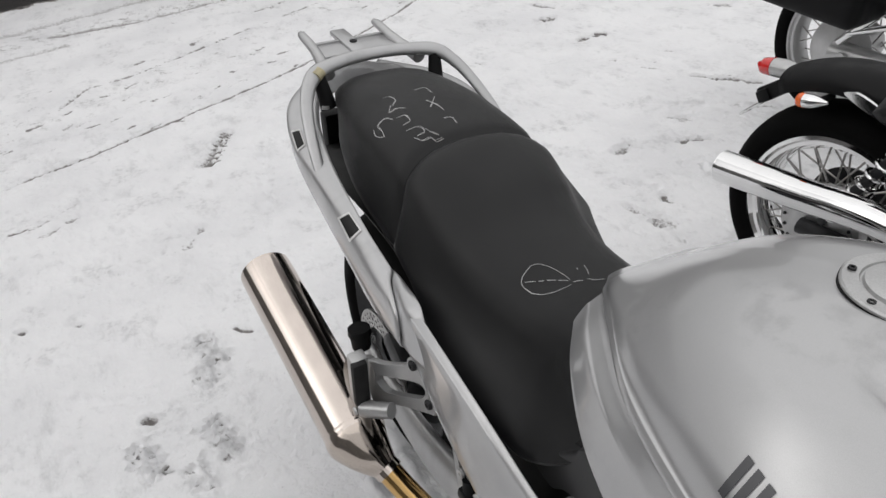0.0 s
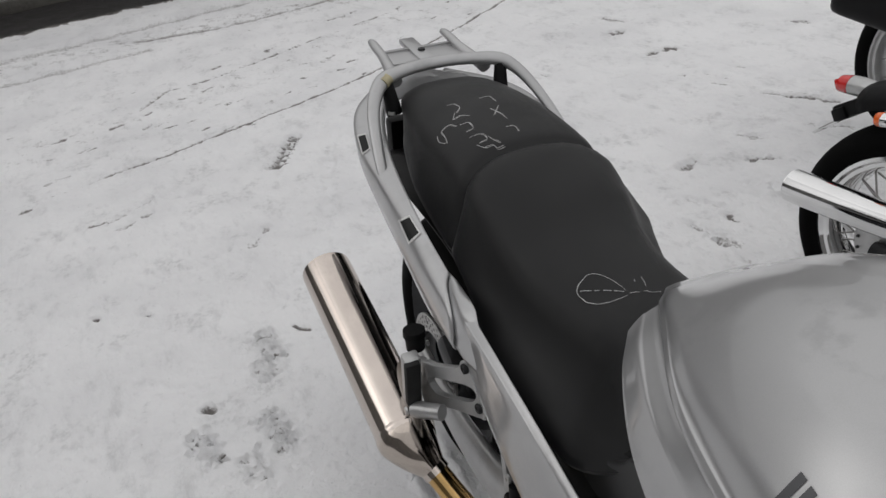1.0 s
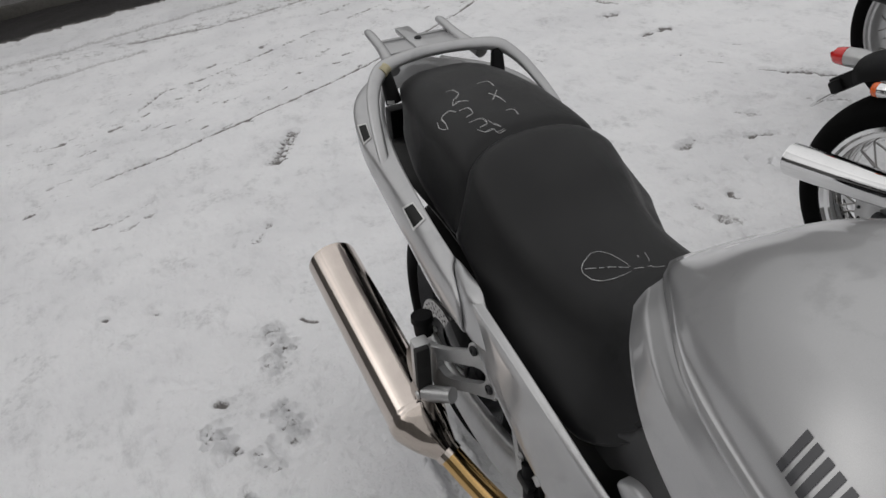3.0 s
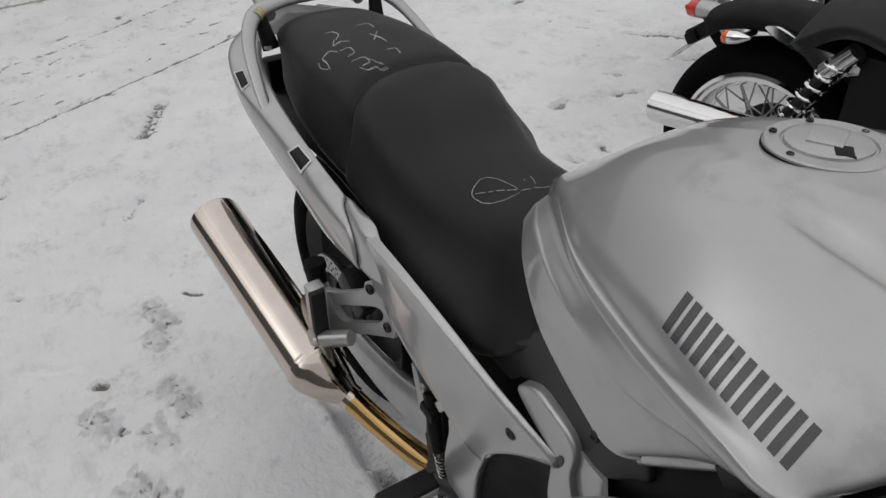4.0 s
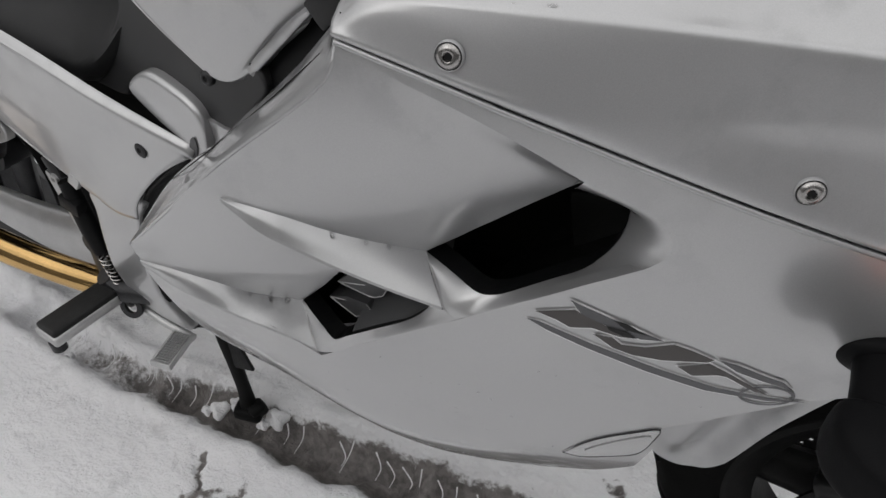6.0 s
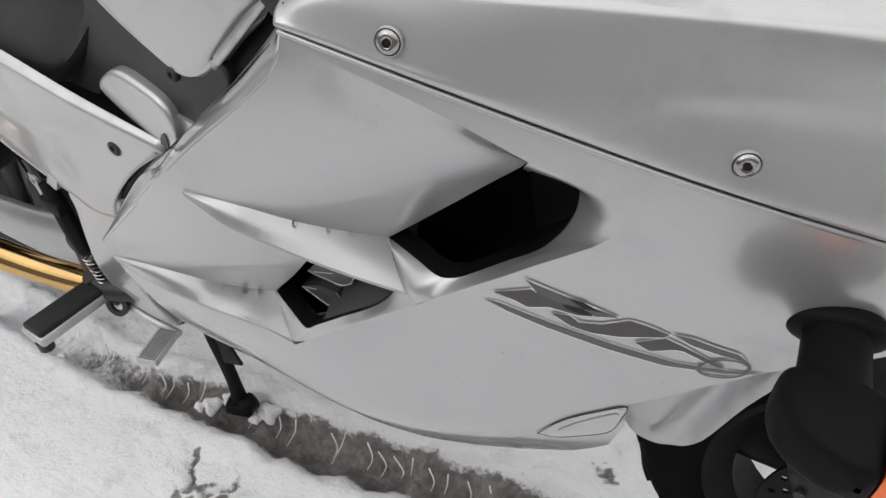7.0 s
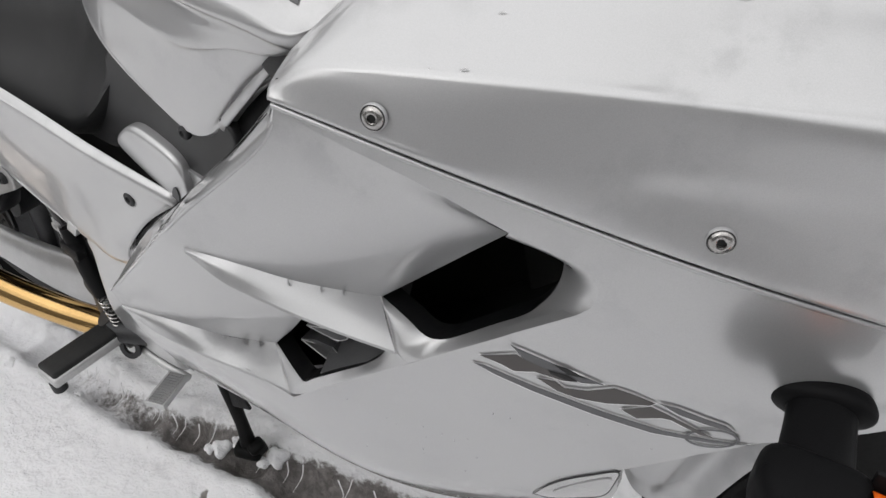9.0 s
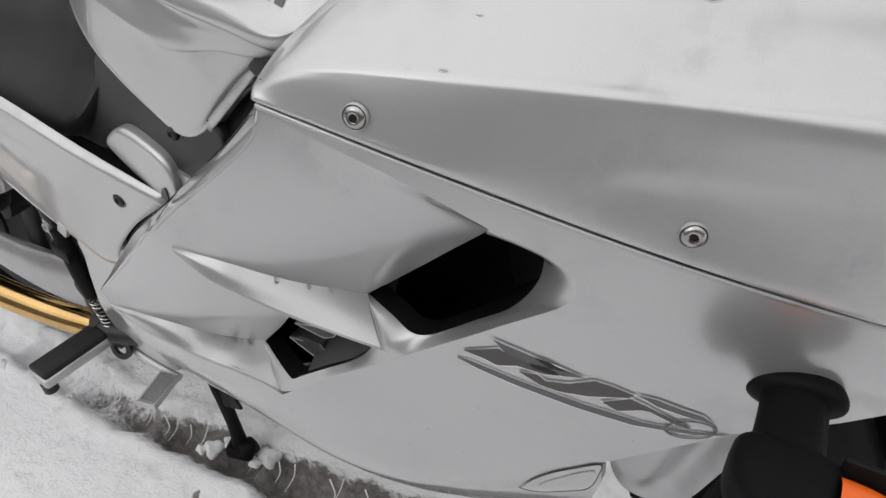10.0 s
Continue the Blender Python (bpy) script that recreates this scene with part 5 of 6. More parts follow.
def wheel(cx, r, rim_r, width, name, mat, turned=0.3, wide=0.034):
    p = [(-0.42, 0.0), (-0.5, 0.16), (-0.5, 0.45), (-0.42, 0.70), (-0.30, 0.86), (-0.16, 0.96), (0.0, 1.0)]
    profile = [(a * width, rim_r + b * (r - rim_r)) for a, b in p] + [(-a * width, rim_r + b * (r - rim_r)) for a, b in p[-2::-1]]
    profile = [(q.x, q.y) for q in spline([(a, b, 0) for a, b in profile], 31)]
    c = (cx, 0, r)
    rim = lathe([(-width * 0.43, rim_r + 0.006), (-width * 0.45, rim_r - 0.004), (-width * 0.41, rim_r - 0.012), (-width * 0.3, rim_r - 0.03), (width * 0.3, rim_r - 0.03), (width * 0.41, rim_r - 0.012), (width * 0.45, rim_r - 0.004), (width * 0.43, rim_r + 0.006)], c, sides=72)
    w = part(name, rim, mat, bike, "cast wheel with black tyre")
    part("tyre", lathe(profile + [(-0.42 * width, rim_r)], c, sides=72), RUBBER, w)
    part("hub", lathe([(-0.06, 0.0), (-0.06, 0.055), (0.06, 0.055), (0.06, 0.0)], c, sides=32), mat, w)
    for k in range(3):
        a = 2 * math.pi * k / 3 + turned
        part("spoke", tube([(cx + 0.04 * math.cos(a), 0, r + 0.04 * math.sin(a)), (cx + (rim_r - 0.02) * math.cos(a), 0, r + (rim_r - 0.02) * math.sin(a))], [wide, 0.75 * wide], 12, 6, 0.6, (0, 1, 0)), mat, w)
    for k in range(46):
        a = 2 * math.pi * k / 46
        for s in (-1, 1):
            q = [Vector((cx + (r * d + 0.0006) * math.cos(a + o), s * width * h, r + (r * d + 0.0006) * math.sin(a + o))) for h, d, o in ((0.08, 0.998, 0.0), (0.2, 0.985, 0.03), (0.33, 0.955, 0.05))]
            if k % 2 == (s > 0):
                TREADS.setdefault(name, []).append((q, w))
    return w


TREADS = {}
SATIN = material("satin_black_rim", (0.005, 0.005, 0.005), 0.5, 0, 0, 0.2, 300, 0.2, 20, 0.2, spec=0.1)
rear_wheel = wheel(0.0, 0.316, 0.22, 0.18, "rear_wheel", DARKM)
front_wheel = wheel(1.562, 0.30, 0.208, 0.12, "front_wheel", SATIN, radians(184), 0.042)
for rows in TREADS.values():
    ob = part("tread_groove", joined(*[tube(q, 0.0025, 5, 6, 0.5) for q, _ in rows]), NIGHT, rows[0][1])
    tagged(ob, kind="stuff")


def disc(cx, cy, cz, r, inner):
    """A drilled brake disc."""
    loop = [(r * math.cos(a), r * math.sin(a)) for a in (2 * math.pi * k / 72 for k in range(72))]
    holes = [[(inner * math.cos(a), inner * math.sin(a)) for a in (2 * math.pi * k / 48 for k in range(48))]]
    for k in range(30):
        for ring in range(3):
            a = 2 * math.pi * (k + ring / 3) / 30
            d = inner + (r - inner) * (0.24 + 0.26 * ring)
            holes.append([(d * math.cos(a) + 0.0042 * math.cos(b), d * math.sin(a) + 0.0042 * math.sin(b)) for b in (math.pi * q / 3 for q in range(6))])
    return panel(loop, lambda u, v: Vector((cx + u, cy, cz + v)), holes, step=0.03)


part("brake_disc", disc(0, -0.112, 0.305, 0.112, 0.070), DISC, rear_wheel, "drilled steel brake disc", smooth=False, solid=0.005)
part("disc_carrier", lathe([(-0.10, 0.03), (-0.10, 0.095), (-0.094, 0.095), (-0.094, 0.03)], (0, 0, 0.316), (0, 1, 0), 36), DARKM, rear_wheel)
for k in range(6):
    a = radians(60 * k + 15)
    part("disc_bolt", lathe([(0, 0), (0, 0.008), (0.005, 0.007), (0.005, 0)], (0.075 * math.cos(a), -0.10, 0.316 + 0.075 * math.sin(a)), (0, -1, 0), 12), ALLOY, rear_wheel)
part("brake_caliper", box((0.10, 0.05, 0.06), Matrix.Translation((0.11, -0.11, 0.40)) @ pose(0, 0, 0, 0, 35, 0), 0.014), DARKM, bike)

# exhaust
TIP, CLAMP = Vector((-0.108, -0.3025, 0.5355)), Vector((0.285, -0.287, 0.426))
muffler = part("muffler", tube([TIP, TIP.lerp(CLAMP, 0.012), TIP.lerp(CLAMP, 0.5), TIP.lerp(CLAMP, 0.97)], [0.0505, 0.0525, 0.0525, 0.0525], 48, 30), STEEL, bike, "polished steel muffler with a bronze tint")
part("muffler_ring", tube([TIP.lerp(CLAMP, 0.965), TIP.lerp(CLAMP, 0.98), TIP.lerp(CLAMP, 1.0)], [0.0535, 0.0545, 0.0535], 48, 8), STEEL, muffler)
part("outlet", lathe([(0.02, 0.0), (0.02, 0.022), (-0.006, 0.024), (-0.006, 0.027), (0.0, 0.03), (0.0, 0.049)], TIP, CLAMP - TIP, 36), DARKM, muffler, "dark outlet")
part("muffler_cone", tube([TIP.lerp(CLAMP, 0.97), TIP.lerp(CLAMP, 0.985), TIP.lerp(CLAMP, 1.0), (0.312, -0.277, 0.412), (0.340, -0.262, 0.392)], [0.0528, 0.0528, 0.0525, 0.041, 0.0235], 40, 24), CONE, bike)
part("pipe_clamp", tube([(0.334, -0.265, 0.396), (0.349, -0.258, 0.386)], 0.0245, 28, 5), STEEL, bike)
part("exhaust_pipe", tube([(0.341, -0.262, 0.391), (0.40, -0.235, 0.351), (0.478, -0.199, 0.312), (0.56, -0.15, 0.275)], 0.0215, 28, 28), GOLD, bike, "golden heat-tinted exhaust pipe")

# brake cylinder, its hose and the return spring behind the heel plate
cylinder = part("brake_cylinder", joined(tube([(0.505, -0.196, 0.500), (0.520, -0.200, 0.440), (0.530, -0.202, 0.395)], [0.011, 0.013, 0.011], 16, 14), box((0.034, 0.016, 0.022), Matrix.Translation((0.512, -0.204, 0.470)) @ pose(0, 0, 0, 0, 12, 0), 0.004)), BLACK, bike, "black rear brake cylinder")
part("return_spring", tube([(0.533 + 0.0003 * k + 0.008 * math.cos(k * 1.1), -0.204 + 0.008 * math.sin(k * 1.1), 0.392 - 0.0011 * k) for k in range(50)], 0.0014, 6, 160), BOLT, cylinder)
part("brake_hose", tube([(0.505, -0.196, 0.505), (0.485, -0.190, 0.545), (0.440, -0.180, 0.570), (0.380, -0.172, 0.560), (0.30, -0.165, 0.52)], 0.005, 10, 40), BLACK, bike)
part("cover_clip", box((0.016, 0.008, 0.020), Matrix.Translation((0.557, -0.212, 0.528)) @ pose(0, 0, 0, 0, 35, 0), 0.002), ALLOY, bike)

# pillion bracket: a cast triangle with a slot, the folded peg and its hinge
SLOT = rounded([(0.266, 0.529), (0.313, 0.552), (0.349, 0.566), (0.363, 0.563), (0.365, 0.550), (0.353, 0.533), (0.303, 0.509), (0.278, 0.505)], 44)


def bracket_place(x, z):
    return Vector((x, -0.188 - 0.42 * max(0.0, 0.375 - x), z))


BRACKET = rounded([(0.245, 0.545), (0.282, 0.566), (0.326, 0.591), (0.335, 0.610), (0.349, 0.616), (0.360, 0.598), (0.376, 0.568), (0.390, 0.540), (0.387, 0.520), (0.374, 0.510), (0.318, 0.490), (0.281, 0.471), (0.252, 0.458)], 90)
bracket = part("pillion_bracket", pillow(BRACKET, lambda x, z: bracket_place(x, z).y, 0.003, 0.010, 0.008, [SLOT]), ALLOY, bike, "cast alloy pillion footpeg bracket")
part("slot_wall", grid([[bracket_place(x, z) + Vector((0, d, 0)) for x, z in SLOT] for d in (-0.0002, 0.013)], True), ALLOY, bracket)
part("bracket_wing", panel(rounded([(0.16, 0.49), (0.25, 0.555), (0.26, 0.50), (0.17, 0.475)], 24), lambda x, z: Vector((x, -0.237 - 0.1 * (0.25 - x), z)), step=0.02, thick=0.012, inward=(0, 1, 0)), ALLOY, bracket)
for x, z in ((0.345, 0.601), (0.372, 0.533)):
    part("bracket_bolt", lathe([(-0.002, 0), (-0.002, 0.0095), (0.003, 0.009), (0.005, 0.0075), (0.005, 0.004), (0.001, 0.0035), (0.001, 0)], bracket_place(x, z), (0, -1, 0), 18), DARKM, bracket)
peg = part("pillion_peg", box((0.026, 0.03, 0.108), Matrix.Translation((0.262, -0.262, 0.535)) @ pose(0, 0, 0, 0, 4, 0), 0.006), ALLOY, bike, "folded pillion footpeg with rubber pad")
part("peg_pad", box((0.014, 0.027, 0.096), Matrix.Translation((0.2775, -0.266, 0.539)) @ pose(0, 0, 0, 0, 4, 0), 0.005), PEGRUB, peg)
part("peg_hinge", joined(tube([(0.28, -0.268, 0.482), (0.325, -0.235, 0.50)], [0.015, 0.014], 14), lathe([(0, 0), (0, 0.008), (0.004, 0.006), (0.004, 0)], (0.28, -0.281, 0.484), (0, -1, 0), 14)), ALLOY, peg)
part("brake_reservoir", lathe([(0, 0), (0, 0.02), (0.012, 0.021), (0.014, 0.018), (0.04, 0.017), (0.04, 0)], (0.185, -0.225, 0.572), (0.1, 0, -1), 20), BLACK, bike, "black fluid reservoir")

# grab rail and rack
LEG = [(0.066, -0.201, 0.757), (0.035, -0.201, 0.763), (0.006, -0.197, 0.785), (-0.047, -0.188, 0.828), (-0.10, -0.173, 0.868), (-0.134, -0.152, 0.896), (-0.153, -0.126, 0.912), (-0.173, -0.08, 0.916)]
rail = part("grab_rail", tube(LEG + [(-0.188, -0.025, 0.916), (-0.188, 0.025, 0.916)] + [(x, -y, z) for x, y, z in LEG[::-1]],
                              [0.008, 0.010, 0.0105, 0.0112, 0.0122, 0.0140, 0.0155, 0.0140, 0.0135, 0.0135, 0.0140, 0.0155, 0.0140, 0.0122, 0.0112, 0.0105, 0.010, 0.008], 18, 130, 0.7), SILVER, bike, "silver cast grab rail around the pillion seat")
for s in (1, -1):
    part("rail_foot", tube([(-0.15, s * 0.125, 0.905), (-0.135, s * 0.118, 0.845)], [0.012, 0.017], 14, 6), BLACK, rail)
    part("rack_prong", tube([(-0.352, s * 0.085, 0.930), (-0.33, s * 0.086, 0.928), (-0.26, s * 0.088, 0.915), (-0.17, s * 0.10, 0.897)], [0.007, 0.010, 0.011, 0.015], 12, 20, 0.9), SILVER, rail, "silver rack prong")
part("rail_bolt", lathe([(0, 0), (0, 0.008), (0.005, 0.007), (0.005, 0)], (-0.125, -0.128, 0.850), (0, 0, 1), 16), ALLOY, rail)
part("rail_end_cap", box((0.03, 0.014, 0.018), Matrix.Translation((0.068, -0.192, 0.760)) @ pose(0, 0, 0, 0, 25, 0), 0.005), DARKM, rail)
rack = part("rack_plate", box((0.12, 0.165, 0.008), Matrix.Translation((-0.255, 0, 0.909)) @ pose(0, 0, 0, 0, 5, 0), 0.003), SILVER, rail, "silver luggage rack plate")
part("rack_channel", box((0.15, 0.034, 0.012), Matrix.Translation((-0.275, -0.005, 0.915)) @ pose(0, 0, 0, 0, 6, 0), 0.004), SILVER, rack)
for x in (-0.30, -0.225):
    part("rack_bar", box((0.008, 0.165, 0.008), Matrix.Translation((x, 0, 0.9165 if x < -0.28 else 0.911)), 0.002), SILVER, rack)
part("rack_bolt", lathe([(0, 0), (0, 0.009), (0.005, 0.007), (0.005, 0.003), (0.001, 0.003), (0.001, 0)], (-0.272, 0.0, 0.919), (0, 0, 1), 18), DARKM, rack)
part("stain", tube([(-0.146, -0.137, 0.9065), (-0.155, -0.123, 0.9125)], 0.0166, 14, 6, 0.72), YELLOW, rail, "yellowed stain on the cast rail")

# rider's peg and brake pedal
fp = part("footpeg", box((0.046, 0.105, 0.016), Matrix.Translation((0.5295, -0.264, 0.328)) @ pose(0, 0, 0, 0, 0, -4), 0.006, 3), ALLOY, bike, "rider footpeg with black rubber pad")
part("peg_rubber", box((0.040, 0.098, 0.014), Matrix.Translation((0.5295, -0.264, 0.337)) @ pose(0, 0, 0, 0, 0, -4), 0.005, 3), PEGRUB, fp)
part("peg_feeler", lathe([(0, 0), (0, 0.010), (-0.016, 0.010), (-0.018, 0)], (0.532, -0.308, 0.320), (0, 0, 1), 16), DARKM, fp)
part("peg_mount", joined(box((0.05, 0.04, 0.04), Matrix.Translation((0.545, -0.198, 0.332)) @ pose(0, 0, 0, 10, 20, 0), 0.012), tube([(0.55, -0.205, 0.335), (0.60, -0.185, 0.335)], [0.018, 0.02], 14)), DARKM, bike)
part("peg_pivot", lathe([(0, 0), (0, 0.016), (0.01, 0.013), (0.01, 0)], (0.525, -0.205, 0.345), (-0.2, -0.5, 0.8), 18), DARKM, bike)
part("pedal_spring_ring", lathe([(0, 0.010), (0, 0.018), (0.005, 0.018), (0.005, 0.010), (0, 0.010)], (0.568, -0.212, 0.318), (0.2, -0.9, 0.3), 24), DARKM, bike)
part("heel_plug", lathe([(0, 0.012), (0, 0.019), (0.005, 0.018), (0.005, 0.013), (0, 0.012)], (0.598, -0.198, 0.352), (0, -1, 0.1), 24), ALLOY, bike)
pedal = part("brake_pedal", tube([(0.555, -0.20, 0.315), (0.61, -0.205, 0.305), (0.67, -0.205, 0.300)], [0.007, 0.006, 0.006], 10), ALLOY, bike, "alloy brake pedal with knurled pad")
pad_pose = Matrix.Translation((0.664, -0.236, 0.304)) @ pose(0, 0, 0, 0, 0, 14)
part("pedal_pad", box((0.026, 0.056, 0.008), pad_pose, 0.002), GREY, pedal)
part("pad_rim", joined(*[box(d, pad_pose @ Matrix.Translation(o), 0.0008) for d, o in (((0.027, 0.0025, 0.010), (0, 0.028, 0)), ((0.027, 0.0025, 0.010), (0, -0.028, 0)), ((0.0025, 0.0585, 0.010), (0.0135, 0, 0)), ((0.0025, 0.0585, 0.010), (-0.0135, 0, 0)))]), ALLOY, pedal)
studs = []
for i in range(6):
    for j in range(13):
        bm = bmesh.new()
        bmesh.ops.create_cone(bm, cap_ends=True, segments=4, radius1=0.0024, radius2=0.0016, depth=0.0034)
        bm.transform(pad_pose @ Matrix.Translation((-0.0105 + 0.0042 * i, -0.0252 + 0.0042 * j, 0.0052)))
        studs.append(bm)
tagged(part("pad_knurl", joined(*studs), ALLOY, pedal, smooth=False), kind="stuff")

# stand
stand = part("stand", tube([(0.628, -0.125, 0.31), (0.637, -0.134, 0.225), (0.641, -0.133, 0.15), (0.640, -0.129, 0.08), (0.634, -0.125, 0.02)], [0.013, 0.013, 0.0115, 0.0115, 0.015], 14, 18, 0.7), SATIN, bike, "black steel stand leg")
part("stand_foot", joined(box((0.050, 0.036, 0.026), Matrix.Translation((0.634, -0.127, 0.012)) @ pose(0, 0, 0, 0, 8, 20), 0.011, 3), box((0.026, 0.03, 0.034), Matrix.Translation((0.650, -0.122, 0.022)) @ pose(0, 0, 0, 15, 12, -20), 0.010, 3)), SATIN, stand)
part("stand_gusset", box((0.045, 0.006, 0.07), Matrix.Translation((0.655, -0.136, 0.19)) @ pose(0, 0, 0, 0, -20, 0), 0.003), BLACK, stand)

# turn signal on its rubber stalk
def pod(rows):
    """A rounded housing from rows of (y, rear x, front x, half height)."""
    out = []
    for y, x0, x1, h in rows:
        c, w = (x0 + x1) / 2, (x1 - x0) / 2
        ring = [2 * math.pi * k / 32 for k in range(33)]
        out.append([Vector((c + w * math.copysign(abs(math.cos(a)) ** 0.5, math.cos(a)), y, 0.683 + h * math.copysign(abs(math.sin(a)) ** 0.5, math.sin(a)))) for a in ring])
    return sheet(out, 33, 44)


SIGNAL = material("signal_plastic", (0.004, 0.004, 0.0045), 0.55, 0, 0, 0.15, 900, 0.15, 20, 0.2, spec=0.09)
signal = part("turn_signal", pod([(-0.266, 1.356, 1.39, 0.008), (-0.268, 1.350, 1.40, 0.017), (-0.273, 1.3455, 1.402, 0.0205), (-0.282, 1.3445, 1.402, 0.0215), (-0.293, 1.3455, 1.402, 0.0215), (-0.304, 1.3505, 1.401, 0.020), (-0.314, 1.361, 1.40, 0.018), (-0.321, 1.377, 1.398, 0.014), (-0.324, 1.390, 1.393, 0.002)]), SIGNAL, bike, "black turn signal with amber lens", angle=60)
part("stalk", tube([(1.3705, -0.212, 0.690), (1.3725, -0.235, 0.688), (1.374, -0.272, 0.686)], [0.0205, 0.0195, 0.0205], 24, 12, 0.7), SIGNAL, signal)
part("stalk_flange", tube([(1.3703, -0.210, 0.690), (1.3706, -0.216, 0.690), (1.3712, -0.223, 0.6895), (1.3716, -0.227, 0.689)], [0.028, 0.030, 0.029, 0.020], 28, 12, 0.6), SIGNAL, signal)
part("amber_lens", sheet([[Vector((1.4 + dx, -0.298 + 0.024 * k * math.copysign(abs(math.cos(a)) ** 0.6, math.cos(a)), 0.683 + 0.0222 * k * math.copysign(abs(math.sin(a)) ** 0.6, math.sin(a)))) for a in (2 * math.pi * q / 28 for q in range(29))] for dx, k in ((-0.001, 0.97), (0.001, 1.0), (0.018, 0.97), (0.032, 0.8), (0.040, 0.5), (0.042, 0.02))], 29, 24), AMBER, signal, "amber plastic lens")

# added black plate that keeps the lens's orange reflection off the fairing
part("reflection_blocker", box((0.050, 0.004, 0.0485), Matrix.Translation((1.4235, -0.2705, 0.683)), 0.0015), BLACK, signal)

# front mudguard, fork and front brake
GUARD = rounded([(1.238, 0.45), (1.243, 0.378), (1.258, 0.334), (1.283, 0.313), (1.310, 0.315), (1.336, 0.345), (1.372, 0.46), (1.42, 0.56), (1.50, 0.62), (1.44, 0.655), (1.33, 0.62), (1.26, 0.54)], 70)
guard = part("front_mudguard", panel(GUARD, lambda x, z: Vector((x, -0.092 + 0.25 * max(0, 0.36 - z) + 0.010 * max(0.0, min(1.0, (z - 0.305) / 0.05)) * math.exp(-((x - 1.318 - 0.25 * (z - 0.36)) / 0.020) ** 2) * 2.4 + 0.030 * max(0.0, min(1.0, (1.275 + 0.1 * (z - 0.3) - x) / 0.05)) ** 2, z)), step=0.006, thick=0.02, inward=(0, 1, 0)), SILVER, bike, "silver front mudguard")
part("mudguard_top", sheet([[Vector((1.545 + r * math.cos(a), y, 0.30 + r * math.sin(a))) for a in (radians(172 - 9 * k) for k in range(14))] for y, r in ((-0.08, 0.325), (-0.05, 0.345), (0, 0.352), (0.05, 0.345), (0.08, 0.325))], 30, 15), SILVER, guard, solid=0.003)
part("mudguard_side", panel(GUARD, lambda x, z: Vector((x, 0.088 - 0.25 * max(0, 0.36 - z), z)), step=0.015, thick=0.02, inward=(0, -1, 0)), SILVER, guard)
for s in (1, -1):
    part("fork_leg", tube([(1.575, s * 0.105, 0.27), (1.42, s * 0.105, 0.56), (1.22, s * 0.105, 0.92)], [0.028, 0.03, 0.024], 18, 20), SATIN, bike)
    # the disc's black stands for its dark carrier and the shadow on it
    part("front_disc", disc(1.562, s * 0.075, 0.30, 0.149, 0.105), SATIN, front_wheel, smooth=False, solid=0.004)
    caliper = part("front_caliper", joined(box((0.062, 0.055, 0.125), Matrix.Translation((1.465, s * 0.10, 0.375)) @ pose(0, 0, 0, 0, -25, 0), 0.016, 3), box((0.05, 0.02, 0.07), Matrix.Translation((1.445, s * 0.112, 0.405)) @ pose(0, 0, 0, 0, -25, 0), 0.008, 3)), NIGHT, bike, "black front brake caliper")
    for x, z in ((1.452, 0.345), (1.432, 0.395)):
        part("caliper_bolt", lathe([(0, 0), (0, 0.006), (0.004, 0.0055), (0.004, 0)], (x, s * 0.128, z), (0, s, 0), 12), DARKM, caliper)
part("radiator", box((0.05, 0.34, 0.30), Matrix.Translation((1.20, 0, 0.56)) @ pose(0, 0, 0, 0, -12, 0), 0.01), NIGHT, bike)
part("nose_fairing", sheet([[(1.48, y, 0.74 + 0.0 * abs(y)), (1.60, 0.7 * y, 0.78), (1.68, 0.3 * y, 0.84)] for y in (-0.178, -0.1, 0, 0.1, 0.178)] , 14, 17), SILVER, bike, "silver nose fairing", solid=0.003)
part("nose_top", sheet([[(1.47, y, 0.915 - 0.6 * abs(y)), (1.60, 0.7 * y, 0.90 - 0.3 * abs(y)), (1.68, 0.3 * y, 0.85)] for y in (-0.178, -0.1, 0, 0.1, 0.178)], 14, 17), SILVER, bike, solid=0.003)


# ---- bolts, decals, drops on the fairing ----
def button(name, x, z, r, mat, well=True, y=None, axis=None):
    n = axis or flank_normal(x, z)
    c = Vector((x, y, z)) if y is not None else on_flank(x, z)
    b = part(name, lathe([(0.0008, 0.0), (0.0008, 0.34 * r), (0.0022, 0.38 * r), (0.0026, 0.5 * r), (0.0022, 0.75 * r), (0.0012, 0.95 * r), (0.0, r), (-0.003, r)], c, n, 28), mat, bike, "domed socket bolt")
    if well:
        part("well", lathe([(0.0003, 1.0 * r), (0.0003, 1.06 * r)], c, n, 32), NIGHT, b)
        part("washer", lathe([(-0.002, 1.06 * r), (0.0006, 1.06 * r), (0.0008, 1.10 * r), (0.0002, 1.15 * r), (-0.002, 1.18 * r)], c, n, 32), SILVER, b)
    part("socket", lathe([(0.0009, 0.0), (0.0012, 0.34 * r)], c, n, 6), NIGHT, b)
    return b


button("fairing_bolt", 1.1069, 0.849, 0.0070, BOLT, y=-0.2905)
button("fairing_bolt", 1.2925, 0.8005, 0.0070, BOLT, y=-0.2438)
upper_skin = tree(sheet(UPPER, 80, 91))
for p, way in (((1.0668, -0.2414, 0.90), (-0.385, 0.859, -0.337)), ((1.2729, -0.1479, 0.90), (0.119, 0.949, -0.292))):
    top_bolt = stuck(upper_skin, p, way, 0.0008)
    facing = upper_skin.find_nearest(top_bolt)[1]
    button("fairing_bolt", top_bolt.x, top_bolt.z, 0.0072, BOLT, y=top_bolt.y, axis=facing if facing.z > 0 else -facing)
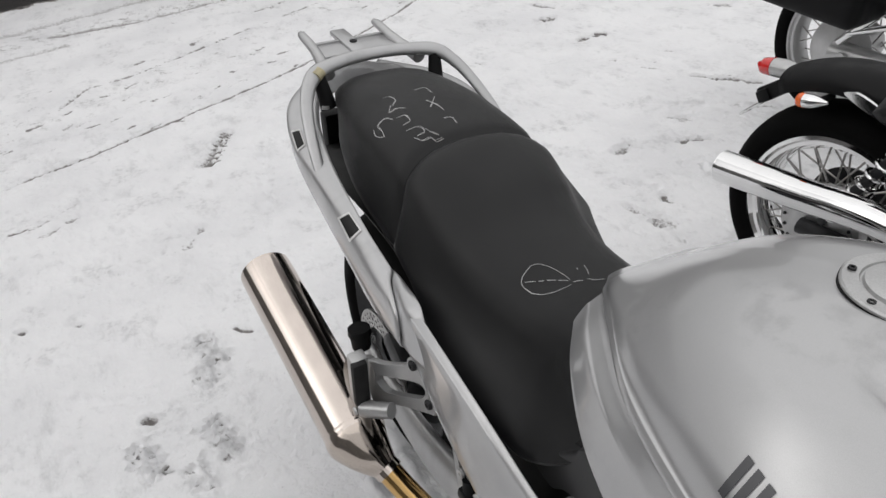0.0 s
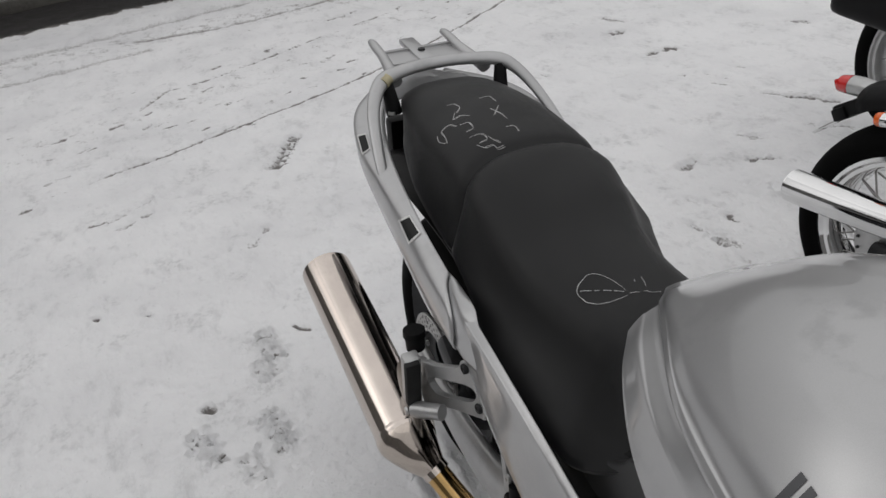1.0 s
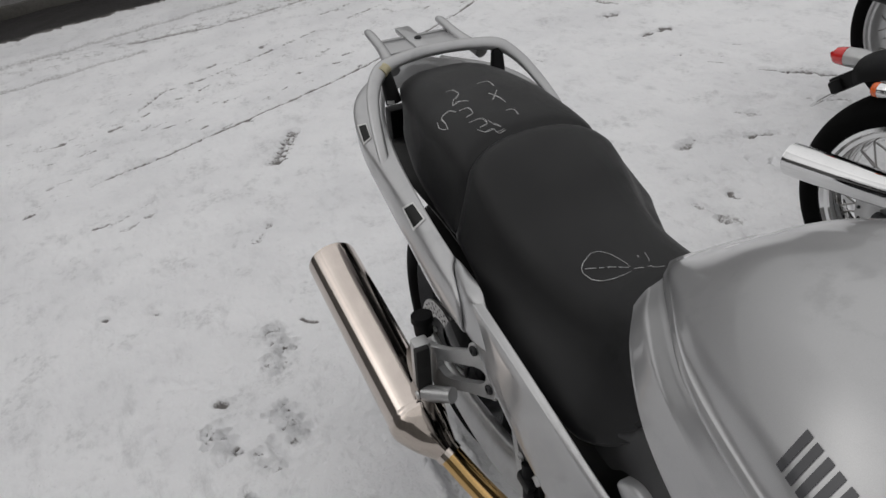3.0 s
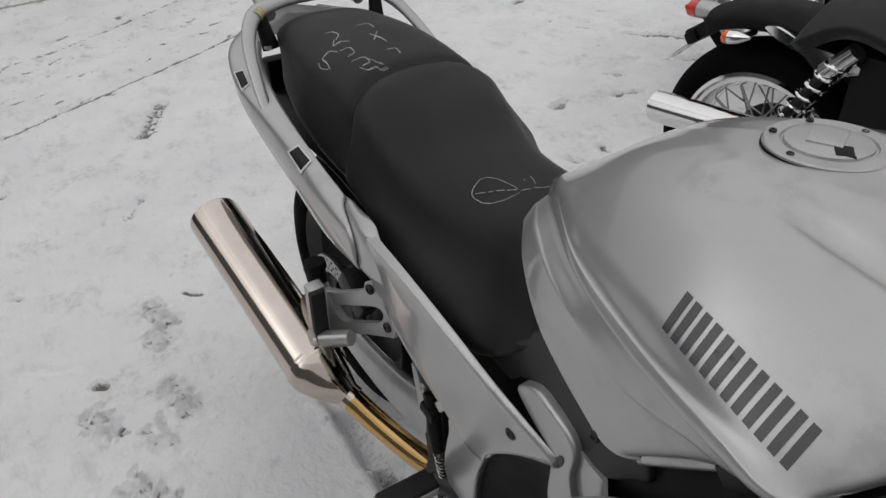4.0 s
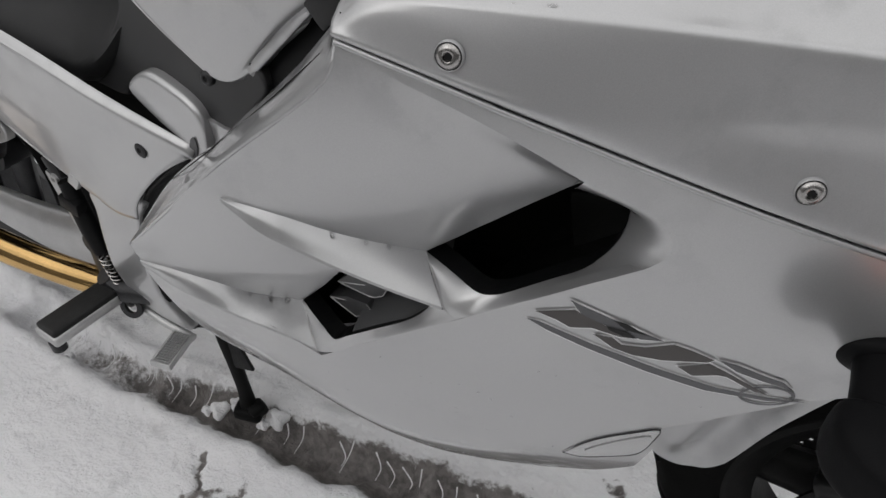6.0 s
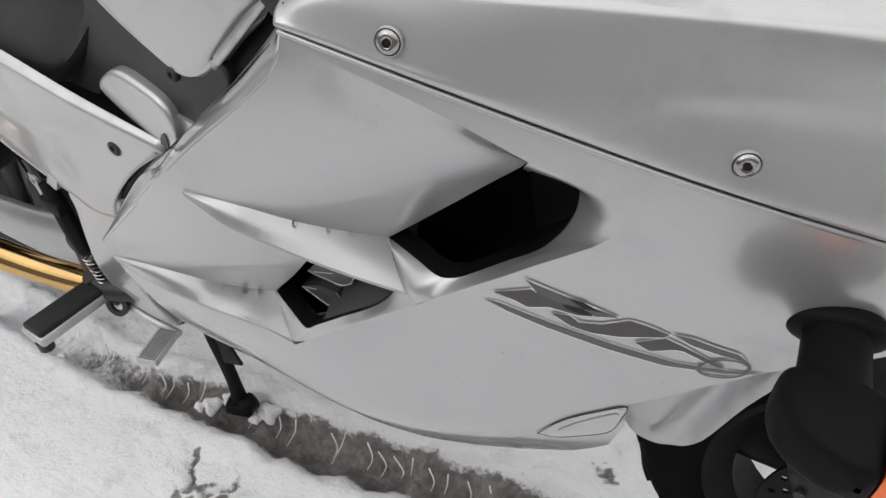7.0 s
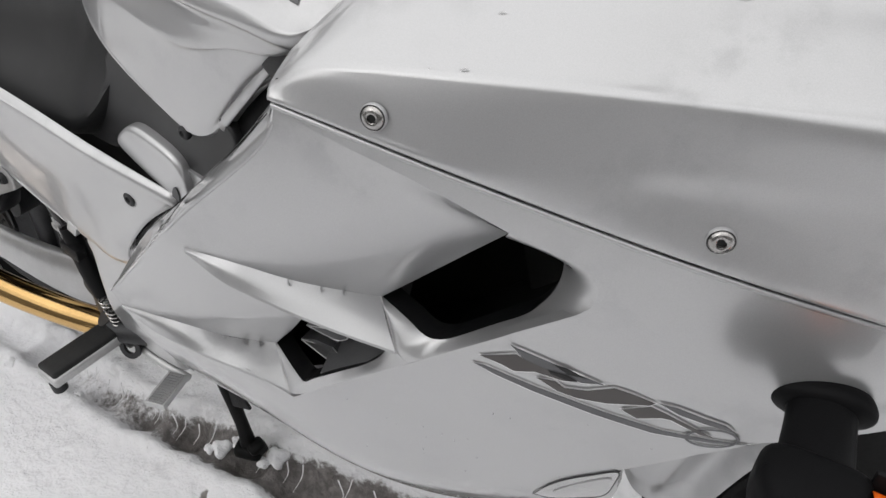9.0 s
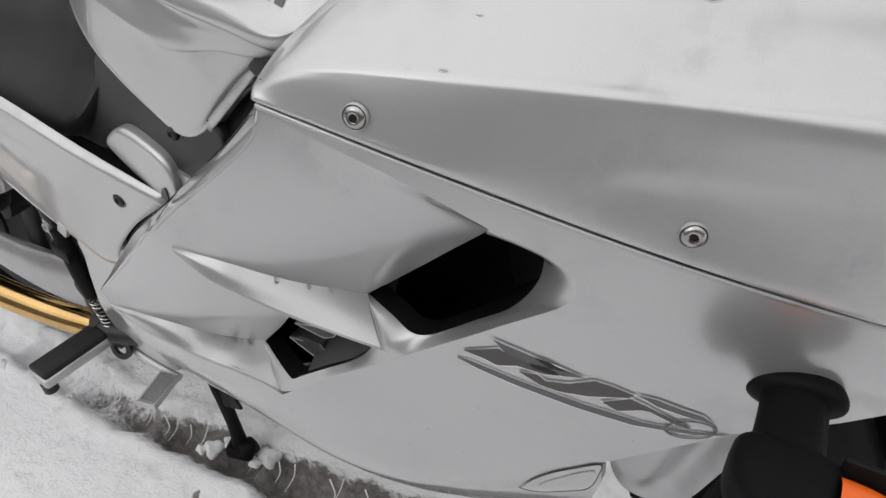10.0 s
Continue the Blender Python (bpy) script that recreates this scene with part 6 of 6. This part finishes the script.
button("cover_bolt", 0.829, 0.7307, 0.0070, DARKM, False, -0.2115, axis=Vector((0, -1, 0.1)))
button("cover_bolt", 0.712, 0.624, 0.0085, DARKM, y=-0.2168, axis=Vector((0, -1, 0.1)))
button("dash_bolt", 1.118, 0.9085, 0.0065, BOLT, y=-0.118, axis=Vector((0, -0.15, 0.98)))
part("dash_knob", tube([(1.149, -0.145, 0.900), (1.148, -0.145, 0.932)], [0.0065, 0.0055], 16, 8), BLACK, bike, "black rubber knob")
part("dash_knob_base", lathe([(0, 0), (0, 0.013), (0.005, 0.0125), (0.009, 0.008)], (1.149, -0.145, 0.902), (0, -0.1, 1), 20), BLACK, bike)

# handlebar end of the dash: top clamp, reservoir, bar and cable
part("top_clamp", box((0.05, 0.16, 0.02), Matrix.Translation((1.185, 0.0, 0.945)) @ pose(0, 0, 0, 0, -26, 0), 0.008), DARKM, bike, "dark fork top clamp")
part("clamp_bracket", joined(box((0.010, 0.030, 0.008), Matrix.Translation((1.145, -0.082, 0.935)) @ pose(0, 0, 0, 20, 0, -40), 0.002), box((0.007, 0.009, 0.02), Matrix.Translation((1.152, -0.062, 0.942)), 0.002)), BOLT, bike, "small alloy bracket")
part("handlebar", tube([(1.18, -0.07, 0.99), (1.20, -0.15, 1.02), (1.26, -0.24, 1.04)], 0.011, 14, 14), ALLOY, bike)
part("fluid_reservoir", box((0.05, 0.06, 0.035), Matrix.Translation((1.215, -0.11, 1.035)), 0.006), BLACK, bike, "black brake fluid reservoir")
part("cable", tube([(1.118, -0.082, 0.925), (1.155, -0.055, 0.93), (1.185, -0.032, 0.93), (1.218, -0.01, 0.93), (1.26, 0.01, 0.925)], 0.002, 8, 24), BLACK, bike)


def decal(points, mat, lift=0.0009):
    n = len(points)
    area = sum(p[0] * q[1] - q[0] * p[1] for p, q in zip(points, points[1:] + points[:1]))
    wide = []
    for k in range(n):
        (x0, z0), (x, z), (x1, z1) = points[k - 1], points[k], points[(k + 1) % n]
        l0, l1 = math.dist((x0, z0), (x, z)), math.dist((x, z), (x1, z1))
        nx, nz = (z - z0) / l0 + (z1 - z) / l1, -(x - x0) / l0 - (x1 - x) / l1
        l = math.copysign(max(0.9, math.hypot(nx, nz)), area)
        wide.append((x + 0.0014 * nx / l, z + 0.0014 * nz / l))
    part("decal_edge", panel(rounded(wide, 0.006, True), lambda x, z: on_flank(x, z, lift - 0.0004), step=0.01), PALE, fairing)
    part("decal_shape", panel(rounded(points, 0.006, True), lambda x, z: on_flank(x, z, lift), step=0.01), mat, fairing, "grey printed decal shape")


PALE = material("pale_decal_edge", (0.66, 0.66, 0.66), 0.3, 0.3, 0.6, 0.03, 900, 0.04, 20)
BROWN = material("brown_grey_decal", (0.040, 0.034, 0.032), 0.38, 0.0, 0.1, 0.05, 900, 0.08, 20)
decal([(1.1623, 0.6703), (1.1711, 0.6693), (1.2071, 0.6559), (1.2525, 0.6412), (1.2902, 0.631), (1.3227, 0.6294), (1.3469, 0.631), (1.3235, 0.625), (1.2837, 0.6251), (1.2455, 0.6354), (1.2034, 0.6501), (1.1767, 0.6615)], DECAL)
decal([(1.168, 0.6798), (1.1928, 0.6885), (1.1972, 0.6857), (1.2174, 0.6765), (1.232, 0.6709), (1.2231, 0.6696), (1.2048, 0.6736), (1.1912, 0.6697), (1.1829, 0.6746)], BROWN, 0.0013)
decal([(1.1886, 0.6979), (1.1941, 0.6949), (1.2114, 0.6883), (1.2313, 0.6803), (1.2495, 0.6738), (1.2356, 0.6713), (1.2137, 0.6785), (1.1972, 0.6857)], DECAL, 0.0015)
decal([(1.206, 0.6678), (1.2185, 0.6677), (1.2247, 0.6619), (1.2397, 0.6637), (1.256, 0.6719), (1.2674, 0.6688), (1.2821, 0.6627), (1.2785, 0.6591), (1.2515, 0.6527), (1.2333, 0.6526), (1.2201, 0.6566)], BROWN, 0.0013)
decal([(1.262, 0.649), (1.28, 0.6582), (1.2906, 0.6525), (1.322, 0.633), (1.313, 0.6341), (1.2933, 0.6464), (1.2879, 0.6469), (1.2726, 0.641)], BROWN, 0.0013)
decal([(1.2836, 0.6643), (1.296, 0.6619), (1.3126, 0.6551), (1.3261, 0.6506), (1.3337, 0.6436), (1.3157, 0.6478), (1.2973, 0.6543)], DECAL, 0.0015)
for dark in ([(1.2161, 0.6867), (1.2258, 0.6847), (1.2387, 0.6769), (1.2262, 0.6783)], [(1.2136, 0.6791), (1.2263, 0.6772), (1.2337, 0.672), (1.2266, 0.6712), (1.2156, 0.6754)]):
    part("decal_core", panel(rounded(dark, 0.006, True), lambda x, z: on_flank(x, z, 0.0019), step=0.01), NIGHT, fairing, "black printed decal core")
for x, z in ((1.2634, 0.6354), (1.2739, 0.6337), (1.2852, 0.6314), (1.2963, 0.6297)):
    part("decal_tick", panel(rounded([(x - 0.0035, z), (x + 0.0035, z + 0.0004), (x + 0.0030, z - 0.0012), (x - 0.0025, z - 0.0014)], 0.004, True), lambda u, v: on_flank(u, v, 0.0009), step=0.01), DECAL, fairing)
ell = [(1.321 + 0.0165 * math.cos(a) - 0.002 * math.sin(a), 0.631 + 0.0122 * math.sin(a) + 0.004 * math.cos(a)) for a in (2 * math.pi * k / 40 for k in range(40))]
inn = [(1.321 + 0.0143 * math.cos(a) - 0.0018 * math.sin(a), 0.631 + 0.0099 * math.sin(a) + 0.0035 * math.cos(a)) for a in (2 * math.pi * k / 40 for k in range(40))]
part("decal_ring", panel(ell, lambda x, z: on_flank(x, z, 0.0010), [inn], 0.004), DECAL, fairing)
LENS_EDGE = [(1.1955, 0.4497), (1.211, 0.484), (1.227, 0.509), (1.2462, 0.5306), (1.2660, 0.549), (1.2650, 0.525), (1.2567, 0.485), (1.2372, 0.4634), (1.212, 0.4453)]
lens = part("marker_lens", panel(rounded(LENS_EDGE, 60), lambda x, z: on_flank(x, z, 0.0012), step=0.006, thick=0.004, inward=(0, 1, 0)), LENS, fairing, "clear side marker lens")
part("lens_rim", tube([on_flank(x, z, 0.0009) for x, z in LENS_EDGE + LENS_EDGE[:1]], 0.0007, 6, 60), GREY, lens)
part("lens_facet", panel(rounded([(1.214, 0.466), (1.232, 0.499), (1.2605, 0.533), (1.2595, 0.512), (1.252, 0.486), (1.235, 0.470)], 40), lambda x, z: on_flank(x, z, 0.0022), step=0.006, thick=0.002, inward=(0, 1, 0)), LENS, lens)

# water drops that hang on the fins and lie on the shoulder
DROP = bpy.data.materials.new("water")
DROP.use_nodes = True
water_bsdf = DROP.node_tree.nodes["Principled BSDF"]
water_bsdf.inputs["Transmission Weight"].default_value, water_bsdf.inputs["Roughness"].default_value, water_bsdf.inputs["IOR"].default_value = 1.0, 0.02, 1.33


def drop(p, r, flat, normal, long=1.0):
    bm = bmesh.new()
    bmesh.ops.create_uvsphere(bm, u_segments=14, v_segments=8, radius=r)
    bmesh.ops.scale(bm, vec=(1, long, flat), verts=bm.verts)
    bm.transform(Matrix.Translation(p) @ Vector(normal).to_track_quat("Z", "Y").to_matrix().to_4x4())
    part("water_drop", bm, DROP, bike, "clear water drop")


drops = random.Random(3)
for x, z, r in ((1.0165, 0.6945, 0.0035), (1.0365, 0.687, 0.0032), (1.050, 0.682, 0.003), (0.9180, 0.5640, 0.0042), (0.930, 0.561, 0.004), (0.901, 0.5685, 0.003)):
    drop(on_scoop(x, z) - Vector((0, 0.0015, 0.001)), r, 0.55, (-0.3, -0.7, 0.6))
# small ones on the side of the upper fairing, flat long ones along its crease
for x, y, z, r in ((1.0681, -0.294, 0.8476, 0.0024), (1.2169, -0.2645, 0.8141, 0.0018), (1.2065, -0.268, 0.8092, 0.0014), (1.2437, -0.2575, 0.8034, 0.0016), (1.2648, -0.25, 0.8056, 0.0018), (1.2714, -0.25, 0.7945, 0.0016), (1.2538, -0.2505, 0.8218, 0.0020), (1.2711, -0.2408, 0.8494, 0.0015)):
    at, normal, _, _ = upper_skin.find_nearest(Vector((x, y, z)))
    drop(at, r, 0.4, normal if normal.y < 0 else -normal)
for x, y, z, r in ((1.1329, -0.2712, 0.8743, 0.0052), (1.1513, -0.2662, 0.8751, 0.0062), (1.1688, -0.2638, 0.8738, 0.0048), (1.1813, -0.259, 0.8751, 0.005), (1.1571, -0.2354, 0.896, 0.0058), (1.2993, -0.2242, 0.8736, 0.0035), (1.2118, -0.2257, 0.8939, 0.002)):
    at, normal, _, _ = upper_skin.find_nearest(Vector((x, y, z)))
    drop(at, 0.8 * r, 0.38, normal if normal.z > 0 else -normal, 0.45)
for k in range(10):
    drop(stuck(upper_skin, (1.06 + 0.32 * drops.random(), -0.215 - 0.05 * drops.random(), 0.9), (0, 0.2, -1), 0.0), drops.uniform(0.0008, 0.0016), 0.3, (0.05, -0.3, 1))
for k in range(40):
    x, z = drops.uniform(0.9, 1.3), drops.uniform(0.42, 0.62)
    if inside((x, z), SKIN):
        drop(on_flank(x, z), drops.uniform(0.0007, 0.0016), 0.3, (0, -1, 0.1))


# ---- the neighbouring motorcycle ----
def spoked(parent, c, r, rim_r, width, spokes, mat_rim, hub_r=0.06):
    p = [(-0.36, 0.0), (-0.46, 0.3), (-0.46, 0.6), (-0.3, 0.88), (0.0, 1.0)]
    profile = [(a * width, rim_r + b * (r - rim_r)) for a, b in p] + [(-a * width, rim_r + b * (r - rim_r)) for a, b in p[-2::-1]] + [(-0.36 * width, rim_r)]
    profile = [(q.x, q.y) for q in spline([(a, b, 0) for a, b in profile[:-1]], 25)] + [(-0.36 * width, rim_r)]
    w = part("rear_wheel", lathe([(-0.38 * width, rim_r + 0.004), (-0.40 * width, rim_r - 0.006), (-0.34 * width, rim_r - 0.012), (-0.33 * width, rim_r - 0.022), (-0.2 * width, rim_r - 0.036), (0.2 * width, rim_r - 0.036), (0.33 * width, rim_r - 0.022), (0.34 * width, rim_r - 0.012), (0.40 * width, rim_r - 0.006), (0.38 * width, rim_r + 0.004)], c, sides=64), mat_rim, parent, "chrome spoked rim with black tyre")
    part("tyre", lathe(profile, c, sides=64), RUBBER, w)
    part("hub", lathe([(-0.07, 0.0), (-0.07, hub_r), (-0.06, hub_r + 0.012), (0.06, hub_r + 0.012), (0.07, hub_r), (0.07, 0)], c, sides=36), ALLOY, w)
    for k in range(spokes):
        a = 2 * math.pi * k / spokes
        s = -0.045 if k % 2 else 0.045
        lean = 0.8 if (k // 2) % 2 else -0.8
        p0 = Vector(c) + Vector((hub_r * math.cos(a + lean), s, hub_r * math.sin(a + lean)))
        p1 = Vector(c) + Vector(((rim_r - 0.03) * math.cos(a), 0.3 * s, (rim_r - 0.03) * math.sin(a)))
        part("spoke", tube([p0, p1], 0.0027, 5, 2), DISC, w)
    return w


cruiser = thing("motorcycle", "black motorcycle with chrome spoked wheel and chrome muffler", "motorcycle", Matrix.Translation((0.233, 1.13, 0)), group="parked motorcycles")
cw = spoked(cruiser, (0, 0, 0.31), 0.312, 0.232, 0.14, 52, CHROME)
part("sprocket", lathe([(0.05, 0.0), (0.05, 0.118), (0.056, 0.118), (0.056, 0.0)], (0, 0, 0.31), sides=44), DARKM, cw, "dark drive sprocket")
part("brake_plate", lathe([(-0.075, 0.0), (-0.09, 0.03), (-0.088, 0.06), (-0.080, 0.075), (-0.080, 0.098), (-0.07, 0.108), (-0.03, 0.106), (-0.02, 0.09)], (0, 0, 0.31), sides=44), ALLOY, cw, "round alloy brake plate with rivets")
for k in range(18):
    a = 2 * math.pi * k / 18
    part("plate_rivet", lathe([(0, 0), (0, 0.005), (0.003, 0.004), (0.003, 0)], (0.090 * math.cos(a), -0.0805, 0.31 + 0.090 * math.sin(a)), (0, -1, 0), 8), DARKM, cw)
cm = part("muffler", tube([(-0.206, -0.2, 0.444), (-0.194, -0.2, 0.445), (0.0, -0.2, 0.463), (0.22, -0.2, 0.483), (0.50, -0.16, 0.43)], [0.041, 0.043, 0.040, 0.035, 0.03], 36, 30), CHROME, cruiser, "long chrome muffler")
part("outlet", lathe([(0.03, 0.0), (0.03, 0.030), (-0.002, 0.032), (-0.002, 0.038)], (-0.206, -0.2, 0.444), (1, 0.0, 0.08), 28), DARKM, cm)
part("rear_mudguard", sheet([[Vector((r * math.cos(a), y, 0.31 + 0.985 * r * math.sin(a))) for a in (radians(119 - 7 * k) for k in range(13))] for y, r in ((-0.08, 0.36), (-0.072, 0.39), (-0.03, 0.412), (0.03, 0.412), (0.072, 0.39), (0.08, 0.36))], 28, 21), BLACK, cruiser, "black steel rear mudguard", solid=0.003)
lamp = part("tail_lamp", tube([(-0.258, 0, 0.645), (-0.22, 0, 0.648), (-0.19, 0, 0.65)], [0.024, 0.024, 0.018], 20, 8), ALLOY, cruiser, "small tail lamp with red lens")
part("red_lens", tube([(-0.290, 0, 0.641), (-0.287, 0, 0.641), (-0.258, 0, 0.645)], [0.016, 0.0215, 0.0245], 20, 8), RED, lamp)
part("plate_bracket", joined(box((0.13, 0.055, 0.04), Matrix.Translation((-0.22, 0, 0.605)) @ pose(0, 0, 0, 0, -35, 0), 0.008), box((0.04, 0.07, 0.035), Matrix.Translation((-0.255, 0, 0.575)) @ pose(0, 0, 0, 0, -35, 0), 0.008)), BLACK, cruiser, "black number plate bracket")
part("plate_loop", tube([(-0.25, -0.02, 0.565), (-0.318, -0.02, 0.503), (-0.326, -0.012, 0.494), (-0.326, 0.012, 0.494), (-0.318, 0.02, 0.503), (-0.25, 0.02, 0.565)], 0.003, 8, 40), CHROME, cruiser)
for s in (-1, 1):
    ind = part("turn_signal", tube([(-0.085, s * 0.11, 0.642), (-0.06, s * 0.11, 0.647), (-0.03, s * 0.11, 0.653)], [0.0175, 0.015, 0.004], 18, 10), CHROME, cruiser, "chrome bullet turn signal with amber lens")
    part("amber_lens", tube([(-0.103, s * 0.11, 0.639), (-0.098, s * 0.11, 0.640), (-0.085, s * 0.11, 0.642)], [0.012, 0.0165, 0.0178], 18, 8), AMBER, ind)
    part("signal_stem", tube([(-0.06, s * 0.11, 0.645), (-0.05, s * 0.06, 0.65)], 0.008, 10, 4), BLACK, ind)
    part("mudguard_strut", panel(rounded([(-0.005, 0.682), (0.02, 0.690), (0.06, 0.680), (0.10, 0.668), (0.20, 0.66), (0.24, 0.64), (0.20, 0.62), (0.15, 0.61), (0.10, 0.642), (0.06, 0.652), (0.02, 0.668)], 50), lambda x, z: Vector((x, s * 0.098, z)), step=0.02, thick=0.008, inward=(0, -s, 0)), CHROME, cruiser, "polished mudguard strut")
    sh = part("shock_absorber", tube([(0.225, s * 0.115, 0.69), (0.17, s * 0.115, 0.625)], [0.021, 0.023], 20, 6), CHROME, cruiser, "chrome shock absorber with open spring")
    part("damper_rod", tube([(0.17, s * 0.115, 0.625), (0.03, s * 0.115, 0.36)], 0.013, 12, 4), DARKM, sh)
    coil = [Vector((0.20, s * 0.115, 0.665)).lerp(Vector((0.04, s * 0.115, 0.375)), k / 60) for k in range(61)]
    d = Vector((-0.483, 0, -0.876))
    e1, e2 = Vector((0, 1, 0)), Vector((0.876, 0, -0.483))
    part("spring", tube([p + 0.025 * (math.cos(k * 1.05) * e1 + math.sin(k * 1.05) * e2) for k, p in enumerate(coil)], 0.0045, 8, 150), CHROME, sh)
    part("swingarm", tube([(-0.03, s * 0.10, 0.31), (0.42, s * 0.10, 0.33)], 0.022, 14, 4), DARKM, cruiser)
part("seat", sheet([[(0.10, y, 0.735 - 1.2 * abs(y) ** 1.5), (0.22, 1.1 * y, 0.80 - 1.2 * abs(y) ** 1.5), (0.40, 1.3 * y, 0.775 - 1.2 * abs(y) ** 1.5), (0.62, 1.2 * y, 0.745 - 1.2 * abs(y) ** 1.5), (0.74, 0.8 * y, 0.76 - 1.2 * abs(y) ** 1.5)] for y in (-0.14, -0.09, 0, 0.09, 0.14)], 30, 21), VINYL, cruiser, "black vinyl dual seat", solid=0.03)
part("frame_and_airbox", joined(box((0.50, 0.20, 0.30), Matrix.Translation((0.46, 0, 0.53)), 0.03)), NIGHT, cruiser)
part("engine", box((0.42, 0.30, 0.24), Matrix.Translation((0.70, 0, 0.34)), 0.03), DARKM, cruiser, "dark engine block")
for k in range(9):
    part("cooling_fin", box((0.20, 0.26, 0.006), Matrix.Translation((0.72, 0, 0.47 + 0.02 * k)) @ pose(0, 0, 0, 0, 8, 0), 0.001), DARKM, cruiser)
part("side_panel", panel(rounded([(0.36, 0.66), (0.56, 0.65), (0.60, 0.60), (0.56, 0.52), (0.42, 0.50), (0.34, 0.56)], 50), lambda x, z: Vector((x, -0.13, z)), step=0.03, thick=0.03, inward=(0, 1, 0)), BLACK, cruiser, "black side panel")
part("tank", tube([(0.70, 0, 0.78), (0.82, 0, 0.83), (1.0, 0, 0.86), (1.14, 0, 0.84), (1.20, 0, 0.82)], [0.06, 0.12, 0.14, 0.11, 0.03], 24, 30, 0.72), BLACK, cruiser, "black fuel tank")
part("exhaust_header", tube([(0.49, -0.14, 0.42), (0.70, -0.15, 0.30), (0.92, -0.13, 0.24), (0.98, -0.08, 0.44)], 0.022, 18, 30), CHROME, cruiser, "chrome exhaust header")
part("cross_pipe", tube([(0.58, -0.16, 0.62), (0.64, -0.165, 0.57), (0.72, -0.15, 0.55)], 0.024, 16, 14), CHROME, cruiser)
fw = spoked(cruiser, (1.45, 0, 0.31), 0.312, 0.24, 0.11, 36, CHROME, 0.05)
fw.name = "front_wheel"
for s in (-1, 1):
    part("fork_leg", tube([(1.45, s * 0.09, 0.31), (1.18, s * 0.09, 0.88)], [0.026, 0.02], 14, 4), CHROME, cruiser)
part("handlebar", tube([(1.02, -0.36, 1.02), (1.12, -0.2, 1.04), (1.16, 0, 0.98), (1.12, 0.2, 1.04), (1.02, 0.36, 1.02)], 0.012, 12, 40), CHROME, cruiser)
for s in (-1, 1):
    part("grip", tube([(0.99, s * 0.40, 1.015), (1.05, s * 0.30, 1.025)], 0.018, 14, 4), PEGRUB, cruiser)
part("headlamp", lathe([(0, 0), (0, 0.06), (0.05, 0.085), (0.11, 0.09), (0.12, 0.08), (0.125, 0)], (1.22, 0, 0.88), (1, 0, 0), 28), CHROME, cruiser)

# ---- the third motorcycle, behind ----
tourer = thing("motorcycle", "motorcycle with black pannier behind the spoked one", "motorcycle", Matrix.Translation((-0.45, 2.18, 0)), group="parked motorcycles")
tw = spoked(tourer, (0, 0, 0.32), 0.322, 0.245, 0.13, 40, ALLOY, 0.08)
part("brake_plate", lathe([(-0.075, 0.0), (-0.10, 0.03), (-0.09, 0.10), (-0.07, 0.125), (-0.06, 0.12)], (0, 0, 0.32), sides=40), ALLOY, tw, "alloy drum brake plate")
part("drive_housing", joined(tube([(0.0, -0.10, 0.32), (0.18, -0.11, 0.33), (0.50, -0.11, 0.34)], [0.05, 0.032, 0.03], 18, 20), lathe([(0, 0), (0, 0.02), (0.01, 0.016), (0.01, 0)], (0.06, -0.15, 0.33), (0, -1, 0), 16)), ALLOY, tourer, "grey alloy shaft drive arm")
part("pannier", box((0.44, 0.22, 0.30), Matrix.Translation((-0.02, -0.24, 0.66)) @ pose(0, 0, 0, 0, 6, 0), 0.05, 4), BLACK, tourer, "black hard pannier")
part("pannier", box((0.44, 0.22, 0.30), Matrix.Translation((-0.02, 0.24, 0.66)) @ pose(0, 0, 0, 0, 6, 0), 0.05, 4), BLACK, tourer, "black hard pannier")
part("shock_absorber", tube([(0.02, -0.12, 0.37), (0.26, -0.13, 0.62)], 0.018, 14, 6), CHROME, tourer)
part("stay", tube([(0.05, -0.13, 0.41), (0.34, -0.14, 0.52)], 0.011, 10, 4), CHROME, tourer)
part("rear_body", box((0.9, 0.22, 0.30), Matrix.Translation((0.50, 0, 0.62)), 0.06, 3), BLACK, tourer)
part("saddle", box((0.72, 0.28, 0.10), Matrix.Translation((0.36, 0, 0.80)), 0.04, 3), VINYL, tourer)
part("engine", box((0.50, 0.40, 0.32), Matrix.Translation((0.78, 0, 0.36)), 0.04, 2), DARKM, tourer)
part("tank", tube([(0.65, 0, 0.84), (0.80, 0, 0.88), (1.0, 0, 0.90), (1.18, 0, 0.86)], [0.08, 0.14, 0.15, 0.06], 24, 20, 0.75), BLACK, tourer)
tf = spoked(tourer, (1.48, 0, 0.32), 0.322, 0.25, 0.11, 36, ALLOY, 0.06)
tf.name = "front_wheel"
for s in (-1, 1):
    part("fork_leg", tube([(1.48, s * 0.09, 0.32), (1.20, s * 0.09, 0.92)], [0.026, 0.02], 14, 4), DARKM, tourer)
